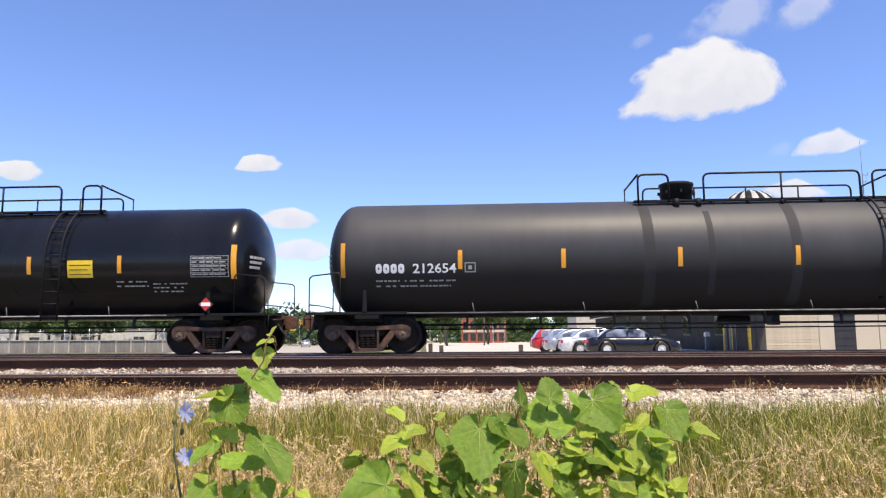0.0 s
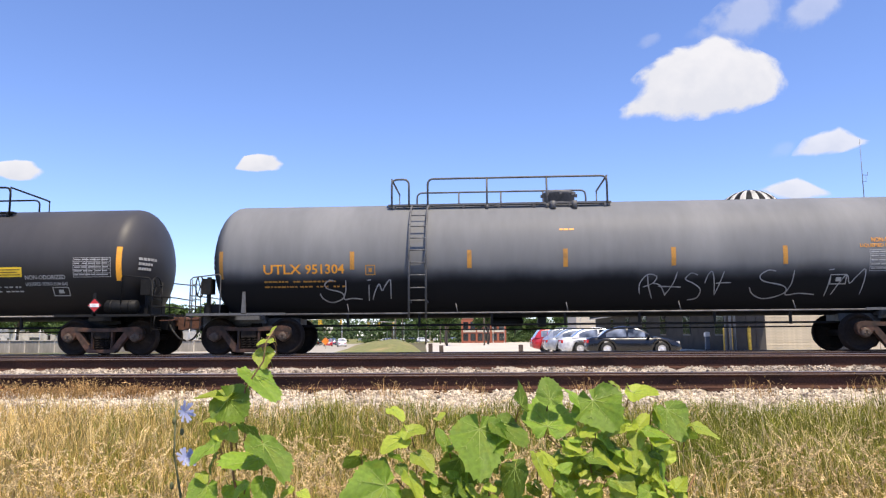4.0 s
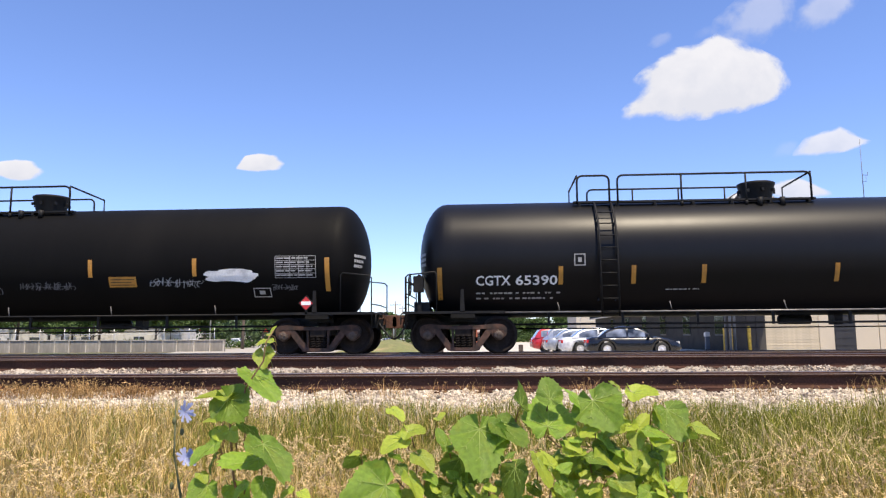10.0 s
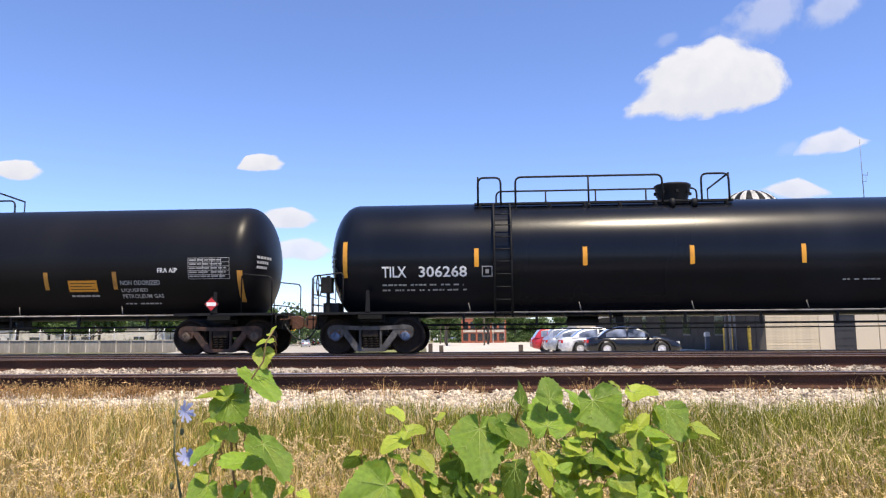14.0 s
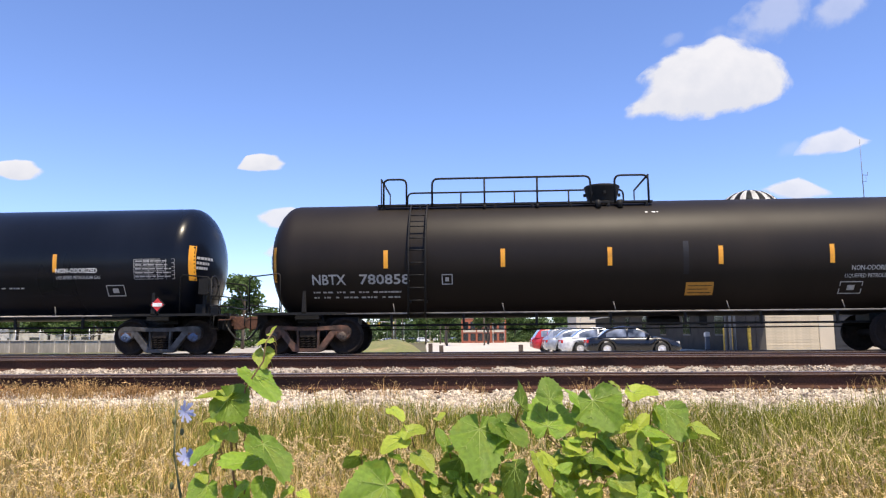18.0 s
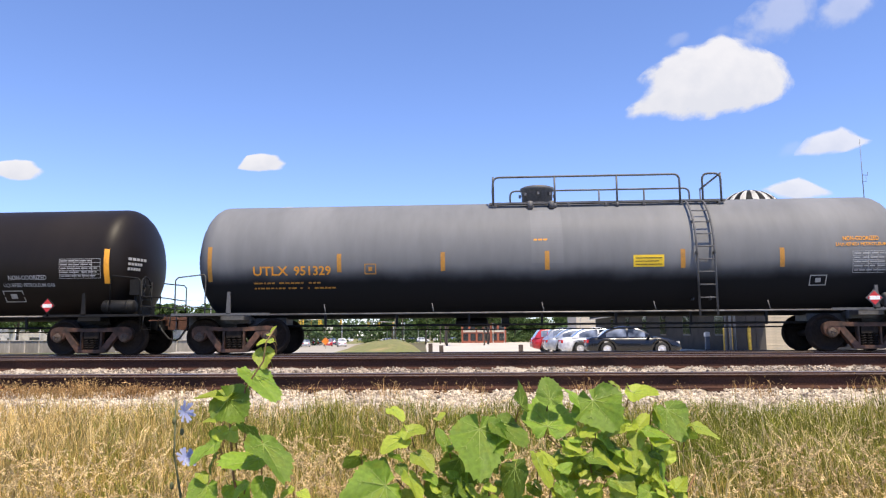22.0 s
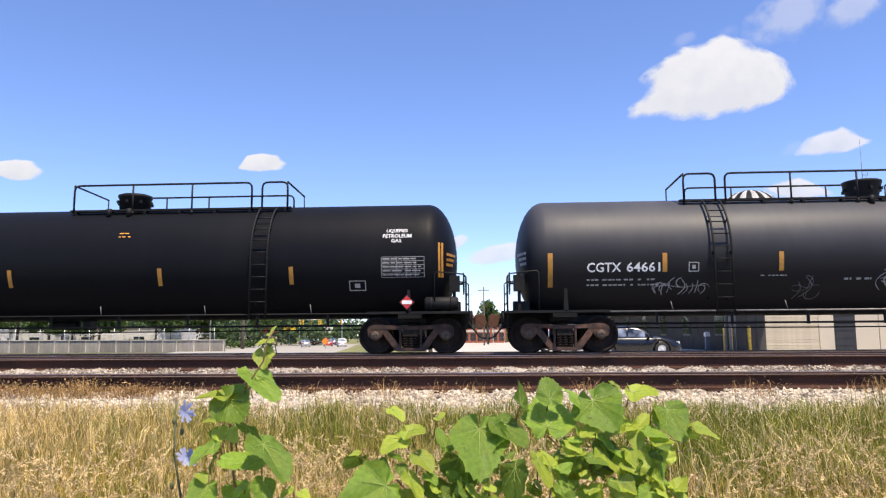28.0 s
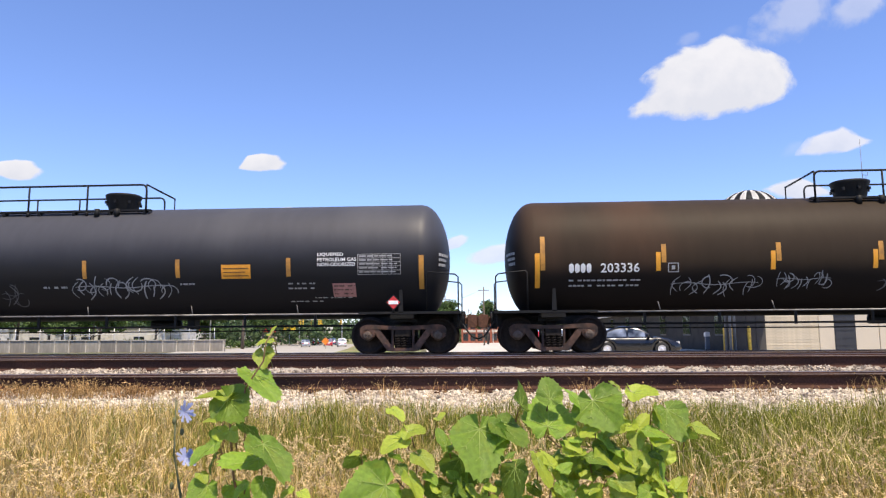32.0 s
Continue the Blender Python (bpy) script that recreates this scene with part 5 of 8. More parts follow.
def bank():
    """A mown bank that rises beyond the road, with an uneven crest."""
    rows = ((205, 0.03), (222, 0.35), (240, 0.9), (258, 1.15), (285, 1.2))
    verts = [(x, y, ground_z(y) + h * (0.85 + 0.3 * noise.noise((x * 0.05, y * 0.02, 8)))) for y, h in rows for x in range(-150, -37, 4)]
    n = len(range(-150, -37, 4))
    faces = [(j * n + i, j * n + i + 1, (j + 1) * n + i + 1, (j + 1) * n + i) for j in range(len(rows) - 1) for i in range(n - 1)]
    tagged(new("grass_bank", raw_mesh("grass_bank", verts, faces, M["lawn"], True)), "mown green bank beyond the road", "lawn", kind="structure")


bank()


def concrete_wall():
    wall = thing("retaining_wall", "low weathered concrete retaining wall with panel joints", "wall", (0, 56, 0), kind="structure")
    panel = shared("wall_panel", lambda bm: box(bm, -0.62, 0.62, -0.1, 0.1, -1.0, 0.17), M["wall_conc"])
    rib = shared("wall_rib", lambda bm: box(bm, -0.04, 0.04, -0.16, -0.1, -1.0, 0.15), M["band"])
    cap = shared("wall_cap", lambda bm: box(bm, -0.64, 0.64, -0.17, 0.17, 0.17, 0.23), M["band"])
    for i in range(27):
        x = -21.5 - 1.28 * i
        p = part("panel", panel, None, wall, place=pose(x, random.uniform(-0.01, 0.01), 0.005 * i))
        part("rib", rib, None, p, place=(0.63 + random.uniform(-0.12, 0.1), 0, random.uniform(-0.03, 0.02)))
        part("cap", cap, None, p)
    fence = thing("pipe_fence", "thin steel pipe fence above the concrete wall", "fence", (0, 56.6, 0.1))
    post = shared("fence_post", lambda bm: tube(bm, [(0, 0, -0.9), (0, 0, 1.2)], 0.03, 6), M["galv"])
    for i in range(18):
        part("post", post, None, fence, place=(-22 - 2.1 * i, 0, 0))
    for z in (0.6, 1.15):
        bm = bmesh.new()
        tube(bm, [(-22, 0, z), (-58, 0, z)], 0.02, 5)
        part("rail", bm, M["galv"], fence)


concrete_wall()


# ---- the beige building with its striped dome ----
def building():
    bld = thing("commercial_building", "beige block building with a black fascia and flat roof", "building", (0, 0, 0))
    gz = ground_z(40)
    x0, x1, y0, y1, top = 15.0, 60.0, 39.5, 98.0, 5.45
    bm = bmesh.new()
    box(bm, x0 + 0.2, x1, y0 + 0.2, y0 + 0.5, gz - 0.3, top)
    box(bm, x1 - 0.3, x1, y0 + 0.5, y1, gz - 0.3, top)
    box(bm, x0 + 0.2, x1, y1 - 0.3, y1, gz - 0.9, top)
    part("wall_core", bm, M["stucco"], bld)
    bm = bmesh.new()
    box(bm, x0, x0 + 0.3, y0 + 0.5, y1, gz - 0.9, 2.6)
    side = part("side_wall", bm, M["grey_wall"], bld, "grey side wall darkened for its shade")
    bm = bmesh.new()
    box(bm, x0, x1, y0 + 0.5, y1, top - 0.15, top)
    part("roof", bm, M["roof_grey"], bld)
    # courses of the front wall up to the plain bay, each with a recessed joint
    course = shared("block_course", lambda m: box(m, 15.0, 17.95, y0, y0 + 0.2, 0.006, 0.144), M["block"])
    for k in range(30):
        part("block_course", course, None, bld, place=(0, random.uniform(-0.008, 0.004), gz + 0.15 * k))
    for a, b, proud in ((17.96, 18.74, 0.03), (19.88, 21.08, 0.0), (21.12, 24.9, 0.0), (24.94, 30, 0.0), (30.04, 36, 0.0)):
        bm = bmesh.new()
        box(bm, a, b, y0 - proud, y0 + 0.2, gz, 4.7)
        box(bm, a, b, y0 + 0.05 - proud, y0 + 0.2, 4.72, 5.15)
        part("wall_panel", bm, M["stucco"], bld)
    bm = bmesh.new()
    box(bm, 18.75, 19.87, y0 + 0.02, y0 + 0.2, gz, 1.9)
    door = part("service_door", bm, M["dark"], bld, "closed dark steel service door")
    slat = shared("door_slat", lambda m: box(m, 18.8, 19.82, y0 - 0.005, y0 + 0.018, 0.03, 0.38), M["dark"])
    for k in range(6):
        part("slat", slat, None, door, place=(0, 0, gz + 0.4 * k))
    bm = bmesh.new()
    box(bm, 18.75, 19.87, y0, y0 + 0.2, 1.91, 5.15)
    part("wall_panel", bm, M["stucco"], bld)
    bm = bmesh.new()
    box(bm, 17.9, 40, y0 - 0.12, y0 + 0.55, 5.3, 5.5)
    part("coping", bm, M["coping"], bld, "white metal roof coping")
    bm = bmesh.new()
    box(bm, 17.9, 40, y0 - 0.06, y0 + 0.2, 5.16, 5.29)
    part("roof_trim", bm, M["wood_pole"], bld)
    part("roof_trim", box(bmesh.new(), 15.0, 17.88, y0 - 0.05, y0 + 0.2, 4.0, 4.33), M["wood_pole"], bld, "dark brown timber band")
    screen = part("roof_screen", box(bmesh.new(), 15.3, 17.88, y0 + 0.02, y0 + 0.4, 4.335, 6.05), M["ribbed"], bld, "ribbed beige roof screen")
    rib = shared("screen_rib", lambda m: box(m, -0.05, 0.05, -0.07, 0, 4.36, 6.04), M["ribbed"])
    for k in range(7):
        part("rib", rib, None, screen, place=(15.45 + 0.39 * k, y0 + 0.019, 0))
    part("screen_cap", box(bmesh.new(), 15.25, 17.95, y0 - 0.08, y0 + 0.45, 6.055, 6.14), M["coping"], screen)
    # black fascia down the side, with its lattice edge and boards
    bm = bmesh.new()
    prism(bm, [(14.2, 2.5), (15.0, 2.5), (15.3, 6.55), (14.75, 6.55)], 41.5, 98)
    fascia = part("fascia", bm, M["fascia"], bld, "tall black mansard fascia")
    seam = shared("fascia_seam", lambda m: prism(m, [(14.17, 2.5), (14.2, 2.5), (14.75, 6.55), (14.72, 6.55)], -0.05, 0.05), M["fascia"])
    for k in range(24):
        part("seam", seam, None, fascia, place=(0, 42 + 2.4 * k, 0))
    part("fascia_edge", box(bmesh.new(), 14.15, 14.22, 41.5, 98, 2.36, 2.5), M["band"], fascia)
    for k in range(5):
        bm = bmesh.new()
        y = 88 - 4.2 * k
        prism(bm, [(14.66, 6.56), (14.7, 6.56), (14.7, 7.1), (14.66, 7.1)], y, y + 1.6)
        part("roof_sign", bm, M["coping"], fascia, "white roof-edge sign shape")
    bm = bmesh.new()
    prism(bm, [(14.5, 5.0), (14.55, 5.0), (14.66, 5.9), (14.6, 5.9)], 49, 49.8)
    part("sign_shape", bm, M["coping"], fascia)
    # openings of the side wall
    for k, y in enumerate((45.5, 53, 60, 67, 75, 84)):
        w = part("window", box(bmesh.new(), 14.95, 15.0, y, y + 2.0, 0.3, 2.2), M["dark"], bld)
        part("pane", box(bmesh.new(), 14.93, 14.949, y + 0.1, y + 1.9, 0.4, 2.1), M["glass"], w)
    bm = bmesh.new()
    for y in (44, 51.5, 58.5):
        tube(bm, [(14.4, y, 2.4), (14.4, y, 1.6)], 0.14, 8)
    part("wall_lamp", bm, M["dark"], bld)


building()


DOME = (1.74, 4.45, 6.35, 8.0)  # radius, foot, spring and top of the cloth


def dome():
    """A round striped cloth dome that juts out over the building's corner, with the beige corner bay in its shade."""
    t = thing("striped_dome", "black and white striped awning dome over the building's corner", "awning dome", (14.12, 38.0, 0))
    gz = ground_z(38.4)
    r, z0, zs, zt = DOME
    n = 28
    for g in range(n):
        bm = bmesh.new()
        cols = []
        for k in range(4):
            a = 2 * math.pi * (g + k / 3) / n
            col = []
            for i in range(11):
                if i < 3:
                    z, rr = z0 + (zs - z0) * i / 3, r
                else:
                    f = (i - 3) / 7 * math.pi / 2
                    z, rr = zs + (zt - zs) * math.sin(f), r * math.cos(f) + 0.02
                rr *= 1 + 0.018 * math.sin(math.pi * k / 3)
                col.append(bm.verts.new((rr * math.cos(a), rr * math.sin(a), z)))
            cols.append(col)
        for a, b in zip(cols, cols[1:]):
            for i in range(10):
                bm.faces.new((a[i], b[i], b[i + 1], a[i + 1])).smooth = True
        bmesh.ops.solidify(bm, geom=bm.faces[:], thickness=0.02)
        part("gore", bm, M["gore_black" if g % 2 else "gore_white"], t)
    bm = bmesh.new()
    lathe(bm, [(z0 - 0.42, 0), (z0 - 0.42, r - 0.05), (z0 - 0.4, r), (z0 - 0.04, r), (z0 - 0.02, r - 0.04), (z0 - 0.02, 0)], "z", 36)
    part("ring_beam", bm, M["fascia"], t, "dark ring beam under the dome")
    # the corner bay: upright panels with open joints, the dome's shade in their colour
    for k in range(4):
        x = -1.05 + 0.52 * k
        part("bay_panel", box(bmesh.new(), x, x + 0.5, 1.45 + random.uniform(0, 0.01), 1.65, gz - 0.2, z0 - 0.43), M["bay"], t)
    part("bay_core", box(bmesh.new(), -1.0, 1.0, 1.655, 2.0, gz - 0.2, z0 - 0.43), M["dark"], t)
    for x, y in ((-1.15, 0.6), (-0.75, 1.1)):
        part("column", tube(bmesh.new(), [(x, y, gz), (x, y, z0 - 0.43)], 0.07, 8), M["post_grey"], t)


dome()


def small_fixtures():
    mast = thing("antenna_mast", "thin grey antenna mast on the flat roof", "antenna", (24.3, 46, 5.45))
    part("pole", tube(bmesh.new(), [(0, 0, 0), (0, 0, 4.0), (0, 0, 7.4)], [0.035, 0.028, 0.012], 8), M["mast_grey"], mast)
    part("whip", tube(bmesh.new(), [(0, 0, 5.05), (0.32, 0, 5.0), (0.36, 0, 5.25)], 0.016, 6), M["mast_grey"], mast)
    part("whip", tube(bmesh.new(), [(0, 0, 4.6), (0.22, 0, 4.6), (0.22, 0, 5.0)], 0.014, 6), M["mast_grey"], mast)
    stack = thing("vent_stack", "thin grey vent stack with a cap", "vent", (21.2, 44, 5.45))
    part("pipe", tube(bmesh.new(), [(0, 0, 0), (0, 0, 1.35)], 0.06, 10), M["galv"], stack)
    part("cap", lathe(bmesh.new(), [(1.32, 0), (1.32, 0.12), (1.5, 0.10), (1.55, 0)], "z", 12), M["coping"], stack)
    for x, y in ((13.78, 42), (13.12, 39.0), (14.05, 38.9)):
        b = thing("bollard", "yellow painted steel bollard", "bollard", (x, y, ground_z(y)), "bollards by the building")
        part("post", lathe(bmesh.new(), [(0, 0), (0, 0.09), (1.42, 0.09), (1.48, 0.06), (1.5, 0)], "z", 12), M["bollard"], b)
    d = thing("meter_box", "slim grey outdoor box with a white hood", "meter box", (14.3, 47, ground_z(47)))
    part("body", box(bmesh.new(), -0.12, 0.12, -0.12, 0.12, 0.12, 0.95), M["post_grey"], d)
    bm = bmesh.new()
    prism(bm, [(-0.16, 0.95), (0.16, 0.95), (0.14, 1.2), (0, 1.26), (-0.14, 1.2)], -0.16, 0.16)
    part("hood", bm, M["coping"], d)
    for x in (-0.1, 0.1):
        part("leg", box(bmesh.new(), x - 0.03, x + 0.03, -0.14, 0.14, 0, 0.12), M["dark"], d)
    for x, y, h in ((-3.57, 46, 0.62), (2.05, 42, 0.55), (-2.9, 46.5, 0.5)):
        b = thing("wooden_post", "short dark wooden post at the lot's edge", "post", (x, y, ground_z(y)), "posts of the lot")
        bm = box(bmesh.new(), -0.13, 0.13, -0.13, 0.13, -0.1, h)
        bmesh.ops.bevel(bm, geom=bm.edges[:], offset=0.02, segments=1, affect="EDGES")
        part("post", bm, M["tie"], b)


small_fixtures()


def flags():
    p = thing("flag_pole", "tall thin white flag pole", "flag pole", (9.25, 70, ground_z(70)))
    part("pole", tube(bmesh.new(), [(0, 0, 0), (0, 0, 10.2)], [0.06, 0.035], 8), M["coping"], p)
    part("finial", ball(bmesh.new(), (0, 0, 10.26), 0.08, 0.08, 0.08), M["bollard"], p)

    def wave(u, w):
        """Cloth that hangs half furled from the pole."""
        return Vector((-0.5 * u * (0.5 + 0.5 * w), 0.16 * math.sin(7 * u + 2 * w), -1.0 * (1 - w) - 1.35 * u ** 1.2))
    made = []
    for name, top, k, label in (("national_flag", 9.75, 1.25, "red, white and blue flag half furled on the pole"), ("yellow_flag", 6.2, 0.7, "small yellow flag on the pole")):
        f = thing(name, label, "flag", (9.2, 70, top + ground_z(70)))
        rows = 13 if k > 1 else 1
        for r in range(rows):
            bm = bmesh.new()
            a, b = r / rows, (r + 1) / rows
            start = 0.42 if k > 1 and r >= 6 else 0.0
            cols = [[bm.verts.new(wave(start + (1 - start) * i / 10, w) * k) for w in (a, (a + b) / 2, b)] for i in range(11)]
            for c0, c1 in zip(cols, cols[1:]):
                for j in range(2):
                    bm.faces.new((c0[j], c1[j], c1[j + 1], c0[j + 1])).smooth = True
            bmesh.ops.solidify(bm, geom=bm.faces[:], thickness=0.01)
            part("stripe" if k > 1 else "cloth", bm, M["flag_yellow"] if k < 1 else M["flag_red" if r % 2 == 0 else "gore_white"], f)
        if k > 1:
            bm = bmesh.new()
            cols = [[bm.verts.new(wave(0.42 * i / 5, w) * k) for w in (6 / 13, 0.65, 0.82, 1)] for i in range(6)]
            for c0, c1 in zip(cols, cols[1:]):
                for j in range(3):
                    bm.faces.new((c0[j], c1[j], c1[j + 1], c0[j + 1])).smooth = True
            bmesh.ops.solidify(bm, geom=bm.faces[:], thickness=0.01)
            part("canton", bm, M["flag_blue"], f)
        made.append(f)
    return made


FLAGS = flags()


# ---- vehicles ----
SHAPES = {  # length, width, height, bonnet, belt, cabin outline (base front, roof front, roof rear, base rear)
    "sedan": (4.62, 1.83, 1.46, 0.98, 0.92, (0.94, 0.26, -0.92, -1.78)),
    "hatch": (4.30, 1.78, 1.52, 1.00, 0.95, (1.05, 0.40, -1.55, -1.98)),
    "suv": (4.65, 1.85, 1.70, 1.08, 1.05, (1.10, 0.50, -1.85, -2.18)),
    "pickup": (5.7, 1.95, 1.85, 1.15, 1.12, (1.15, 0.55, -0.95, -1.15)),
}


def vehicle(kind, mat, place, label, group=""):
    ln, wd, ht, bonnet, belt, cab = SHAPES[kind]
    v = thing("car" if kind != "pickup" else "pickup_truck", label, "car" if kind != "pickup" else "pickup truck", place, group)
    hl, hw, base = ln / 2, wd / 2, 0.20
    ax, wr = ln * 0.285, 0.34 if kind != "pickup" else 0.38

    a, b, c, d = cab
    top_pts = [(-hl, 0.62), (-hl + 0.05, belt - 0.1), (-hl + 0.2, belt - 0.01), (d - 0.1, belt + 0.01), (a, belt), (a + 0.25, bonnet - 0.04), (hl - 0.55, bonnet - 0.17), (hl - 0.22, bonnet - 0.28), (hl - 0.06, 0.62), (hl, 0.5)]
    if kind == "pickup":
        top_pts = [(-hl, belt - 0.06), (-hl + 0.05, belt), (a, belt), (a + 0.25, bonnet - 0.04), (hl - 0.3, bonnet - 0.12), (hl - 0.05, 0.85), (hl, 0.6)]

    def deck(x):
        return float(np.interp(x, [p[0] for p in top_pts], [p[1] for p in top_pts]))

    def sill(x):
        z = base + 0.12 * max(0, abs(x) / hl - 0.85) / 0.15
        for cx in (-ax, ax):
            g = (wr + 0.055) ** 2 - (x - cx) ** 2
            if g > 0:
                z = max(z, wr + math.sqrt(g))
        return z

    def half(x):
        f = abs(x) / hl
        return hw * (1 - 0.05 * f * f - 0.20 * max(0, f - 0.8) ** 2 / 0.04)
    # body: closed ring of points at every station along the car
    bm = bmesh.new()
    rings = []
    xs = sorted(set([round(-hl + ln * i / 60, 4) for i in range(61)]))
    for x in xs:
        h, z0, z1 = half(x), sill(x), deck(x)
        z0 = min(z0, z1 - 0.05)
        m = z0 + (z1 - z0) * 0.55
        prof = [(h * 0.96, z0), (h, z0 + (z1 - z0) * 0.3), (h * 0.995, m), (h * 0.955, z1 - 0.05), (h * 0.86, z1), (0, z1 + 0.02)]
        ring = prof + [(-y, z) for y, z in prof[-2::-1]]
        rings.append([bm.verts.new((x, y, z)) for y, z in ring])
    for p, q in zip(rings, rings[1:]):
        for k in range(len(p)):
            bm.faces.new((p[k], p[(k + 1) % len(p)], q[(k + 1) % len(p)], q[k])).smooth = True
    bm.faces.new(rings[0])
    bm.faces.new(rings[-1][::-1])
    part("body", bm, mat, v)
    # cabin: roof line from the windscreen's foot to the rear window's foot
    line = [(d, belt - 0.03), (d + (c - d) * 0.55, belt + (ht - belt) * 0.62), (c, ht - 0.07), (c + 0.3, ht - 0.02), ((b + c) / 2, ht), (b - 0.2, ht - 0.025), (b, ht - 0.07), (a + (b - a) * 0.5, belt + (ht - belt) * 0.52), (a, belt - 0.03)]
    wb, wt = hw - 0.04, hw - 0.22

    def roof(x):
        return float(np.interp(x, [p[0] for p in line], [p[1] for p in line]))

    def wide(z):
        return wb - (wb - wt) * max(0, (z - belt) / (ht - belt)) ** 1.3
    bm = bmesh.new()
    rings = []
    for i in range(33):
        x = d + (a - d) * i / 32
        zr = roof(x)
        prof = [(wide(belt), belt - 0.04)] + [(wide(belt + (zr - belt) * f), belt + (zr - belt) * f) for f in (0.45, 0.85)] + [(wide(zr) - 0.06, zr), (0, zr + 0.015)]
        ring = prof + [(-y, z) for y, z in prof[-2::-1]]
        rings.append([bm.verts.new((x, y, z)) for y, z in ring])
    for p, q in zip(rings, rings[1:]):
        for k in range(len(p) - 1):
            bm.faces.new((p[k], p[k + 1], q[k + 1], q[k])).smooth = True
    part("cabin", bm, mat, v)
    # panes lie 8 mm proud of the cabin
    spans = ((a - 0.42, (a + d) / 2 + 0.14), ((a + d) / 2 + 0.04, d + 0.42)) if kind != "pickup" else ((a - 0.42, d + 0.15),)
    for s in (-1, 1):
        for x1, x0 in spans:
            g = bmesh.new()
            cols = []
            for i in range(9):
                x = x0 + (x1 - x0) * i / 8
                zt = max(belt + 0.03, roof(x) - 0.10)
                cols.append([g.verts.new((x, s * (wide(z) + 0.009), z)) for z in (belt + 0.025, (belt + zt) / 2, zt)])
            for p, q in zip(cols, cols[1:]):
                for k in range(2):
                    g.faces.new((p[k], q[k], q[k + 1], p[k + 1])).smooth = True
            part("side_window", g, M["car_glass"], v)
    for name, x0, x1 in (("windscreen", b + 0.03, a - 0.05), ("rear_window", d + 0.06, c - 0.04)):
        g = bmesh.new()
        cols = []
        for i in range(6):
            x = x0 + (x1 - x0) * i / 5
            w = wide(roof(x)) - 0.12
            cols.append([g.verts.new((x, w * u, roof(x) + 0.012 + 0.015 * (1 - abs(u)))) for u in (-1, -0.5, 0, 0.5, 1)])
        for p, q in zip(cols, cols[1:]):
            for k in range(4):
                g.faces.new((p[k], q[k], q[k + 1], p[k + 1])).smooth = True
        part(name, g, M["car_glass"], v)
    for sx in (-1, 1):
        for s in (-1, 1):
            w = part("wheel", shared("tyre%.2f" % wr, lambda m: lathe(m, [(0.1, 0.2), (0.105, wr - 0.04), (0.07, wr), (-0.07, wr), (-0.105, wr - 0.04), (-0.1, 0.2)], "y", 24), M["tyre"]), None, v, place=(sx * ax, s * (hw - 0.12), wr))
            rim = shared("rim", lambda m: lathe(m, [(0.09, 0), (0.09, 0.05), (0.07, 0.07), (0.075, 0.19), (0.10, 0.215), (-0.1, 0.215)], "y", 20), M["rim"])
            part("rim", rim, None, w, place=pose(0, 0, 0, 0, 0, 180 if s < 0 else 0))
    for s in (-1, 1):
        part("headlight", box(bmesh.new(), hl - 0.34, hl - 0.10, s * (hw - 0.34) - 0.18, s * (hw - 0.34) + 0.16, 0.60, 0.71), M["lamp_clear"], v)
        part("tail_light", box(bmesh.new(), -hl + 0.0, -hl + 0.22, s * (hw - 0.36) - 0.18, s * (hw - 0.36) + 0.15, 0.64, 0.80), M["lamp_red"], v)
        part("mirror", box(bmesh.new(), a - 0.32, a - 0.2, s * (hw + 0.04) - 0.08, s * (hw + 0.04) + 0.08, belt, belt + 0.12), mat, v)
    if kind == "pickup":
        part("bed_floor", box(bmesh.new(), -hl + 0.15, d - 0.1, -hw + 0.12, hw - 0.12, belt - 0.005, belt + 0.01), M["dark"], v)
    else:
        part("number_panel", box(bmesh.new(), -hl - 0.01, -hl + 0.05, -0.22, 0.22, 0.52, 0.64), M["coping"], v)
    return v


def on_ground(x, y, turn=0.0):
    return pose(x, y, ground_z(y) + 0.025, 0, 0, turn)


vehicle("sedan", M["car_black"], on_ground(7.35, 36.5, -2), "black sedan parked before the beige building", "parked cars")
vehicle("sedan", M["car_white"], on_ground(6.35, 39.4, 1), "white sedan parked in the row", "parked cars")
vehicle("sedan", M["car_silver"], on_ground(5.75, 42.2, 2), "silver sedan parked in the row", "parked cars")
vehicle("hatch", M["car_silver"], on_ground(5.7, 45.0, 1), "silver hatchback parked in the row", "parked cars")
vehicle("hatch", M["car_red"], on_ground(5.15, 47.8, 3), "red hatchback parked at the row's end", "parked cars")
vehicle("suv", M["car_black"], on_ground(-41.2, 172, 95), "dark sport utility car waiting on the road", "waiting cars")
vehicle("suv", M["car_blue"], on_ground(-37.3, 172, 100), "dark blue sport utility car waiting on the road", "waiting cars")
vehicle("sedan", M["car_silver"], on_ground(-46.5, 262, 100), "small silver car far up the road", "waiting cars")
vehicle("sedan", M["car_red"], on_ground(-33.5, 150, 105), "red car waiting on the road", "waiting cars")
vehicle("suv", M["car_white"], on_ground(-29.8, 146, 105), "white sport utility car waiting on the road", "waiting cars")
vehicle("sedan", M["car_silver"], on_ground(-36.6, 143, 105), "silver car waiting on the road", "waiting cars")
vehicle("suv", M["car_black"], on_ground(-29.0, 212, 80), "black sport utility car up the road", "waiting cars")
vehicle("sedan", M["car_white"], on_ground(-45.9, 110, 5), "white car parked behind the wall", "waiting cars")
vehicle("hatch", M["car_white"], on_ground(-2.5, 215, 2), "white hatchback far across the lot", "parked cars")
vehicle("sedan", M["car_blue"], on_ground(-14.0, 240, 4), "blue car far across the lot", "parked cars")
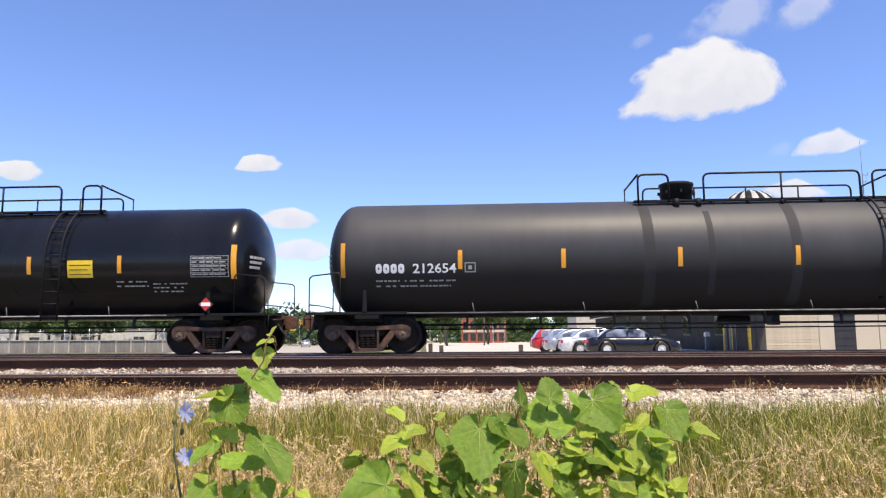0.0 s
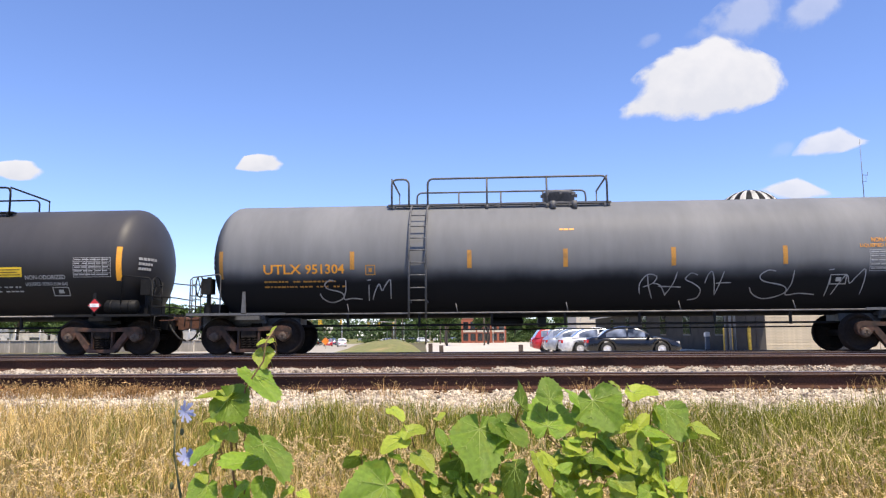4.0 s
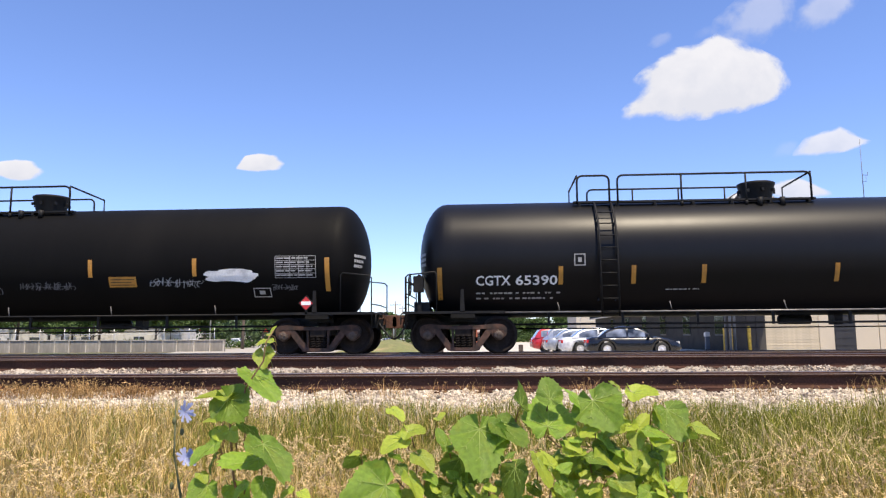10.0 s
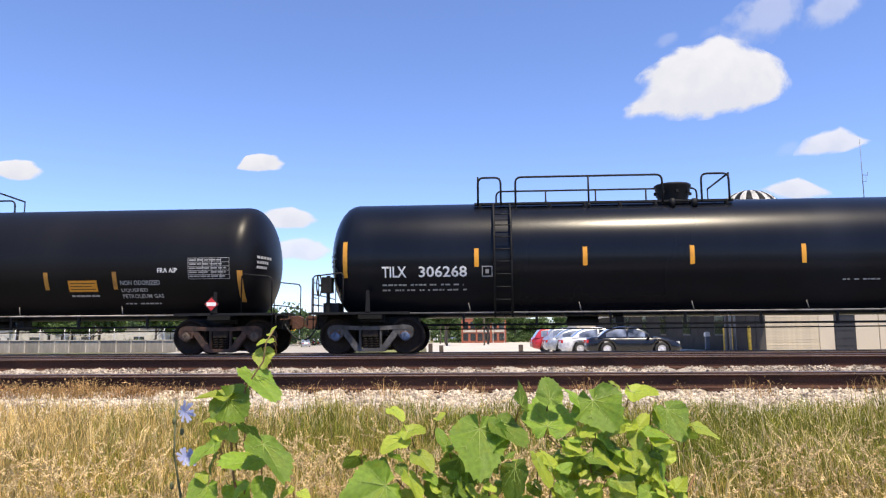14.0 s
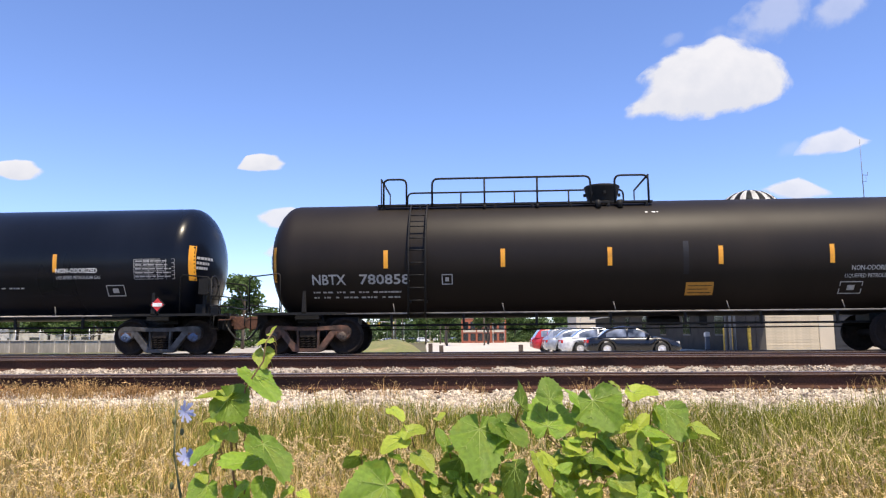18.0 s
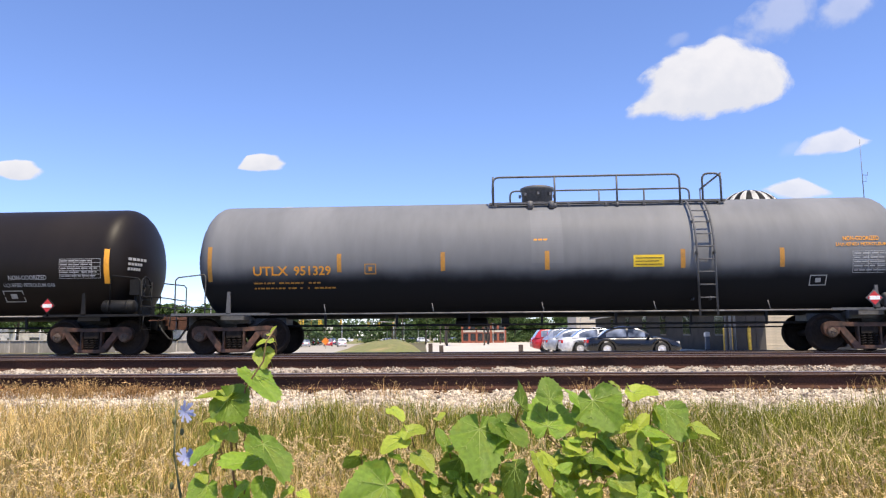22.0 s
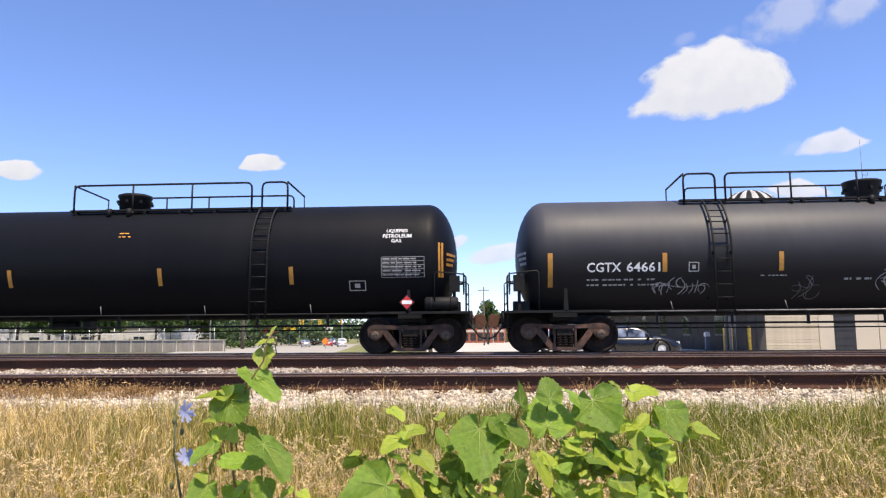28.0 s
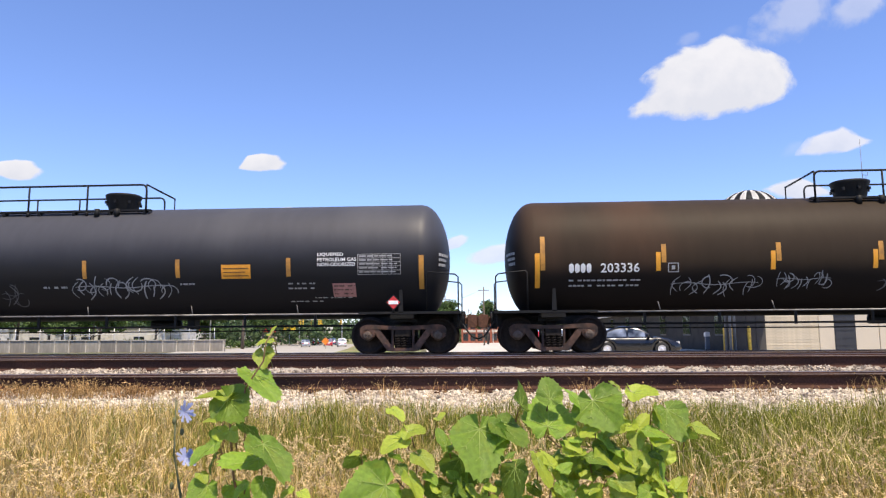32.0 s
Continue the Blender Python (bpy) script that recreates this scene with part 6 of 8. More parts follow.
vehicle("suv", M["car_white"], on_ground(-21.5, 245, 4), "white sport utility car far across the lot", "parked cars")
for i, (x, y) in enumerate(((-36.5, 258), (-33.2, 262), (-30.3, 258), (-27.0, 264), (-23.6, 260), (-18.4, 262), (-11.5, 258), (-8.2, 262), (4.5, 255), (-60, 235), (-64.5, 236), (-72, 238))):
    kind, coat, words = (("sedan", "car_white", "white sedan"), ("suv", "car_blue", "dark blue sport utility car"), ("hatch", "car_silver", "silver hatchback"), ("suv", "car_black", "black sport utility car"), ("sedan", "car_silver", "silver sedan"))[i % 5]
    vehicle(kind, M[coat], on_ground(x, y, 90 if i % 3 else 4), words + " parked far off before the trees", "far parked cars")
PICKUP = vehicle("pickup", M["car_white"], on_ground(-70, 149), "white pickup truck driving along the cross road")


# ---- far buildings, signs and poles ----
def brick_block():
    b = thing("brick_building", "red brick two-storey building with pale bands", "building", (-3.0, 214, ground_z(214)))
    part("wall", box(bmesh.new(), -4.2, 9.0, 0.0, 9, -0.5, 7.4), M["brick"], b)
    for z in (3.2, 7.4):
        part("band", box(bmesh.new(), -4.3, 9.1, -0.15, 9.1, z, z + 0.7), M["band"], b)
    for z in (0.7, 4.2):
        for i in range(6):
            w = part("window", box(bmesh.new(), -3.7 + 2.15 * i, -2.2 + 2.15 * i, -0.06, 0.0, z, z + 2.1), M["dark"], b)
            part("pane", box(bmesh.new(), -3.6 + 2.15 * i, -2.3 + 2.15 * i, -0.09, -0.062, z + 0.1, z + 2.0), M["glass"], w)
    for i in range(4):
        part("pier", box(bmesh.new(), -4.25 + 4.3 * i, -3.75 + 4.3 * i, -0.3, 0.0, -0.5, 7.4), M["brick"], b)


def shop(x, y, w, d, h, wall_mat, roof_mat, label, pitched=False, plain=False):
    b = thing("shop_building", label, "building", (x, y, ground_z(y)))
    part("wall", box(bmesh.new(), -w / 2, w / 2, 0, d, -0.5, h), wall_mat, b)
    bm = bmesh.new()
    if pitched:
        prism(bm, [(-w / 2 - 0.4, h), (w / 2 + 0.4, h), (w / 2 - 2, h + 1.6), (-w / 2 + 2, h + 1.6)], -0.4, d + 0.4)
    else:
        box(bm, -w / 2 - 0.1, w / 2 + 0.1, -0.1, d + 0.1, h, h + 0.4)
    part("roof", bm, roof_mat, b)
    n = 3 if plain else max(2, int(w / 3.2))
    for i in range(n):
        xx = -w / 2 + w * (i + 0.5) / n
        wd = part("window", box(bmesh.new(), xx - 1.0, xx + 1.0, -0.05, 0, 0.6, 2.2), M["dark"], b)
        part("pane", box(bmesh.new(), xx - 0.92, xx + 0.92, -0.08, -0.052, 0.68, 2.12), M["glass"], wd)


brick_block()
shop(-74, 128, 30, 14, 3.6, M["pale_wall"], M["roof_grey"], "long low pale building behind the wall", plain=True)
shop(-112, 140, 34, 14, 3.8, M["pale_wall"], M["coping"], "low white building with a flat roof")
shop(-58, 205, 22, 12, 3.4, M["stucco"], M["roof_grey"], "low shop with a grey pitched roof", True)
shop(-84, 215, 18, 12, 4.2, M["pale_wall"], M["car_red"], "low shop with a red roof edge")
shop(32, 150, 26, 16, 9.4, M["stucco"], M["coping"], "pale flat-roofed building behind the lot")


def signal_pole(x, y, h, arm):
    s = thing("traffic_signal", "traffic signal with yellow housings on a steel pole", "traffic light", (x, y, ground_z(y)), "traffic signals")
    part("pole", tube(bmesh.new(), [(0, 0, 0), (0, 0, h)], [0.14, 0.09], 8), M["galv"], s)
    part("arm", tube(bmesh.new(), [(0, 0, h - 0.2), (arm, 0, h)], 0.06, 6), M["galv"], s)
    for f in (0.02, 0.55, 0.95):
        hd = part("housing", box(bmesh.new(), arm * f - 0.2, arm * f + 0.2, -0.22, -0.02, h - 1.35, h - 0.25), M["signal"], s)
        for k in range(3):
            part("lens", lathe(bmesh.new(), [(-0.24, 0), (-0.24, 0.13), (-0.221, 0.13)], "y", 10, (arm * f, 0, h - 1.16 + 0.35 * k)), M["dark"], hd)


signal_pole(-32.6, 160, 6.2, -9.5)
signal_pole(-44, 166, 6.2, 5.5)
signal_pole(-24, 185, 6.0, -7)


def utility_pole(x, y, h, lean=0.0):
    p = thing("utility_pole", "wooden utility pole with a cross arm", "utility pole", (x, y, ground_z(y)), "utility poles")
    part("pole", tube(bmesh.new(), [(0, 0, 0), (lean, 0, h)], [0.17, 0.11], 8), M["wood_pole"], p)
    part("cross_arm", box(bmesh.new(), lean - 1.2, lean + 1.2, -0.06, 0.06, h - 0.9, h - 0.76), M["wood_pole"], p)
    for k in (-1.05, -0.4, 0.4, 1.05):
        part("insulator", lathe(bmesh.new(), [(h - 0.76, 0.04), (h - 0.6, 0.06), (h - 0.55, 0)], "z", 8, (lean + k, 0, 0)), M["galv"], p)


for x, y, h in ((-0.3, 150, 12.4), (-9.5, 168, 11.5), (-12.5, 196, 11.5), (-19.1, 150, 9.5), (-27, 230, 12), (-5.5, 230, 11), (-62, 170, 11), (-88, 150, 12)):
    utility_pole(x, y, h)
wires = thing("overhead_wires", "thin dark overhead utility wires", "wires", (0, 0, 0))
for (xa, ya, za), (xb, yb, zb) in (((-88, 150, 10.2), (-62, 170, 9.2)), ((-62, 170, 9.2), (-27, 230, 9.6)), ((-27, 230, 9.6), (-12.5, 196, 9.2)), ((-12.5, 196, 9.2), (-0.3, 150, 10.3))):
    part("wire", tube(bmesh.new(), [(xa + (xb - xa) * f, ya + (yb - ya) * f, za + (zb - za) * f - 2.4 * f * (1 - f)) for f in (k / 8 for k in range(9))], 0.025, 4), M["dark"], wires)
for x, y, h, arm in ((-39.5, 100, 7.8, 1.5), (-34.8, 250, 10.5, -1.2), (-29.0, 252, 10, 1.2), (-24.2, 255, 10.5, 1.2), (-19.6, 250, 9.5, -1.2), (2.2, 212, 11, 1.0), (5.6, 214, 10, -1.0), (-14.6, 230, 9.5, 1.2), (-52, 150, 8.5, 1.4), (-70, 110, 8, 1.4)):
    lp = thing("lamp_post", "pale steel street lamp post", "street lamp", (x, y, ground_z(y)), "lamp posts along the road and lot")
    part("pole", tube(bmesh.new(), [(0, 0, 0), (0, 0, h - 0.6), (arm * 0.33, 0, h - 0.1), (arm, 0, h)], [0.12, 0.08, 0.06, 0.05], 8), M["coping"], lp)
    part("lamp_head", box(bmesh.new(), *sorted((arm * 0.87, arm * 1.33)), -0.15, 0.15, h - 0.12, h + 0.02), M["galv"], lp)
rs = thing("roadwork_sign", "orange diamond roadwork sign on a stand", "road sign", (-17.05, 75, ground_z(75)))
part("stand", tube(bmesh.new(), [(0, 0, 0), (0, 0, 0.7)], 0.03, 6), M["galv"], rs)
part("panel", prism(bmesh.new(), [(0, 0.45), (0.42, 0.87), (0, 1.29), (-0.42, 0.87)], -0.03, -0.01), M["sign_orange"], rs)
for x, y, w, h, z, mt, words in ((-47.5, 170, 3.0, 1.4, 3.6, "signal", "yellow shop sign on a post"), (-40.8, 182, 2.6, 1.6, 3.0, "coping", "white and red shop sign on a post"), (-58.5, 190, 3.2, 1.6, 3.4, "car_red", "red shop sign on a post")):
    g = thing("shop_sign", words, "sign", (x, y, ground_z(y)), "roadside shop signs")
    part("post", tube(bmesh.new(), [(0, 0, 0), (0, 0, z)], 0.12, 8), M["galv"], g)
    part("panel", box(bmesh.new(), -w / 2, w / 2, -0.2, 0.2, z, z + h), M[mt], g)


# ---- trees and far woods ----
def leaf_cloud(rng, centre, radius, count, size):
    """Small bent leaf clumps inside an uneven ball: arrays of corner points."""
    d = rng.normal(size=(count, 3))
    d /= np.linalg.norm(d, axis=1)[:, None]
    p = np.array(centre) + d * (rng.random(count) ** 0.45)[:, None] * np.array(radius)
    u = rng.normal(size=(count, 3))
    u /= np.linalg.norm(u, axis=1)[:, None]
    w = np.cross(u, rng.normal(size=(count, 3)))
    w /= np.linalg.norm(w, axis=1)[:, None]
    s = (size * rng.uniform(0.6, 1.3, count))[:, None]
    return np.stack([p - u * s, p + w * s * 0.5, p + u * s, p - w * s * 0.5], 1).reshape(-1, 3)


def quads(points):
    return np.arange(len(points)).reshape(-1, 4)


def tree(x, y, h, spread, seed, label="broadleaf tree with a full green crown", size=0.28, far=False):
    rng = np.random.default_rng(seed)
    t = thing("tree", label, "tree", (x, y, ground_z(y)), "background trees")
    bm = bmesh.new()
    lean = rng.uniform(-0.3, 0.3)
    tube(bm, [(0, 0, -0.2), (lean * 0.3, 0, h * 0.25), (lean, 0.1, h * 0.6), (lean * 1.3, 0.1, h * 0.88)], [0.02 * h + 0.06, 0.016 * h + 0.05, 0.008 * h + 0.03, 0.02], 8)
    tips = []
    for k in range(8):
        a, z = rng.uniform(0, 6.28), h * rng.uniform(0.25, 0.6)
        e = Vector((lean + math.cos(a) * spread * rng.uniform(0.5, 0.85), math.sin(a) * spread * rng.uniform(0.5, 0.85), z + h * rng.uniform(0.12, 0.3)))
        b = Vector((lean * 0.6, 0.05, z))
        tube(bm, [b, b.lerp(e, 0.5) + Vector((0, 0, 0.1 * h * 0.3)), e], [0.008 * h + 0.02, 0.005 * h + 0.015, 0.012], 6)
        tips.append(e)
    part("trunk", bm, M["bark"], t)
    pts = []
    for e in tips:
        pts.append(leaf_cloud(rng, e, (spread * 0.42, spread * 0.42, h * 0.13), 170, size))
    for k in range(6):
        a = rng.uniform(0, 6.28)
        r = spread * rng.uniform(0.1, 0.5)
        pts.append(leaf_cloud(rng, (lean + r * math.cos(a), r * math.sin(a), h * rng.uniform(0.55, 0.9)), (spread * 0.45, spread * 0.45, h * 0.12), 190, size))
    pts = np.concatenate(pts)
    crown = new("crown", raw_mesh("crown", pts, quads(pts), M["foliage"]))
    crown.parent = t


for i, (x, y, h, s) in enumerate(((-33.0, 95, 10.2, 3.2), (-82, 120, 11.5, 5), (-75, 122, 11, 4.5), (-66, 118, 9.6, 4), (-59, 130, 9.2, 4), (-50, 128, 8.4, 3.4), (-93, 125, 11, 5), (-42, 132, 7.5, 3.2),
                                  (-8.2, 150, 9.6, 3.4), (0.6, 172, 10.4, 3.6), (-15, 178, 8.2, 3.2), (9.5, 236, 9.5, 5), (17, 238, 9, 5), (-12, 236, 8.5, 4), (-48, 185, 9, 4), (-53, 240, 11, 5), (-33, 250, 11, 5), (-22, 262, 12, 5), (25, 240, 9.5, 5), (-60, 100, 7.2, 3.4), (-54.5, 96, 6.4, 2.8), (-47, 99, 6.8, 3.0), (-41.5, 103, 5.6, 2.4), (-66, 104, 7.5, 3.6))):
    tree(x, y, h, s, 40 + i, size=0.2 + 0.0012 * y)


def shrubs():
    rng = np.random.default_rng(9)
    pts = []
    for k in range(26):
        x = -78 + 1.7 * k + rng.uniform(-0.8, 0.8)
        if rng.random() < 0.6:
            pts.append(leaf_cloud(rng, (x, 118, ground_z(118) + 0.8), (1.4, 0.8, 0.9), 80, 0.26))
    for k in range(70):
        x = rng.uniform(-110, 12)
        y = rng.uniform(130, 138) if x < -45 else rng.uniform(222, 232)
        z = ground_z(y)
        pts.append(leaf_cloud(rng, (x, y, z + 0.7), (2.0, 0.8, 0.8), 90, 0.3))
    for k in range(40):
        pts.append(leaf_cloud(rng, (rng.uniform(5, 45), rng.uniform(228, 236), ground_z(230) + 1.5), (2.6, 1.2, 1.8), 120, 0.36))
    pts = np.concatenate(pts)
    tagged(new("shrubs", raw_mesh("shrubs", pts, quads(pts), M["foliage"])), "low green shrubs along the road and lot", "shrubs", kind="stuff")
    pts = []
    for k in range(520):
        x = rng.uniform(-330, 330)
        y = rng.uniform(330, 420)
        h = rng.uniform(7, 13.5)
        pts.append(leaf_cloud(rng, (x, y, ground_z(y) + h * 0.55), (5.5, 5, h * 0.62), 105, 1.0))
    for k in range(150):
        x, y, h = rng.uniform(-190, -40), rng.uniform(165, 200), rng.uniform(5, 10)
        pts.append(leaf_cloud(rng, (x, y, ground_z(y) + h * 0.55), (4, 4, h * 0.55), 110, 0.65))
    for k in range(90):
        x, y, h = rng.uniform(-75, 50), rng.uniform(275, 315), rng.uniform(5, 11)
        pts.append(leaf_cloud(rng, (x, y, ground_z(y) + h * 0.5), (4.5, 4, h * 0.55), 80, 0.75))
    pts = np.concatenate(pts)
    tagged(new("far_woods", raw_mesh("far_woods", pts, quads(pts), M["foliage_far"])), "line of distant green woods", "woods", kind="stuff")


shrubs()


# ---- the verge: grass, dry seed heads, weeds ----
M.update({
    "grass": material("green grass blade", (0.185, 0.205, 0.030), 0.7, 0, 0.3, 3, 0.7, (0.30, 0.27, 0.055), 0.7, per_island=0.5, translucent=0.35, spec=0.15),
    "grass_dry": material("straw grass blade", (0.59, 0.43, 0.17), 0.7, 0, 0.28, 3, 0.7, (0.44, 0.31, 0.075), 0.5, per_island=0.4, translucent=0.3, spec=0.15),
    "seed": material("tan grass seed head", (0.69, 0.52, 0.27), 0.8, 0, 0.25, 20, 1, (0.51, 0.37, 0.19), 0.5, per_island=0.35, translucent=0.25, spec=0.15),
    "straw_pale": material("bleached grass stalk", (0.70, 0.57, 0.29), 0.7, 0, 0.2, 3, 0.7, (0.60, 0.45, 0.18), 0.5, per_island=0.3, translucent=0.3, spec=0.15),
    "weed_dry": material("brown dried weed", (0.40, 0.26, 0.11), 0.8, 0, 0.3, 20, 2, (0.28, 0.15, 0.07), 0.5, per_island=0.45, translucent=0.2, spec=0.15),
    "leaf": material("sunlit vine leaf", (0.225, 0.355, 0.040), 0.42, 0, 0.2, 10, 3, (0.29, 0.385, 0.036), 0.4, 0.3, 90, per_object=0.42, translucent=0.47),
    "leaf_young": material("young yellow-green vine leaf", (0.40, 0.48, 0.055), 0.45, 0, 0.14, 10, 3, (0.33, 0.44, 0.05), 0.5, 0.2, 90, per_object=0.2, translucent=0.45),
    "vein": material("pale leaf vein", (0.44, 0.55, 0.14), 0.6, 0, 0.1, 60, 10, translucent=0.3),
    "vine": material("reddish vine stem", (0.24, 0.12, 0.06), 0.7, 0, 0.3, 60, 10, (0.20, 0.20, 0.06), 0.5),
    "chicory": material("pale blue chicory petal", (0.60, 0.64, 0.88), 0.6, 0, 0.1, 60, 10, translucent=0.4),
    "weed": material("dull green weed stem", (0.10, 0.11, 0.05), 0.7, 0, 0.2, 60, 10),
})


def blades(rng, x, y, z, h, width, lean, droop):
    """Tapered bent blades: points and faces, two segments each."""
    n = len(x)
    a = rng.uniform(0, 2 * np.pi, n)
    dx, dy = np.cos(a), np.sin(a)
    root = np.stack([x, y, z], -1)
    side = np.stack([-dy, dx, np.zeros(n)], -1) * (width / 2)[:, None]
    side[:, 0] = np.where(np.abs(side[:, 0]) < width * 0.25, np.sign(side[:, 0] + 1e-9) * width * 0.35, side[:, 0])
    out = np.stack([dx, dy, np.zeros(n)], -1)
    mid = root + out * (lean * h * 0.35)[:, None] + np.array([0, 0, 1.0]) * (h * 0.6)[:, None]
    tip = root + out * (lean * h)[:, None] + np.array([0, 0, 1.0]) * (h * (1 - droop))[:, None]
    p = np.stack([root - side, root + side, mid + side * 0.8, mid - side * 0.8, tip], 1).reshape(-1, 3)
    i = 5 * np.arange(n)
    faces = np.stack([i, i + 1, i + 2, i + 3], -1).tolist() + np.stack([i + 3, i + 2, i + 4], -1).tolist()
    return p, faces, tip, out


def spread_xy(rng, n, y0, y1, wide=0.70):
    y = np.sqrt(rng.uniform(y0 * y0, y1 * y1, n))
    return rng.uniform(-wide, wide, n) * y - 0.055 * y, y


def z_of(y):
    return np.maximum(np.interp(y, [p[0] for p in PROFILE], [p[1] for p in PROFILE]), np.interp(y, [7.05, 7.5, 8.0], [-0.5, -0.33, -0.25], left=-2))


def grass():
    rng = np.random.default_rng(11)
    n = 52000
    x, y = spread_xy(rng, n, 2.7, 7.55)
    clump = np.array([noise.noise((a * 1.6, b * 1.6, 0)) for a, b in zip(x, y)])
    side = np.clip((x / y + 0.25) * 1.4, 0, 1)  # greener toward +x
    green = rng.random(n) < 0.33 + 0.34 * side + 0.42 * clump + 0.40 * np.clip((y - 4.4) / 1.2, 0, 1) * np.clip((x / y + 0.49) * 8, -0.6, 1.1)
    h = rng.uniform(0.16, 0.36, n) * (1 + 0.5 * clump) * np.where(y > 7.15, 0.6, np.where(y > 6.3, 0.95, 1.0))
    for name, pick, mat, label in (("green_grass", green, "grass", "tall green verge grass"), ("dry_grass", ~green, "grass_dry", "dry straw-coloured verge grass")):
        k = pick.nonzero()[0]
        p, f, _, _ = blades(rng, x[k], y[k], z_of(y[k]) - 0.01, h[k], rng.uniform(0.003, 0.0065, len(k)), rng.uniform(0.1, 0.6, len(k)), rng.uniform(0, 0.25, len(k)))
        tagged(new(name, raw_mesh(name, p, f, M[mat])), label, "grass", kind="stuff")
    m = 1500
    x, y = rng.normal(4.45, 0.42, m), rng.uniform(6.5, 7.5, m)
    p, f, _, _ = blades(rng, x, y, z_of(y) - 0.01, rng.uniform(0.25, 0.55, m) * np.clip(1.25 - np.abs(x - 4.45) / 1.2, 0.4, 1.2), rng.uniform(0.004, 0.008, m), rng.uniform(0.2, 0.8, m), rng.uniform(0, 0.35, m))
    tagged(new("grass_clump", raw_mesh("grass_clump", p, f, M["grass"])), "tall green grass clump at the ballast's edge", "grass", kind="stuff")
    # thinner cover on the rest of the verge, beside and behind the camera
    n = 170000
    x, y = np.where(rng.random(n) < 0.8, rng.uniform(-7.5, 7.5, n), rng.uniform(-20, 20, n)), rng.uniform(-5, 7.4, n)
    edge = np.abs(x + 0.055 * y) - 0.66 * y
    keep = ((edge > rng.uniform(0, 0.9, n)) | (y < 2.7 + rng.uniform(-0.4, 0.3, n))) & (np.hypot(x, y) > 0.5)
    x, y = x[keep], y[keep]
    n = len(x)
    low = np.where((np.abs(x) < 0.9) & (y > 0) & (y < 2.7), 0.6, 1.0)
    dry = rng.random(n) < 0.55
    for name, k, mat, label in (("verge_grass", (~dry).nonzero()[0], "grass", "green grass round the verge"), ("verge_straw", dry.nonzero()[0], "grass_dry", "straw-coloured grass round the verge")):
        m = len(k)
        p, f, _, _ = blades(rng, x[k], y[k], z_of(y[k]) - 0.01, rng.uniform(0.14, 0.32, m) * low[k], rng.uniform(0.006, 0.012, m), rng.uniform(0.1, 0.7, m), rng.uniform(0, 0.3, m))
        tagged(new(name, raw_mesh(name, p, f, M[mat])), label, "grass", kind="stuff")
    # seed stalks with feathery heads, thickest toward -x and near the camera
    n = 6400
    x, y = spread_xy(rng, n, 2.9, 6.9)
    tuft = np.array([noise.noise((a * 1.3, b * 0.9, 5)) for a, b in zip(x, y)])
    keep = rng.random(n) < np.where(x / y < 0.02, 0.68, 0.5) * np.where(y > 5.0, 0.10, 1.0) * np.clip(0.7 + 1.6 * tuft, 0.1, 1.3)
    x, y = x[keep], y[keep]
    n = len(x)
    h = rng.uniform(0.28, 0.46, n) * np.where(y > 5.6, 0.85, 1)
    p, f, tip, out = blades(rng, x, y, z_of(y), h, np.full(n, 0.0028), rng.uniform(0.1, 0.5, n), rng.uniform(0, 0.15, n))
    tagged(new("seed_stalks", raw_mesh("seed_stalks", p, f, M["grass_dry"])), "thin dry grass stalks", "grass", kind="stuff")
    m = 4200
    bx, by = spread_xy(rng, m, 2.9, 7.3)
    bunch = np.array([noise.noise((a * 2.1, b * 1.5, 9)) for a, b in zip(bx, by)])
    keep = rng.random(m) < np.clip(0.45 + 1.5 * bunch + 0.35 * (bx / by > 0.22) - 0.3 * ((by > 5.2) & (bx / by < 0.22)), 0.05, 1)
    bx, by = bx[keep], by[keep]
    m = len(bx)
    q, g, _, _ = blades(rng, bx, by, z_of(by), rng.uniform(0.3, 0.48, m) * np.where(by > 5.8, 0.8, 1), rng.uniform(0.004, 0.007, m), rng.uniform(0.15, 0.9, m), rng.uniform(0.0, 0.45, m))
    tagged(new("straw_blades", raw_mesh("straw_blades", q, g, M["straw_pale"])), "long arching straw-coloured grass blades", "grass", kind="stuff")
    per = 34
    base = np.repeat(tip, per, 0)
    along = np.repeat(out * rng.uniform(0.2, 1.0, n)[:, None] + np.array([0, 0, 1.0]) * rng.uniform(-0.7, 0.9, n)[:, None], per, 0)
    along /= np.linalg.norm(along, axis=1)[:, None]
    f = np.tile(np.linspace(-0.3, 1, per), n)[:, None]
    length = np.repeat(rng.uniform(0.05, 0.12, n), per)[:, None]
    c = base + along * f * length + rng.normal(size=(n * per, 3)) * 0.0048
    d = along + rng.normal(size=(n * per, 3)) * 0.3
    d /= np.linalg.norm(d, axis=1)[:, None]
    w = np.cross(d, rng.normal(size=(n * per, 3)))
    w /= np.linalg.norm(w, axis=1)[:, None]
    s = rng.uniform(0.005, 0.0105, n * per)[:, None]
    q = np.stack([c - d * s, c + w * s * 0.4, c + d * s, c - w * s * 0.4], 1).reshape(-1, 3)
    tagged(new("seed_heads", raw_mesh("seed_heads", q, quads(q), M["seed"])), "feathery tan grass seed heads", "grass", kind="stuff")


grass()


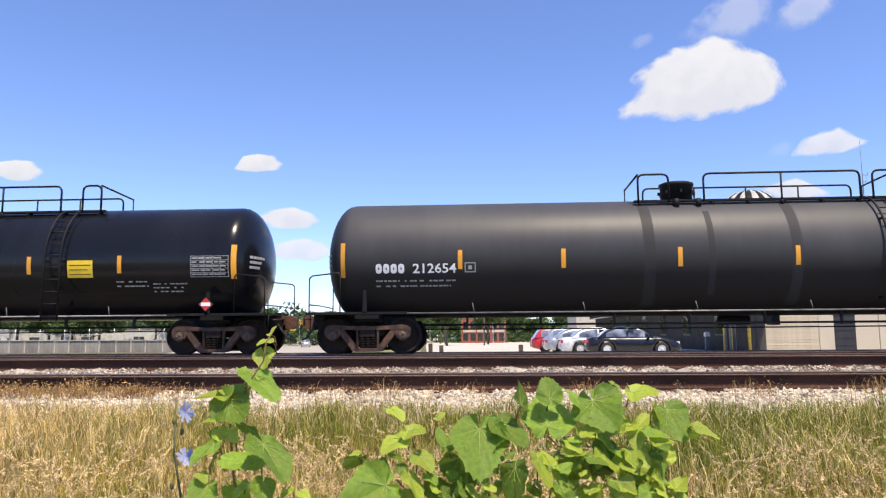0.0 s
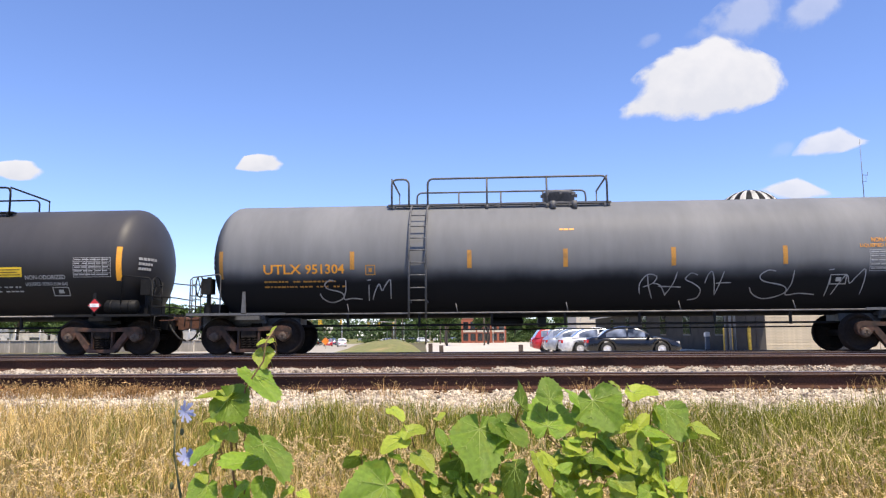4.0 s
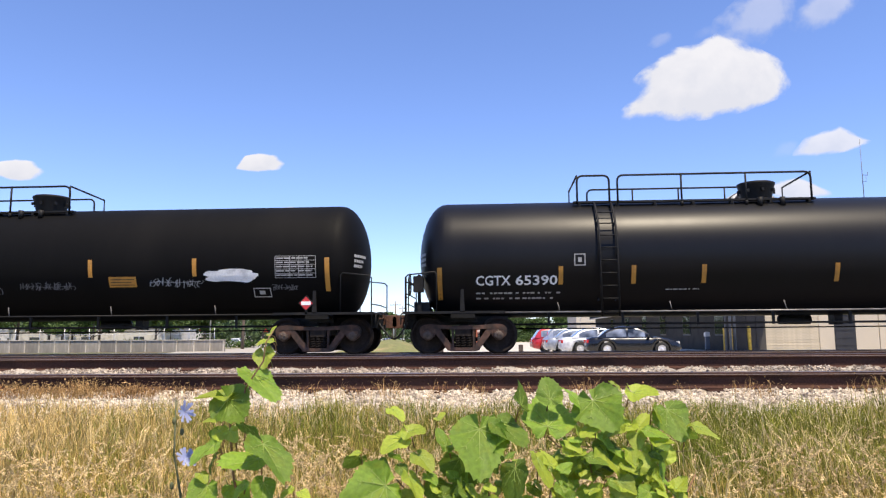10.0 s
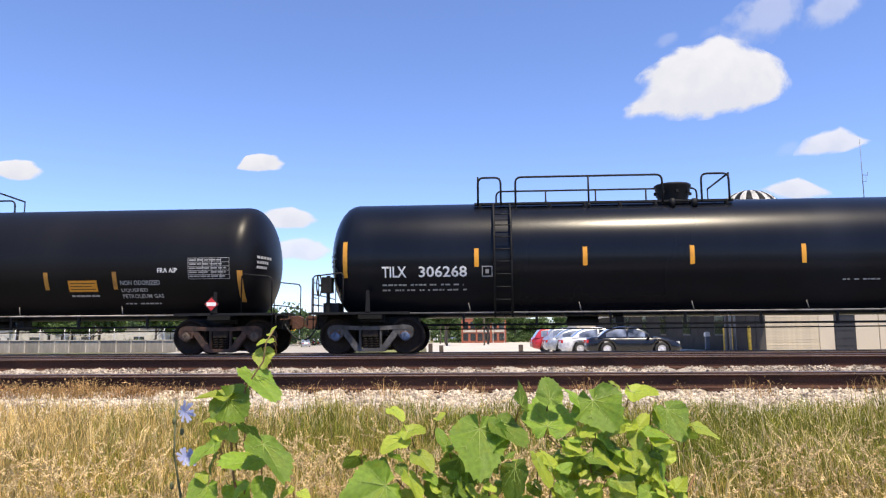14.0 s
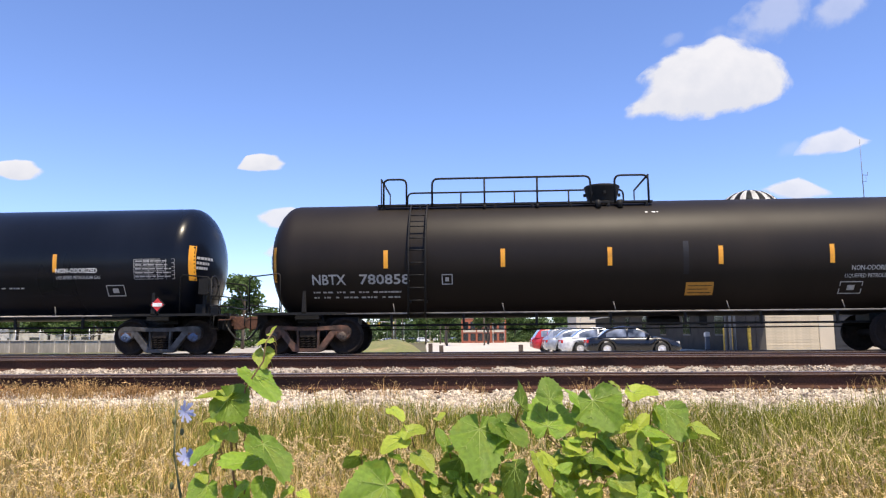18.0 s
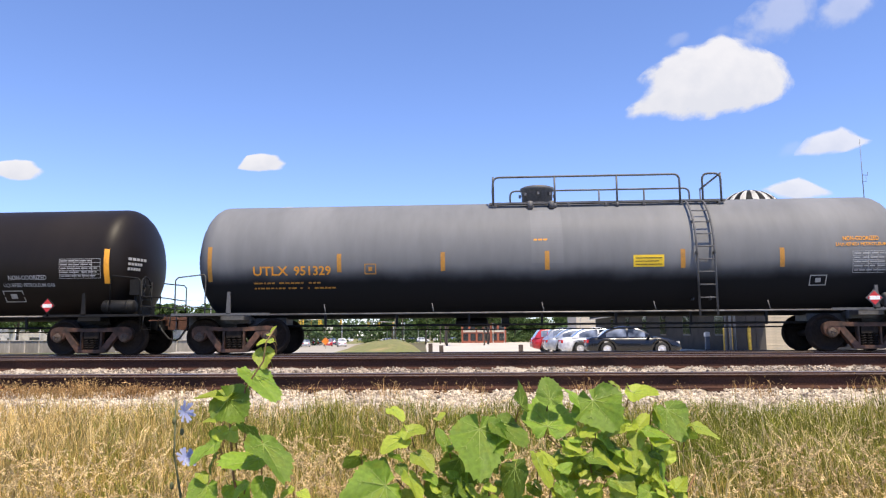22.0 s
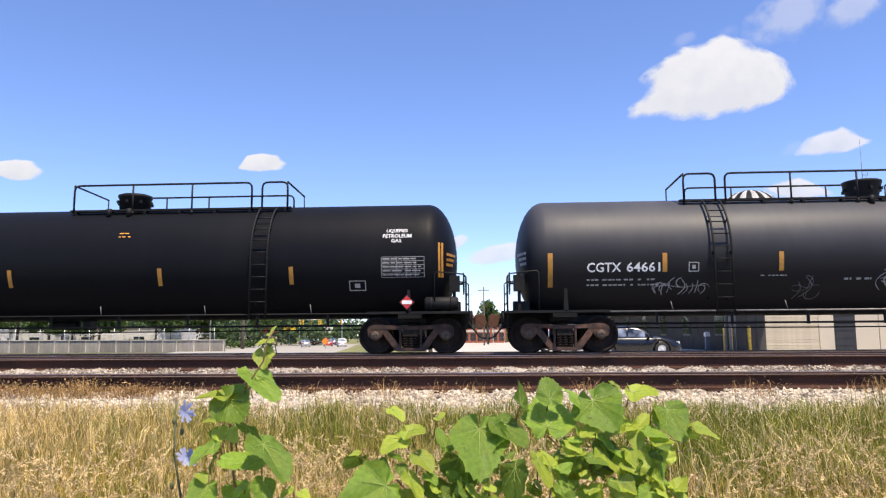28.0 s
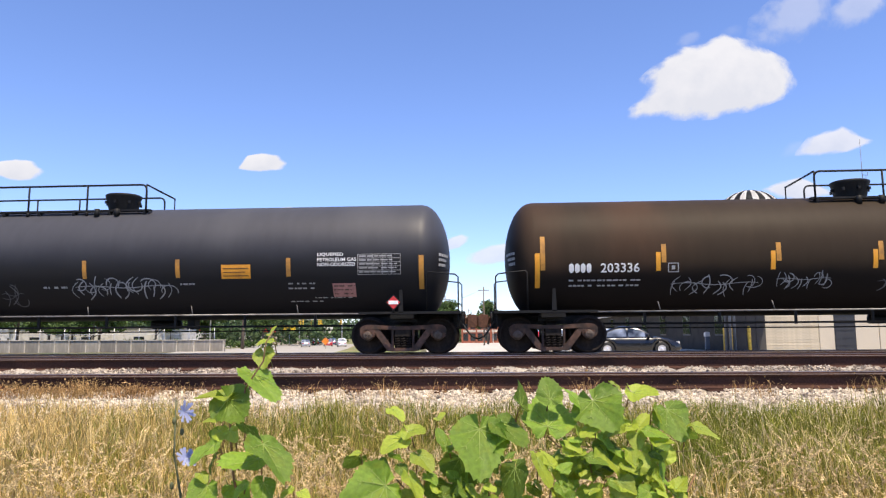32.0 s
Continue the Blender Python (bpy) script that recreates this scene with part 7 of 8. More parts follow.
def track_weeds():
    """Dry weeds that lean on the near rail, thick toward -x."""
    rng = np.random.default_rng(21)
    n = 3600
    x = np.where(rng.random(n) < 0.6, rng.uniform(-6.6, -3.6, n), rng.uniform(-6, 6.5, n))
    y = rng.uniform(7.95, 8.42, n)
    clump = np.array([noise.noise((a * 2.2, 0, 7)) for a in x])
    keep = (clump > -0.02) | (x < -3.8)
    x, y, clump = x[keep], y[keep], clump[keep]
    z = np.array([on_section(NEAR_BED, v) for v in y])
    h = rng.uniform(0.05, 0.2, len(x)) * (1 + clump)
    p, f, tip, _ = blades(rng, x, y, z, h, rng.uniform(0.003, 0.006, len(x)), rng.uniform(0.3, 1.1, len(x)), rng.uniform(0, 0.5, len(x)))
    tagged(new("track_weeds", raw_mesh("track_weeds", p, f, M["weed_dry"])), "dry weeds along the near rail", "weeds", kind="stuff")
    k = rng.integers(0, len(x), 2600)
    c = tip[k] + rng.normal(size=(2600, 3)) * 0.02
    u, w = rng.normal(size=(2600, 3)), rng.normal(size=(2600, 3))
    s = 0.008
    q = np.stack([c - u * s, c + w * s * 0.6, c + u * s, c - w * s * 0.6], 1).reshape(-1, 3)
    tagged(new("weed_leaves", raw_mesh("weed_leaves", q, quads(q), M["weed_dry"])), "dry curled weed leaves along the near rail", "weeds", kind="stuff")


track_weeds()


# ---- the vine in front of the camera ----
def leaf_bm(width, lobes, cup, seed):
    """A toothed, lobed vine leaf: base at the origin, tip along -z, face to -y; folded along its veins."""
    rng = random.Random(seed)
    bm = bmesh.new()
    n, rings = 96, 10
    rim = []
    for i in range(n + 1):
        a = -math.pi * 0.93 + 2 * math.pi * 0.93 * i / n  # from one side of the notch to the other
        r = 0.57 + 0.27 * math.cos(a) + 0.30 * max(0, math.cos(a)) ** 9 + lobes * (0.05 * math.cos(3 * a) + 0.13 * math.cos(5 * a)) + 0.05 * abs(math.sin(a)) ** 3
        r *= 1 + rng.uniform(0.015, 0.075) * (1 if (i + i // 7) % 3 == 0 else -0.5) + rng.uniform(-0.014, 0.014)
        rim.append((a, r))
    grid = []
    for j in range(1, rings + 1):
        f = j / rings
        row = []
        for a, r in rim:
            x, z = width * f * r * math.sin(a), -width * f * r * math.cos(a)
            fold = -abs(math.sin(2.5 * a)) * 0.10 * width * f + 0.005 * width * math.sin(15 * f - 4 * abs(math.sin(2.5 * a))) * abs(math.sin(2.5 * a)) * min(1, 2 * f)
            y = fold + cup * width * (f * f) * (0.5 + 0.5 * math.cos(2 * a)) + 0.055 * width * math.sin(4 * a + 2 * seed) * f * f + 0.025 * width * noise.noise((7 * x / width + seed, 7 * z / width, seed)) * f
            row.append(bm.verts.new((x, y, z)))
        grid.append(row)
    hub = bm.verts.new((0, 0, 0))
    for i in range(n):
        bm.faces.new((hub, grid[0][i], grid[0][i + 1])).smooth = True
        for j in range(rings - 1):
            bm.faces.new((grid[j][i], grid[j + 1][i], grid[j + 1][i + 1], grid[j][i + 1])).smooth = True
    return bm


def leaf_veins(width, cup):
    bm = bmesh.new()
    for a, ln in ((0, 0.82), (0.62, 0.66), (-0.62, 0.66), (1.25, 0.55), (-1.25, 0.55), (1.95, 0.38), (-1.95, 0.38)):
        pts = []
        for k in range(6):
            f = k / 5 * ln
            pts.append((width * f * math.sin(a), -abs(math.sin(2.5 * a)) * 0.11 * width * f + cup * width * f * f * (0.5 + 0.5 * math.cos(2 * a)) - 0.012 * width, -width * f * math.cos(a)))
        if abs(a) < 1.5:
            for f in (0.3, 0.5, 0.7):
                q = Vector(pts[round(f * 5)])
                for s in (-1, 1):
                    d = a + s * 0.75
                    g = width * 0.17 * ln
                    tube(bm, [q, q + Vector((g * math.sin(d), -0.012 * width, -g * math.cos(d)))], [0.0005 * width / 0.08, 0.0003 * width / 0.08], 4, False)
        tube(bm, pts, [0.0009 * (1 - 0.14 * k) * width / 0.08 for k in range(6)], 4, False)
    return bm


LEAF_KINDS = []
for k in range(7):
    lobes, cup = 0.02 + 0.06 * (k % 4), (-0.18, 0.05, 0.16, -0.06, 0.22, -0.25, 0.1)[k]
    LEAF_KINDS.append((mesh_of("leaf", leaf_bm(1.0, lobes, cup, k), M["leaf"]), mesh_of("leaf_young", leaf_bm(1.0, lobes, cup, k), M["leaf_young"]), mesh_of("vein_net", leaf_veins(1.0, cup), M["vein"])))


def add_leaf(plant, base, tip, wide, tone, depth, k, turn):
    """A leaf from its stalk to its tip, as (x, z) pairs at 1.3 m; wide: its breadth against its length as they show; tone: 0 mature, 1 young, 2 turned down."""
    f = depth / 1.3
    a = Vector((base[0] * f, depth, 0.46 + (base[1] - 0.46) * f))
    d = Vector(((tip[0] - base[0]) * f, 0, (tip[1] - base[1]) * f))
    lift = math.acos(min(1.0, 1 / max(wide, 1.12)))
    d.y = d.length * math.tan(lift) * (1 if d.z > 0 else -1) * (-1 if tone == 2 else 1)
    size = d.length
    axis = d.normalized()
    view = Vector((0, -1, 0.12))
    face = (view - axis * view.dot(axis)).normalized()
    fold = math.acos(max(0.18, wide * 0.70)) if wide < 1.0 else radians(abs(turn) * 0.6)
    one, two = (Matrix.Rotation(w, 3, axis) @ face for w in (fold, -fold))
    face = one if (one.z > two.z) == (tone != 2) else two
    x = (-axis).cross(-face)
    m = Matrix((x, -face, -axis)).transposed().to_4x4()
    m.translation = a + d * 0.2 - plant.matrix_basis.translation
    old, fresh, vein_net = LEAF_KINDS[k % 7]
    ob = part("leaf", fresh if tone == 1 else old, None, plant, place=m @ Matrix.Scale(size * (0.64 if wide < 0.98 else 0.76), 4))
    part("vein_net", vein_net, None, ob)
    return m.translation.copy()


def vine(name, label, spots, root, seed, fill):
    rng = random.Random(seed)
    plant = thing(name, label, "vine", root)
    for i, (x0, z0, x1, z1, wide, tone) in enumerate(spots):
        size = math.hypot(x1 - x0, z1 - z0)
        p = add_leaf(plant, (x0, z0), (x1, z1), wide, tone, 1.3 + 0.55 * (z0 - 0.3) + rng.uniform(-0.015, 0.015) + (0.06 if tone == 2 else 0) - 0.25 * (size - 0.05), rng.randrange(7), rng.uniform(-25, 25))
        joint = p + Vector((rng.uniform(-0.012, 0.012), 0.03, -rng.uniform(0.02, 0.045)))
        part("leaf_stalk", tube(bmesh.new(), [p, p.lerp(joint, 0.5) + Vector((0, 0.008, 0.006)), joint], [0.0008, 0.001, 0.0012], 5), M["vine"], plant)
    for (xa, xb), (za, zb), count, near, far, tones, sizes in fill:
        for _ in range(count):
            x, h = rng.uniform(xa, xb), rng.random()
            z = za + (zb - za) * h * (1 - 0.5 * abs((x - (xa + xb) / 2) / ((xb - xa) / 2)) ** 2)
            a, ln = rng.uniform(0, 6.28), rng.uniform(*sizes)
            add_leaf(plant, (x, z), (x + ln * math.cos(a), z + ln * math.sin(a)), rng.uniform(0.5, 1.2), rng.choice(tones), rng.uniform(near, far) + 0.4 * (z - 0.25), rng.randrange(7), rng.uniform(-25, 25))
    return plant


def stem(plant, path, thick):
    """A bent shoot through (x, z) pairs at 1.3 m."""
    o = plant.matrix_basis.translation
    pts = [Vector((x, 1.31 + 0.006 * math.sin(3 * i), z)) - o for i, (x, z) in enumerate(path)]
    part("stem", tube(bmesh.new(), pts, [thick * (1 - 0.6 * i / (len(pts) - 1)) for i in range(len(pts))], 6), M["vine"], plant)


BIG_LOW = [(-0.178, 0.331, -0.144, 0.312, 0.65, 1), (-0.140, 0.280, -0.194, 0.260, 0.85, 1), (-0.151, 0.290, -0.106, 0.280, 0.95, 1), (-0.130, 0.253, -0.094, 0.220, 0.95, 1),
           (-0.093, 0.306, -0.073, 0.318, 0.7, 1), (-0.071, 0.252, -0.089, 0.295, 0.75, 0), (-0.014, 0.311, -0.013, 0.221, 1.15, 0), (0.011, 0.313, 0.068, 0.262, 0.9, 0),
           (-0.051, 0.254, -0.042, 0.185, 1, 2), (-0.165, 0.202, -0.249, 0.165, 1.1, 0), (-0.225, 0.248, -0.265, 0.222, 0.8, 2), (-0.227, 0.252, -0.249, 0.246, 0.6, 1),
           (-0.160, 0.232, -0.143, 0.206, 0.9, 0), (-0.145, 0.220, -0.116, 0.167, 0.5, 1), (-0.094, 0.205, -0.082, 0.156, 1, 2)]
BIG_TOP = [(-0.035, 0.197, -0.024, 0.174, 0.9, 1), (-0.005, 0.195, 0.015, 0.182, 0.9, 1), (0.052, 0.241, 0.038, 0.163, 0.85, 0), (0.065, 0.321, 0.052, 0.376, 0.55, 0),
           (0.116, 0.335, 0.110, 0.380, 1.1, 0), (0.107, 0.282, 0.120, 0.342, 1.6, 0), (0.181, 0.353, 0.217, 0.302, 1.5, 0), (0.172, 0.323, 0.143, 0.373, 0.6, 0),
           (0.249, 0.359, 0.302, 0.345, 0.95, 1), (0.220, 0.377, 0.241, 0.361, 0.5, 1), (0.312, 0.337, 0.339, 0.282, 1, 0), (0.296, 0.337, 0.298, 0.300, 0.5, 1),
           (0.355, 0.302, 0.405, 0.280, 0.55, 1), (0.351, 0.294, 0.371, 0.269, 0.7, 2)]
BIG_SIDE = [(0.199, 0.302, 0.161, 0.282, 0.7, 1), (0.239, 0.302, 0.200, 0.278, 0.7, 1), (0.261, 0.302, 0.222, 0.280, 0.7, 1), (0.270, 0.292, 0.319, 0.282, 0.55, 0),
            (0.264, 0.292, 0.261, 0.261, 1, 1), (0.196, 0.264, 0.239, 0.212, 0.95, 1), (0.245, 0.261, 0.269, 0.216, 0.8, 1), (0.082, 0.254, 0.111, 0.194, 0.6, 1),
            (0.150, 0.243, 0.150, 0.198, 1, 2), (0.170, 0.247, 0.213, 0.235, 0.6, 0), (0.197, 0.231, 0.192, 0.194, 0.9, 2), (0.306, 0.247, 0.337, 0.237, 0.7, 2),
            (0.252, 0.220, 0.252, 0.181, 1, 2), (0.329, 0.201, 0.339, 0.161, 0.9, 2)]
BIG_FOOT = [(0.231, 0.197, 0.260, 0.183, 0.8, 1), (0.123, 0.202, 0.145, 0.165, 0.9, 0), (0.176, 0.198, 0.181, 0.160, 1, 2), (0.294, 0.193, 0.314, 0.176, 0.8, 1),
            (0.077, 0.198, 0.088, 0.163, 0.9, 2), (-0.175, 0.252, -0.153, 0.230, 0.8, 2), (-0.198, 0.240, -0.175, 0.216, 0.9, 0), (-0.112, 0.216, -0.088, 0.197, 0.9, 0),
            (-0.002, 0.252, 0.021, 0.211, 0.8, 2), (0.022, 0.292, 0.009, 0.240, 0.8, 0), (0.199, 0.287, 0.214, 0.260, 0.9, 0), (0.287, 0.272, 0.326, 0.263, 0.6, 1),
            (0.139, 0.276, 0.168, 0.253, 0.9, 1), (0.211, 0.209, 0.233, 0.187, 0.8, 0)]
SHOOT = [(-0.403, 0.460, -0.390, 0.479, 0.8, 1), (-0.390, 0.453, -0.423, 0.449, 0.6, 1), (-0.412, 0.438, -0.403, 0.403, 1, 1), (-0.443, 0.403, -0.367, 0.344, 0.4, 0),
         (-0.446, 0.363, -0.432, 0.376, 0.8, 1), (-0.459, 0.357, -0.528, 0.345, 0.5, 1), (-0.484, 0.355, -0.430, 0.308, 1.05, 0), (-0.453, 0.308, -0.418, 0.263, 0.85, 2),
         (-0.488, 0.271, -0.536, 0.232, 0.85, 0), (-0.487, 0.299, -0.508, 0.265, 0.8, 2), (-0.487, 0.313, -0.518, 0.306, 0.7, 1), (-0.493, 0.293, -0.479, 0.271, 1, 1),
         (-0.473, 0.293, -0.456, 0.273, 1, 1), (-0.397, 0.245, -0.476, 0.219, 0.85, 0), (-0.420, 0.281, -0.346, 0.206, 0.42, 0)]
SHOOT_FOOT = [(-0.502, 0.201, -0.531, 0.159, 1.1, 0), (-0.467, 0.199, -0.445, 0.157, 1, 2), (-0.406, 0.209, -0.399, 0.154, 0.9, 0), (-0.350, 0.190, -0.372, 0.170, 0.8, 1),
              (-0.341, 0.184, -0.316, 0.172, 0.7, 1), (-0.493, 0.251, -0.505, 0.213, 0.6, 0), (-0.433, 0.201, -0.459, 0.171, 0.8, 0), (-0.526, 0.216, -0.505, 0.199, 0.8, 1)]

vine_a = vine("grape_vine", "sunlit green wild grape vine with broad toothed leaves", BIG_LOW + BIG_TOP + BIG_SIDE + BIG_FOOT, (0.08, 1.34, -0.75), 3, (((-0.19, 0.37), (0.07, 0.25), 90, 1.36, 1.6, (0, 0, 1, 2), (0.012, 0.032)), ((0.12, 0.33), (0.17, 0.305), 74, 1.26, 1.36, (0, 1, 1), (0.018, 0.044)), ((-0.13, 0.08), (0.10, 0.22), 36, 1.27, 1.36, (0, 0, 1), (0.018, 0.042))))
for k in range(5):
    e = Vector((-0.22 + 0.13 * k, random.uniform(-0.05, 0.1), 0.90 + random.uniform(-0.02, 0.06)))
    part("stem", tube(bmesh.new(), [(random.uniform(-0.05, 0.05), 0.02, 0), (e.x * 0.4, 0.04, 0.5), (e.x * 0.85, e.y + 0.02, 0.85), e], [0.004, 0.003, 0.002, 0.0012], 6), M["vine"], vine_a)
for path in ([(0.256, 0.231), (0.296, 0.245), (0.340, 0.253), (0.389, 0.253)], [(0.299, 0.241), (0.307, 0.222), (0.318, 0.199), (0.331, 0.171)], [(0.107, 0.280), (0.128, 0.260), (0.198, 0.260), (0.267, 0.258)], [(-0.165, 0.202), (-0.149, 0.185), (-0.143, 0.163)]):
    stem(vine_a, path, 0.0016)
vine_b = vine("grape_vine", "slender young grape vine shoot with green leaves", SHOOT + SHOOT_FOOT, (-0.45, 1.32, -0.75), 8, (((-0.52, -0.38), (0.07, 0.16), 14, 1.36, 1.6, (0, 0, 1, 2), (0.012, 0.032)),))
stem(vine_b, [(-0.46, -0.75)] + [(-0.453, 0.152), (-0.463, 0.201), (-0.471, 0.251), (-0.474, 0.307), (-0.450, 0.347), (-0.446, 0.365), (-0.416, 0.414), (-0.408, 0.450), (-0.398, 0.471)], 0.003)


def chicory(x, y, seed):
    c = thing("chicory", "blue chicory flowers on a stiff leafless stem", "wildflower", (x, y, -0.75))
    part("stem", tube(bmesh.new(), [(0.01, 0, 0), (0.01, 0, 0.9), (-0.008, 0, 0.99), (-0.008, 0, 1.09)], [0.003, 0.0025, 0.002, 0.0012], 6), M["weed"], c)
    for z, turn, tip in ((1.068, 58, -12), (0.981, 42, -30)):
        f = part("flower", lathe(bmesh.new(), [(-0.004, 0), (-0.003, 0.004), (0.003, 0.003), (0.008, 0)], "y", 8), M["weed"], c, "pale blue chicory flower", pose(0.012 if z > 1 else 0.019, -0.012, z, tip, 0, turn))
        for k in range(12):
            a = 2 * math.pi * (k + random.uniform(-0.4, 0.4)) / 12
            ln = random.uniform(0.7, 1.15)
            bm = bmesh.new()
            pts = [(0.0, 0.0), (0.0022, 0.006), (0.0028, 0.016), (0.0012, 0.0175), (0, 0.0165), (-0.0012, 0.0175), (-0.0028, 0.016), (-0.0022, 0.006)]
            bm.faces.new([bm.verts.new((p * 1.05, -0.004 + (0.5 * ln - 0.75) * q * 1.2, q * ln * 1.25)) for p, q in pts])
            bmesh.ops.solidify(bm, geom=bm.faces[:], thickness=0.0004)
            part("petal", bm, M["chicory"], f, place=pose(0, 0, 0, 0, math.degrees(a), 0))
    for z, s in ((0.86, 1), (0.93, -1), (1.03, 1), (1.05, -1), (0.80, -1)):
        part("bud", ball(bmesh.new(), (s * 0.008 - 0.002, 0, z), 0.004, 0.004, 0.007), M["weed"], c)


chicory(-0.588, 1.35, 1)


# ---- fair-weather clouds, far behind everything, that drift slowly ----
def cloud_material():
    m = bpy.data.materials.new("white cumulus")
    m.use_nodes = True
    t = m.node_tree
    t.nodes.clear()
    link = t.links.new

    def math_node(op, a, b=None, c=None):
        n = t.nodes.new("ShaderNodeMath")
        n.operation = op
        for i, v in enumerate((a, b, c)):
            if v is None:
                continue
            if isinstance(v, (int, float)):
                n.inputs[i].default_value = v
            else:
                link(v, n.inputs[i])
        return n.outputs[0]
    co = t.nodes.new("ShaderNodeTexCoord")
    info = t.nodes.new("ShaderNodeObjectInfo")
    sep = t.nodes.new("ShaderNodeSeparateXYZ")
    link(co.outputs["UV"], sep.inputs[0])
    u = math_node("MULTIPLY_ADD", sep.outputs[0], 2, -1)
    w = math_node("MULTIPLY_ADD", sep.outputs[1], 2, -1)
    rr = math_node("ADD", math_node("MULTIPLY", u, u), math_node("MULTIPLY", w, w))
    body = math_node("SUBTRACT", 1.0, math_node("SQRT", rr))
    obj = t.nodes.new("ShaderNodeVectorMath")
    obj.operation = "ADD"
    shift = t.nodes.new("ShaderNodeCombineXYZ")
    link(math_node("MULTIPLY", info.outputs["Random"], 900), shift.inputs[0])
    link(co.outputs["Object"], obj.inputs[0])
    link(shift.outputs[0], obj.inputs[1])
    n1 = t.nodes.new("ShaderNodeTexNoise")
    n1.inputs["Scale"].default_value, n1.inputs["Detail"].default_value, n1.inputs["Roughness"].default_value = 0.015, 9, 0.56
    link(obj.outputs[0], n1.inputs["Vector"])
    dens = math_node("ADD", body, math_node("MULTIPLY", math_node("SUBTRACT", n1.outputs["Fac"], 0.5), math_node("MULTIPLY_ADD", info.outputs["Alpha"], -1.6, 2.2)))
    alpha = t.nodes.new("ShaderNodeMapRange")
    alpha.interpolation_type = "SMOOTHSTEP"
    alpha.inputs["From Min"].default_value = 0.0
    link(math_node("MULTIPLY_ADD", info.outputs["Alpha"], -0.75, 0.95), alpha.inputs["From Max"])
    link(dens, alpha.inputs["Value"])
    thick = math_node("MULTIPLY", alpha.outputs[0], info.outputs["Alpha"])
    n2 = t.nodes.new("ShaderNodeTexNoise")
    n2.inputs["Scale"].default_value, n2.inputs["Detail"].default_value = 0.03, 5
    link(obj.outputs[0], n2.inputs["Vector"])
    # the base's soft shade is painted into the glow, greyer low down
    ramp = t.nodes.new("ShaderNodeMapRange")
    ramp.inputs["From Min"].default_value, ramp.inputs["From Max"].default_value = -0.5, 0.6
    link(math_node("ADD", w, math_node("MULTIPLY", math_node("SUBTRACT", n2.outputs["Fac"], 0.5), 1.6)), ramp.inputs["Value"])
    mix = t.nodes.new("ShaderNodeMix")
    mix.data_type = "RGBA"
    mix.inputs[6].default_value, mix.inputs[7].default_value = (0.86, 0.87, 0.95, 1), (1.0, 0.985, 1.03, 1)
    link(ramp.outputs[0], mix.inputs["Factor"])
    em = t.nodes.new("ShaderNodeEmission")
    em.inputs["Strength"].default_value = 0.56
    link(mix.outputs[2], em.inputs["Color"])
    clear = t.nodes.new("ShaderNodeBsdfTransparent")
    ms = t.nodes.new("ShaderNodeMixShader")
    link(thick, ms.inputs["Fac"])
    link(clear.outputs[0], ms.inputs[1])
    link(em.outputs[0], ms.inputs[2])
    out = t.nodes.new("ShaderNodeOutputMaterial")
    link(ms.outputs[0], out.inputs["Surface"])
    return m


CLOUD = cloud_material()
CLOUDS = []


def cloud(x, z, rim, drift, strong=1.0):
    """A cloud by its outline: corners (x, z) round its middle, rounded; its ragged edge is in the material."""
    n, rings = 72, 10
    ang = [math.atan2(b, a) % (2 * math.pi) for a, b in rim]
    order = sorted(range(len(rim)), key=lambda i: ang[i])
    aa = [ang[i] for i in order]
    rr = [math.hypot(*rim[i]) for i in order]
    aa, rr = [aa[-1] - 2 * math.pi] + aa + [aa[0] + 2 * math.pi], [rr[-1]] + rr + [rr[0]]
    w = max(p[0] for p in rim) - min(p[0] for p in rim)
    verts, uv = [(0, -0.12 * w, 0)], [(0.5, 0.5)]
    for j in range(1, rings + 1):
        f = j / rings
        for k in range(n):
            t = 2 * math.pi * k / n
            i = next(q for q in range(len(aa) - 1) if aa[q] <= t <= aa[q + 1])
            (pa, qa), (pb, qb) = [(r_ * math.cos(a_), r_ * math.sin(a_)) for a_, r_ in ((aa[i], rr[i]), (aa[i + 1], rr[i + 1]))]
            r = 1.06 * (pa * qb - pb * qa) / ((qb - qa) * math.cos(t) - (pb - pa) * math.sin(t))
            verts.append((f * r * math.cos(t), -0.12 * w * (1 - f * f), f * r * math.sin(t)))
            uv.append((0.5 + 0.5 * f * math.cos(t), 0.5 + 0.5 * f * math.sin(t)))
    faces = [(0, 1 + k, 1 + (k + 1) % n) for k in range(n)]
    for j in range(rings - 1):
        o = 1 + j * n
        faces += [(o + k, o + n + k, o + n + (k + 1) % n, o + (k + 1) % n) for k in range(n)]
    me = raw_mesh("cloud", verts, faces, CLOUD, True)
    layer = me.uv_layers.new(name="UVMap")
    for lp in me.loops:
        layer.data[lp.index].uv = uv[lp.vertex_index]
    ob = tagged(new("cloud", me), "small white fair-weather cumulus cloud" if w < 300 else "large white fair-weather cumulus cloud", "cloud", "clouds", "structure")
    ob.matrix_basis = pose(x, 1500, z)
    ob.color = (1, 1, 1, strong)
    CLOUDS.append((ob, x, z, drift))


def tuft(w, h):
    return [(w / 2 * math.cos(k * 0.785) + 0.3 * w * math.sin(k * 0.785), h / 2 * math.sin(k * 0.785)) for k in range(8)]


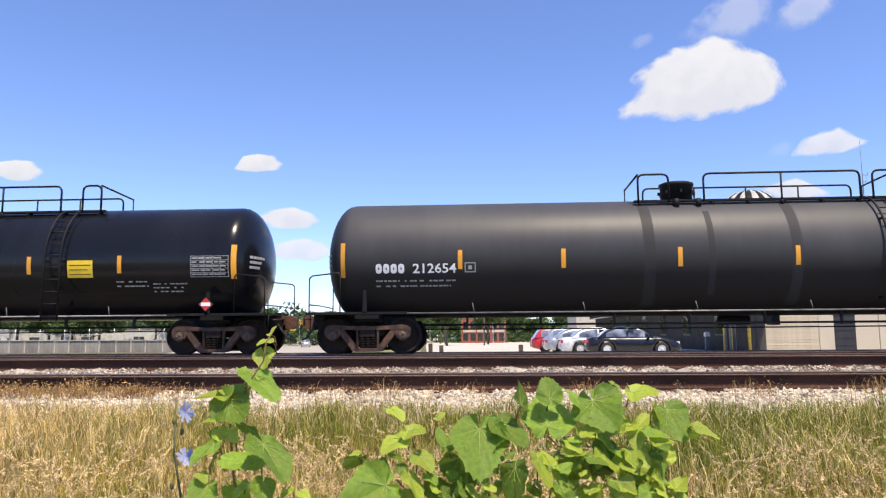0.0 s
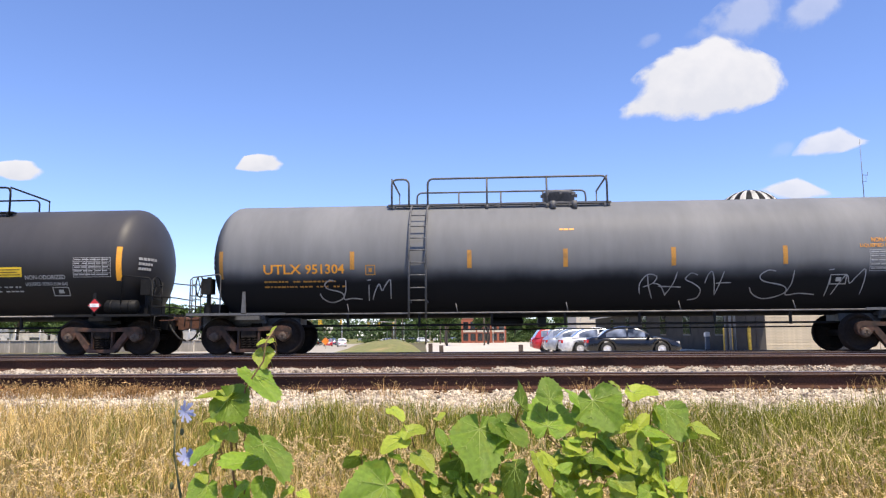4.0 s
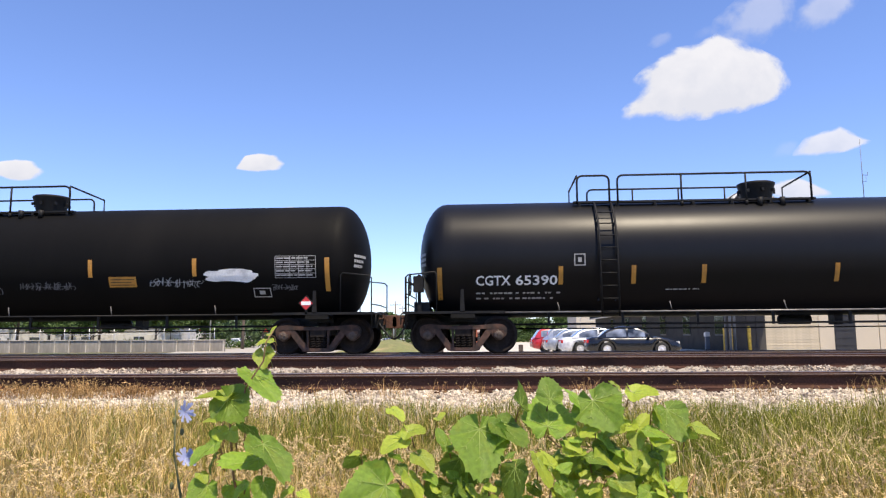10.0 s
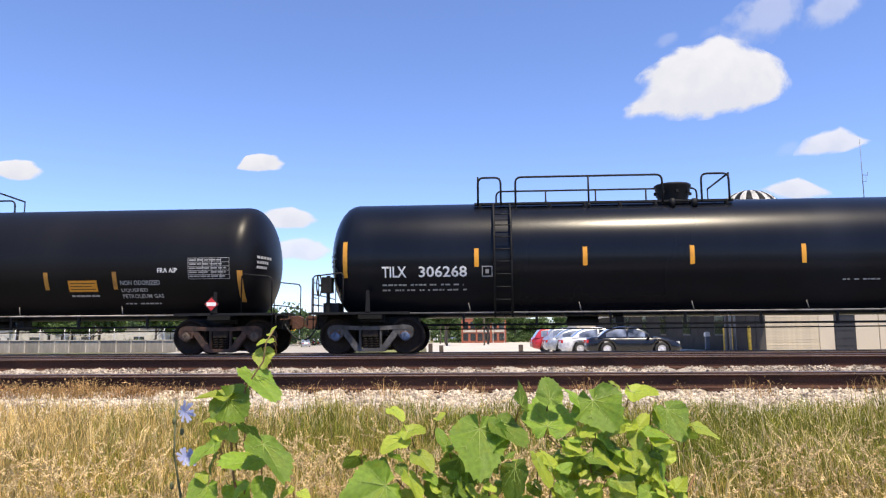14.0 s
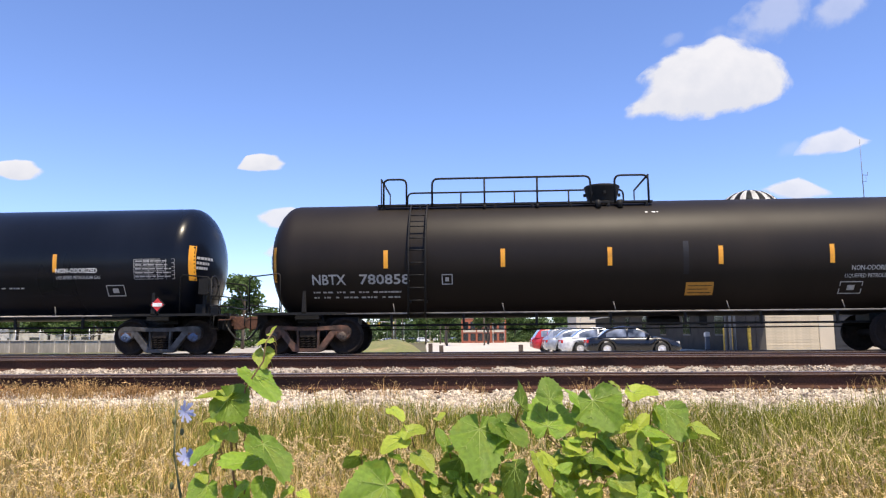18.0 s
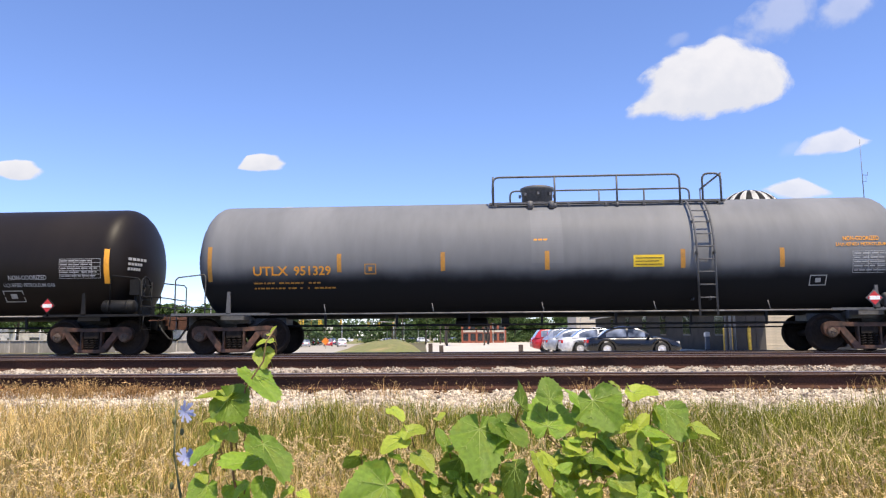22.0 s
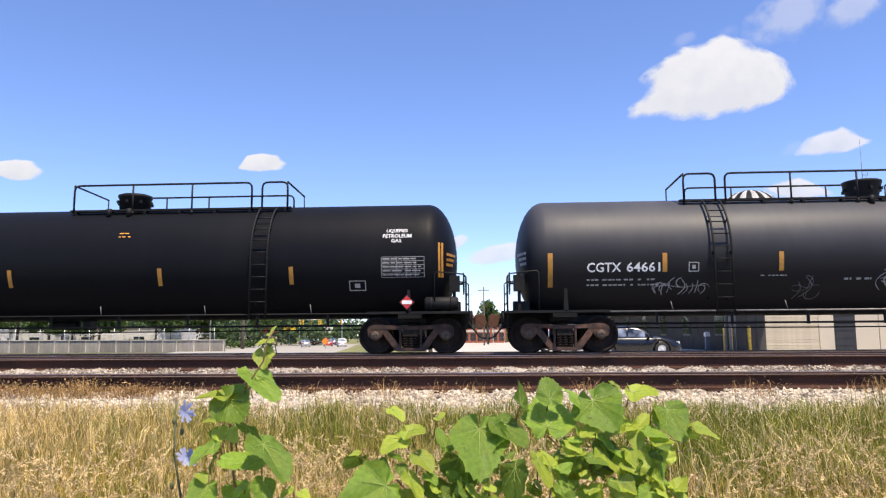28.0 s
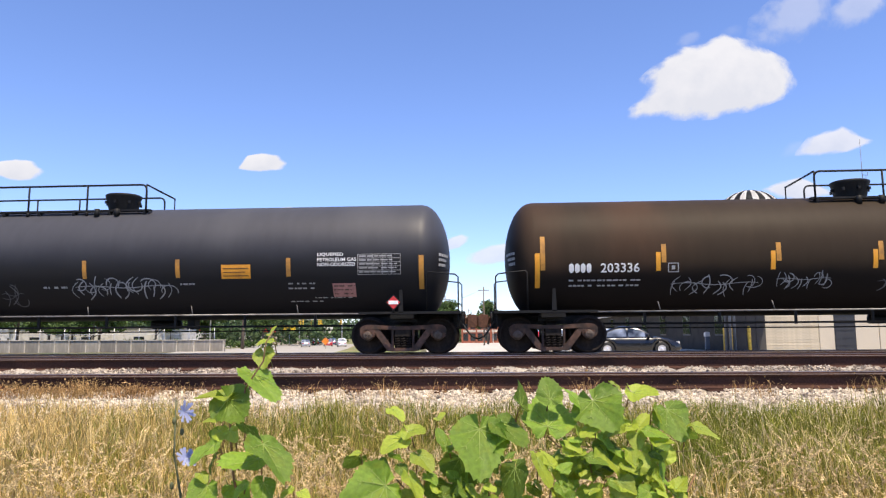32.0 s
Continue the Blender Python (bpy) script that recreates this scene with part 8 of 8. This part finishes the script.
for x, z, rim, drift, strong in (
        (483, 533, ((169, 8), (151, 46), (111, 66), (65, 97), (20, 109), (-26, 87), (-74, 79), (-124, 44), (-158, 15), (-150, -20), (-205, -70), (-170, -74), (-123, -75), (-60, -77), (-16, -76), (28, -70), (68, -60), (143, -32)), 22, 1),
        (730, 392, ((95, 5), (56, 21), (21, 40), (-10, 30), (-49, 17), (-80, -20), (-34, -26), (36, -13)), 8, 0.85),
        (-495, 377, ((53, 1), (34, 20), (-4, 24), (-34, 19), (-56, -9), (-3, -18), (41, -14)), 9, 1),
        (-1050, 375, ((64, -3), (38, 21), (-2, 27), (-55, 21), (-80, -1), (-12, -22), (44, -22)), 0, 1),
        (-414, 254, ((60, -6), (35, 14), (0, 25), (-51, 23), (-82, 5), (-50, -19), (32, -23)), -8, 0.95),
        (-394, 186, ((81, -4), (49, 18), (6, 28), (-50, 17), (-81, -8), (-43, -25), (44, -24)), -6, 0.85),
        (645, 299, ((86, -13), (47, 12), (13, 26), (-22, 17), (-70, -1), (-36, -19), (33, -22)), 6, 0.9),
        (236, 190, ((51, -6), (24, 19), (-5, 27), (-35, 21), (-48, -9), (-7, -22), (35, -20)), 0, 0.9)):
    cloud(x, z, rim, drift, strong)
# thin wisps high up, and small puffs low over the woods
for x, z, w, h, drift, strong in ((544, 677, 170, 150, 125, 0.42), (699, 693, 135, 120, 110, 0.46), (354, 638, 60, 42, 100, 0.2), (452, 648, 55, 45, 90, 0.1), (627, 385, 60, 45, 30, 0.14),
                                  (33, 171, 132, 54, 0, 0.8), (168, 178, 125, 62, 0, 0.85), (321, 246, 58, 46, 0, 0.7), (269, 126, 84, 36, 2, 0.7), (-934, 197, 72, 48, 0, 0.9), (-63, 197, 54, 34, 0, 0.8)):
    cloud(x, z, tuft(w, h), drift, strong)


def motions():
    """The train rolls past and its wheels turn; clouds drift; a pickup drives by; flags stir."""
    for car, c, spins in TRAIN:
        walk(car, [(t, pose(c - rolled(t), TRACK_Y, 0)) for t in range(0, 33)])
        for w, x in spins:
            walk(w, [(k / 10, pose(x, 0, WHEEL_R, 0, -math.degrees((rolled(k / 10) + 90) / WHEEL_R) % 360, 0)) for k in range(0, 321)])
    for ob, x, z, drift in CLOUDS:
        walk(ob, [(0, pose(x, 1500, z)), (16, pose(x + drift * 0.6, 1500, z + 1)), (32, pose(x + drift, 1500, z + 1))])
    rows = [(0, -138, 149, 0), (4, -104, 149, 0), (8, -70, 149, 0), (10, -53, 149, 0), (11.4, -41, 149, 0), (12.6, -33, 151, 25), (14, -29, 160, 75), (17, -34, 185, 100), (22, -46, 240, 101), (32, -66, 350, 101)]
    walk(PICKUP, [(t, on_ground(x, y, a)) for t, x, y, a in rows])
    for i, f in enumerate(FLAGS):
        p = f.matrix_basis.translation.copy()
        walk(f, [(t, pose(p.x, p.y, p.z, 0, 4 * math.sin(t * 1.3 + i), 9 * math.sin(t * 0.9 + 2 * i))) for t in range(0, 33)])


motions()
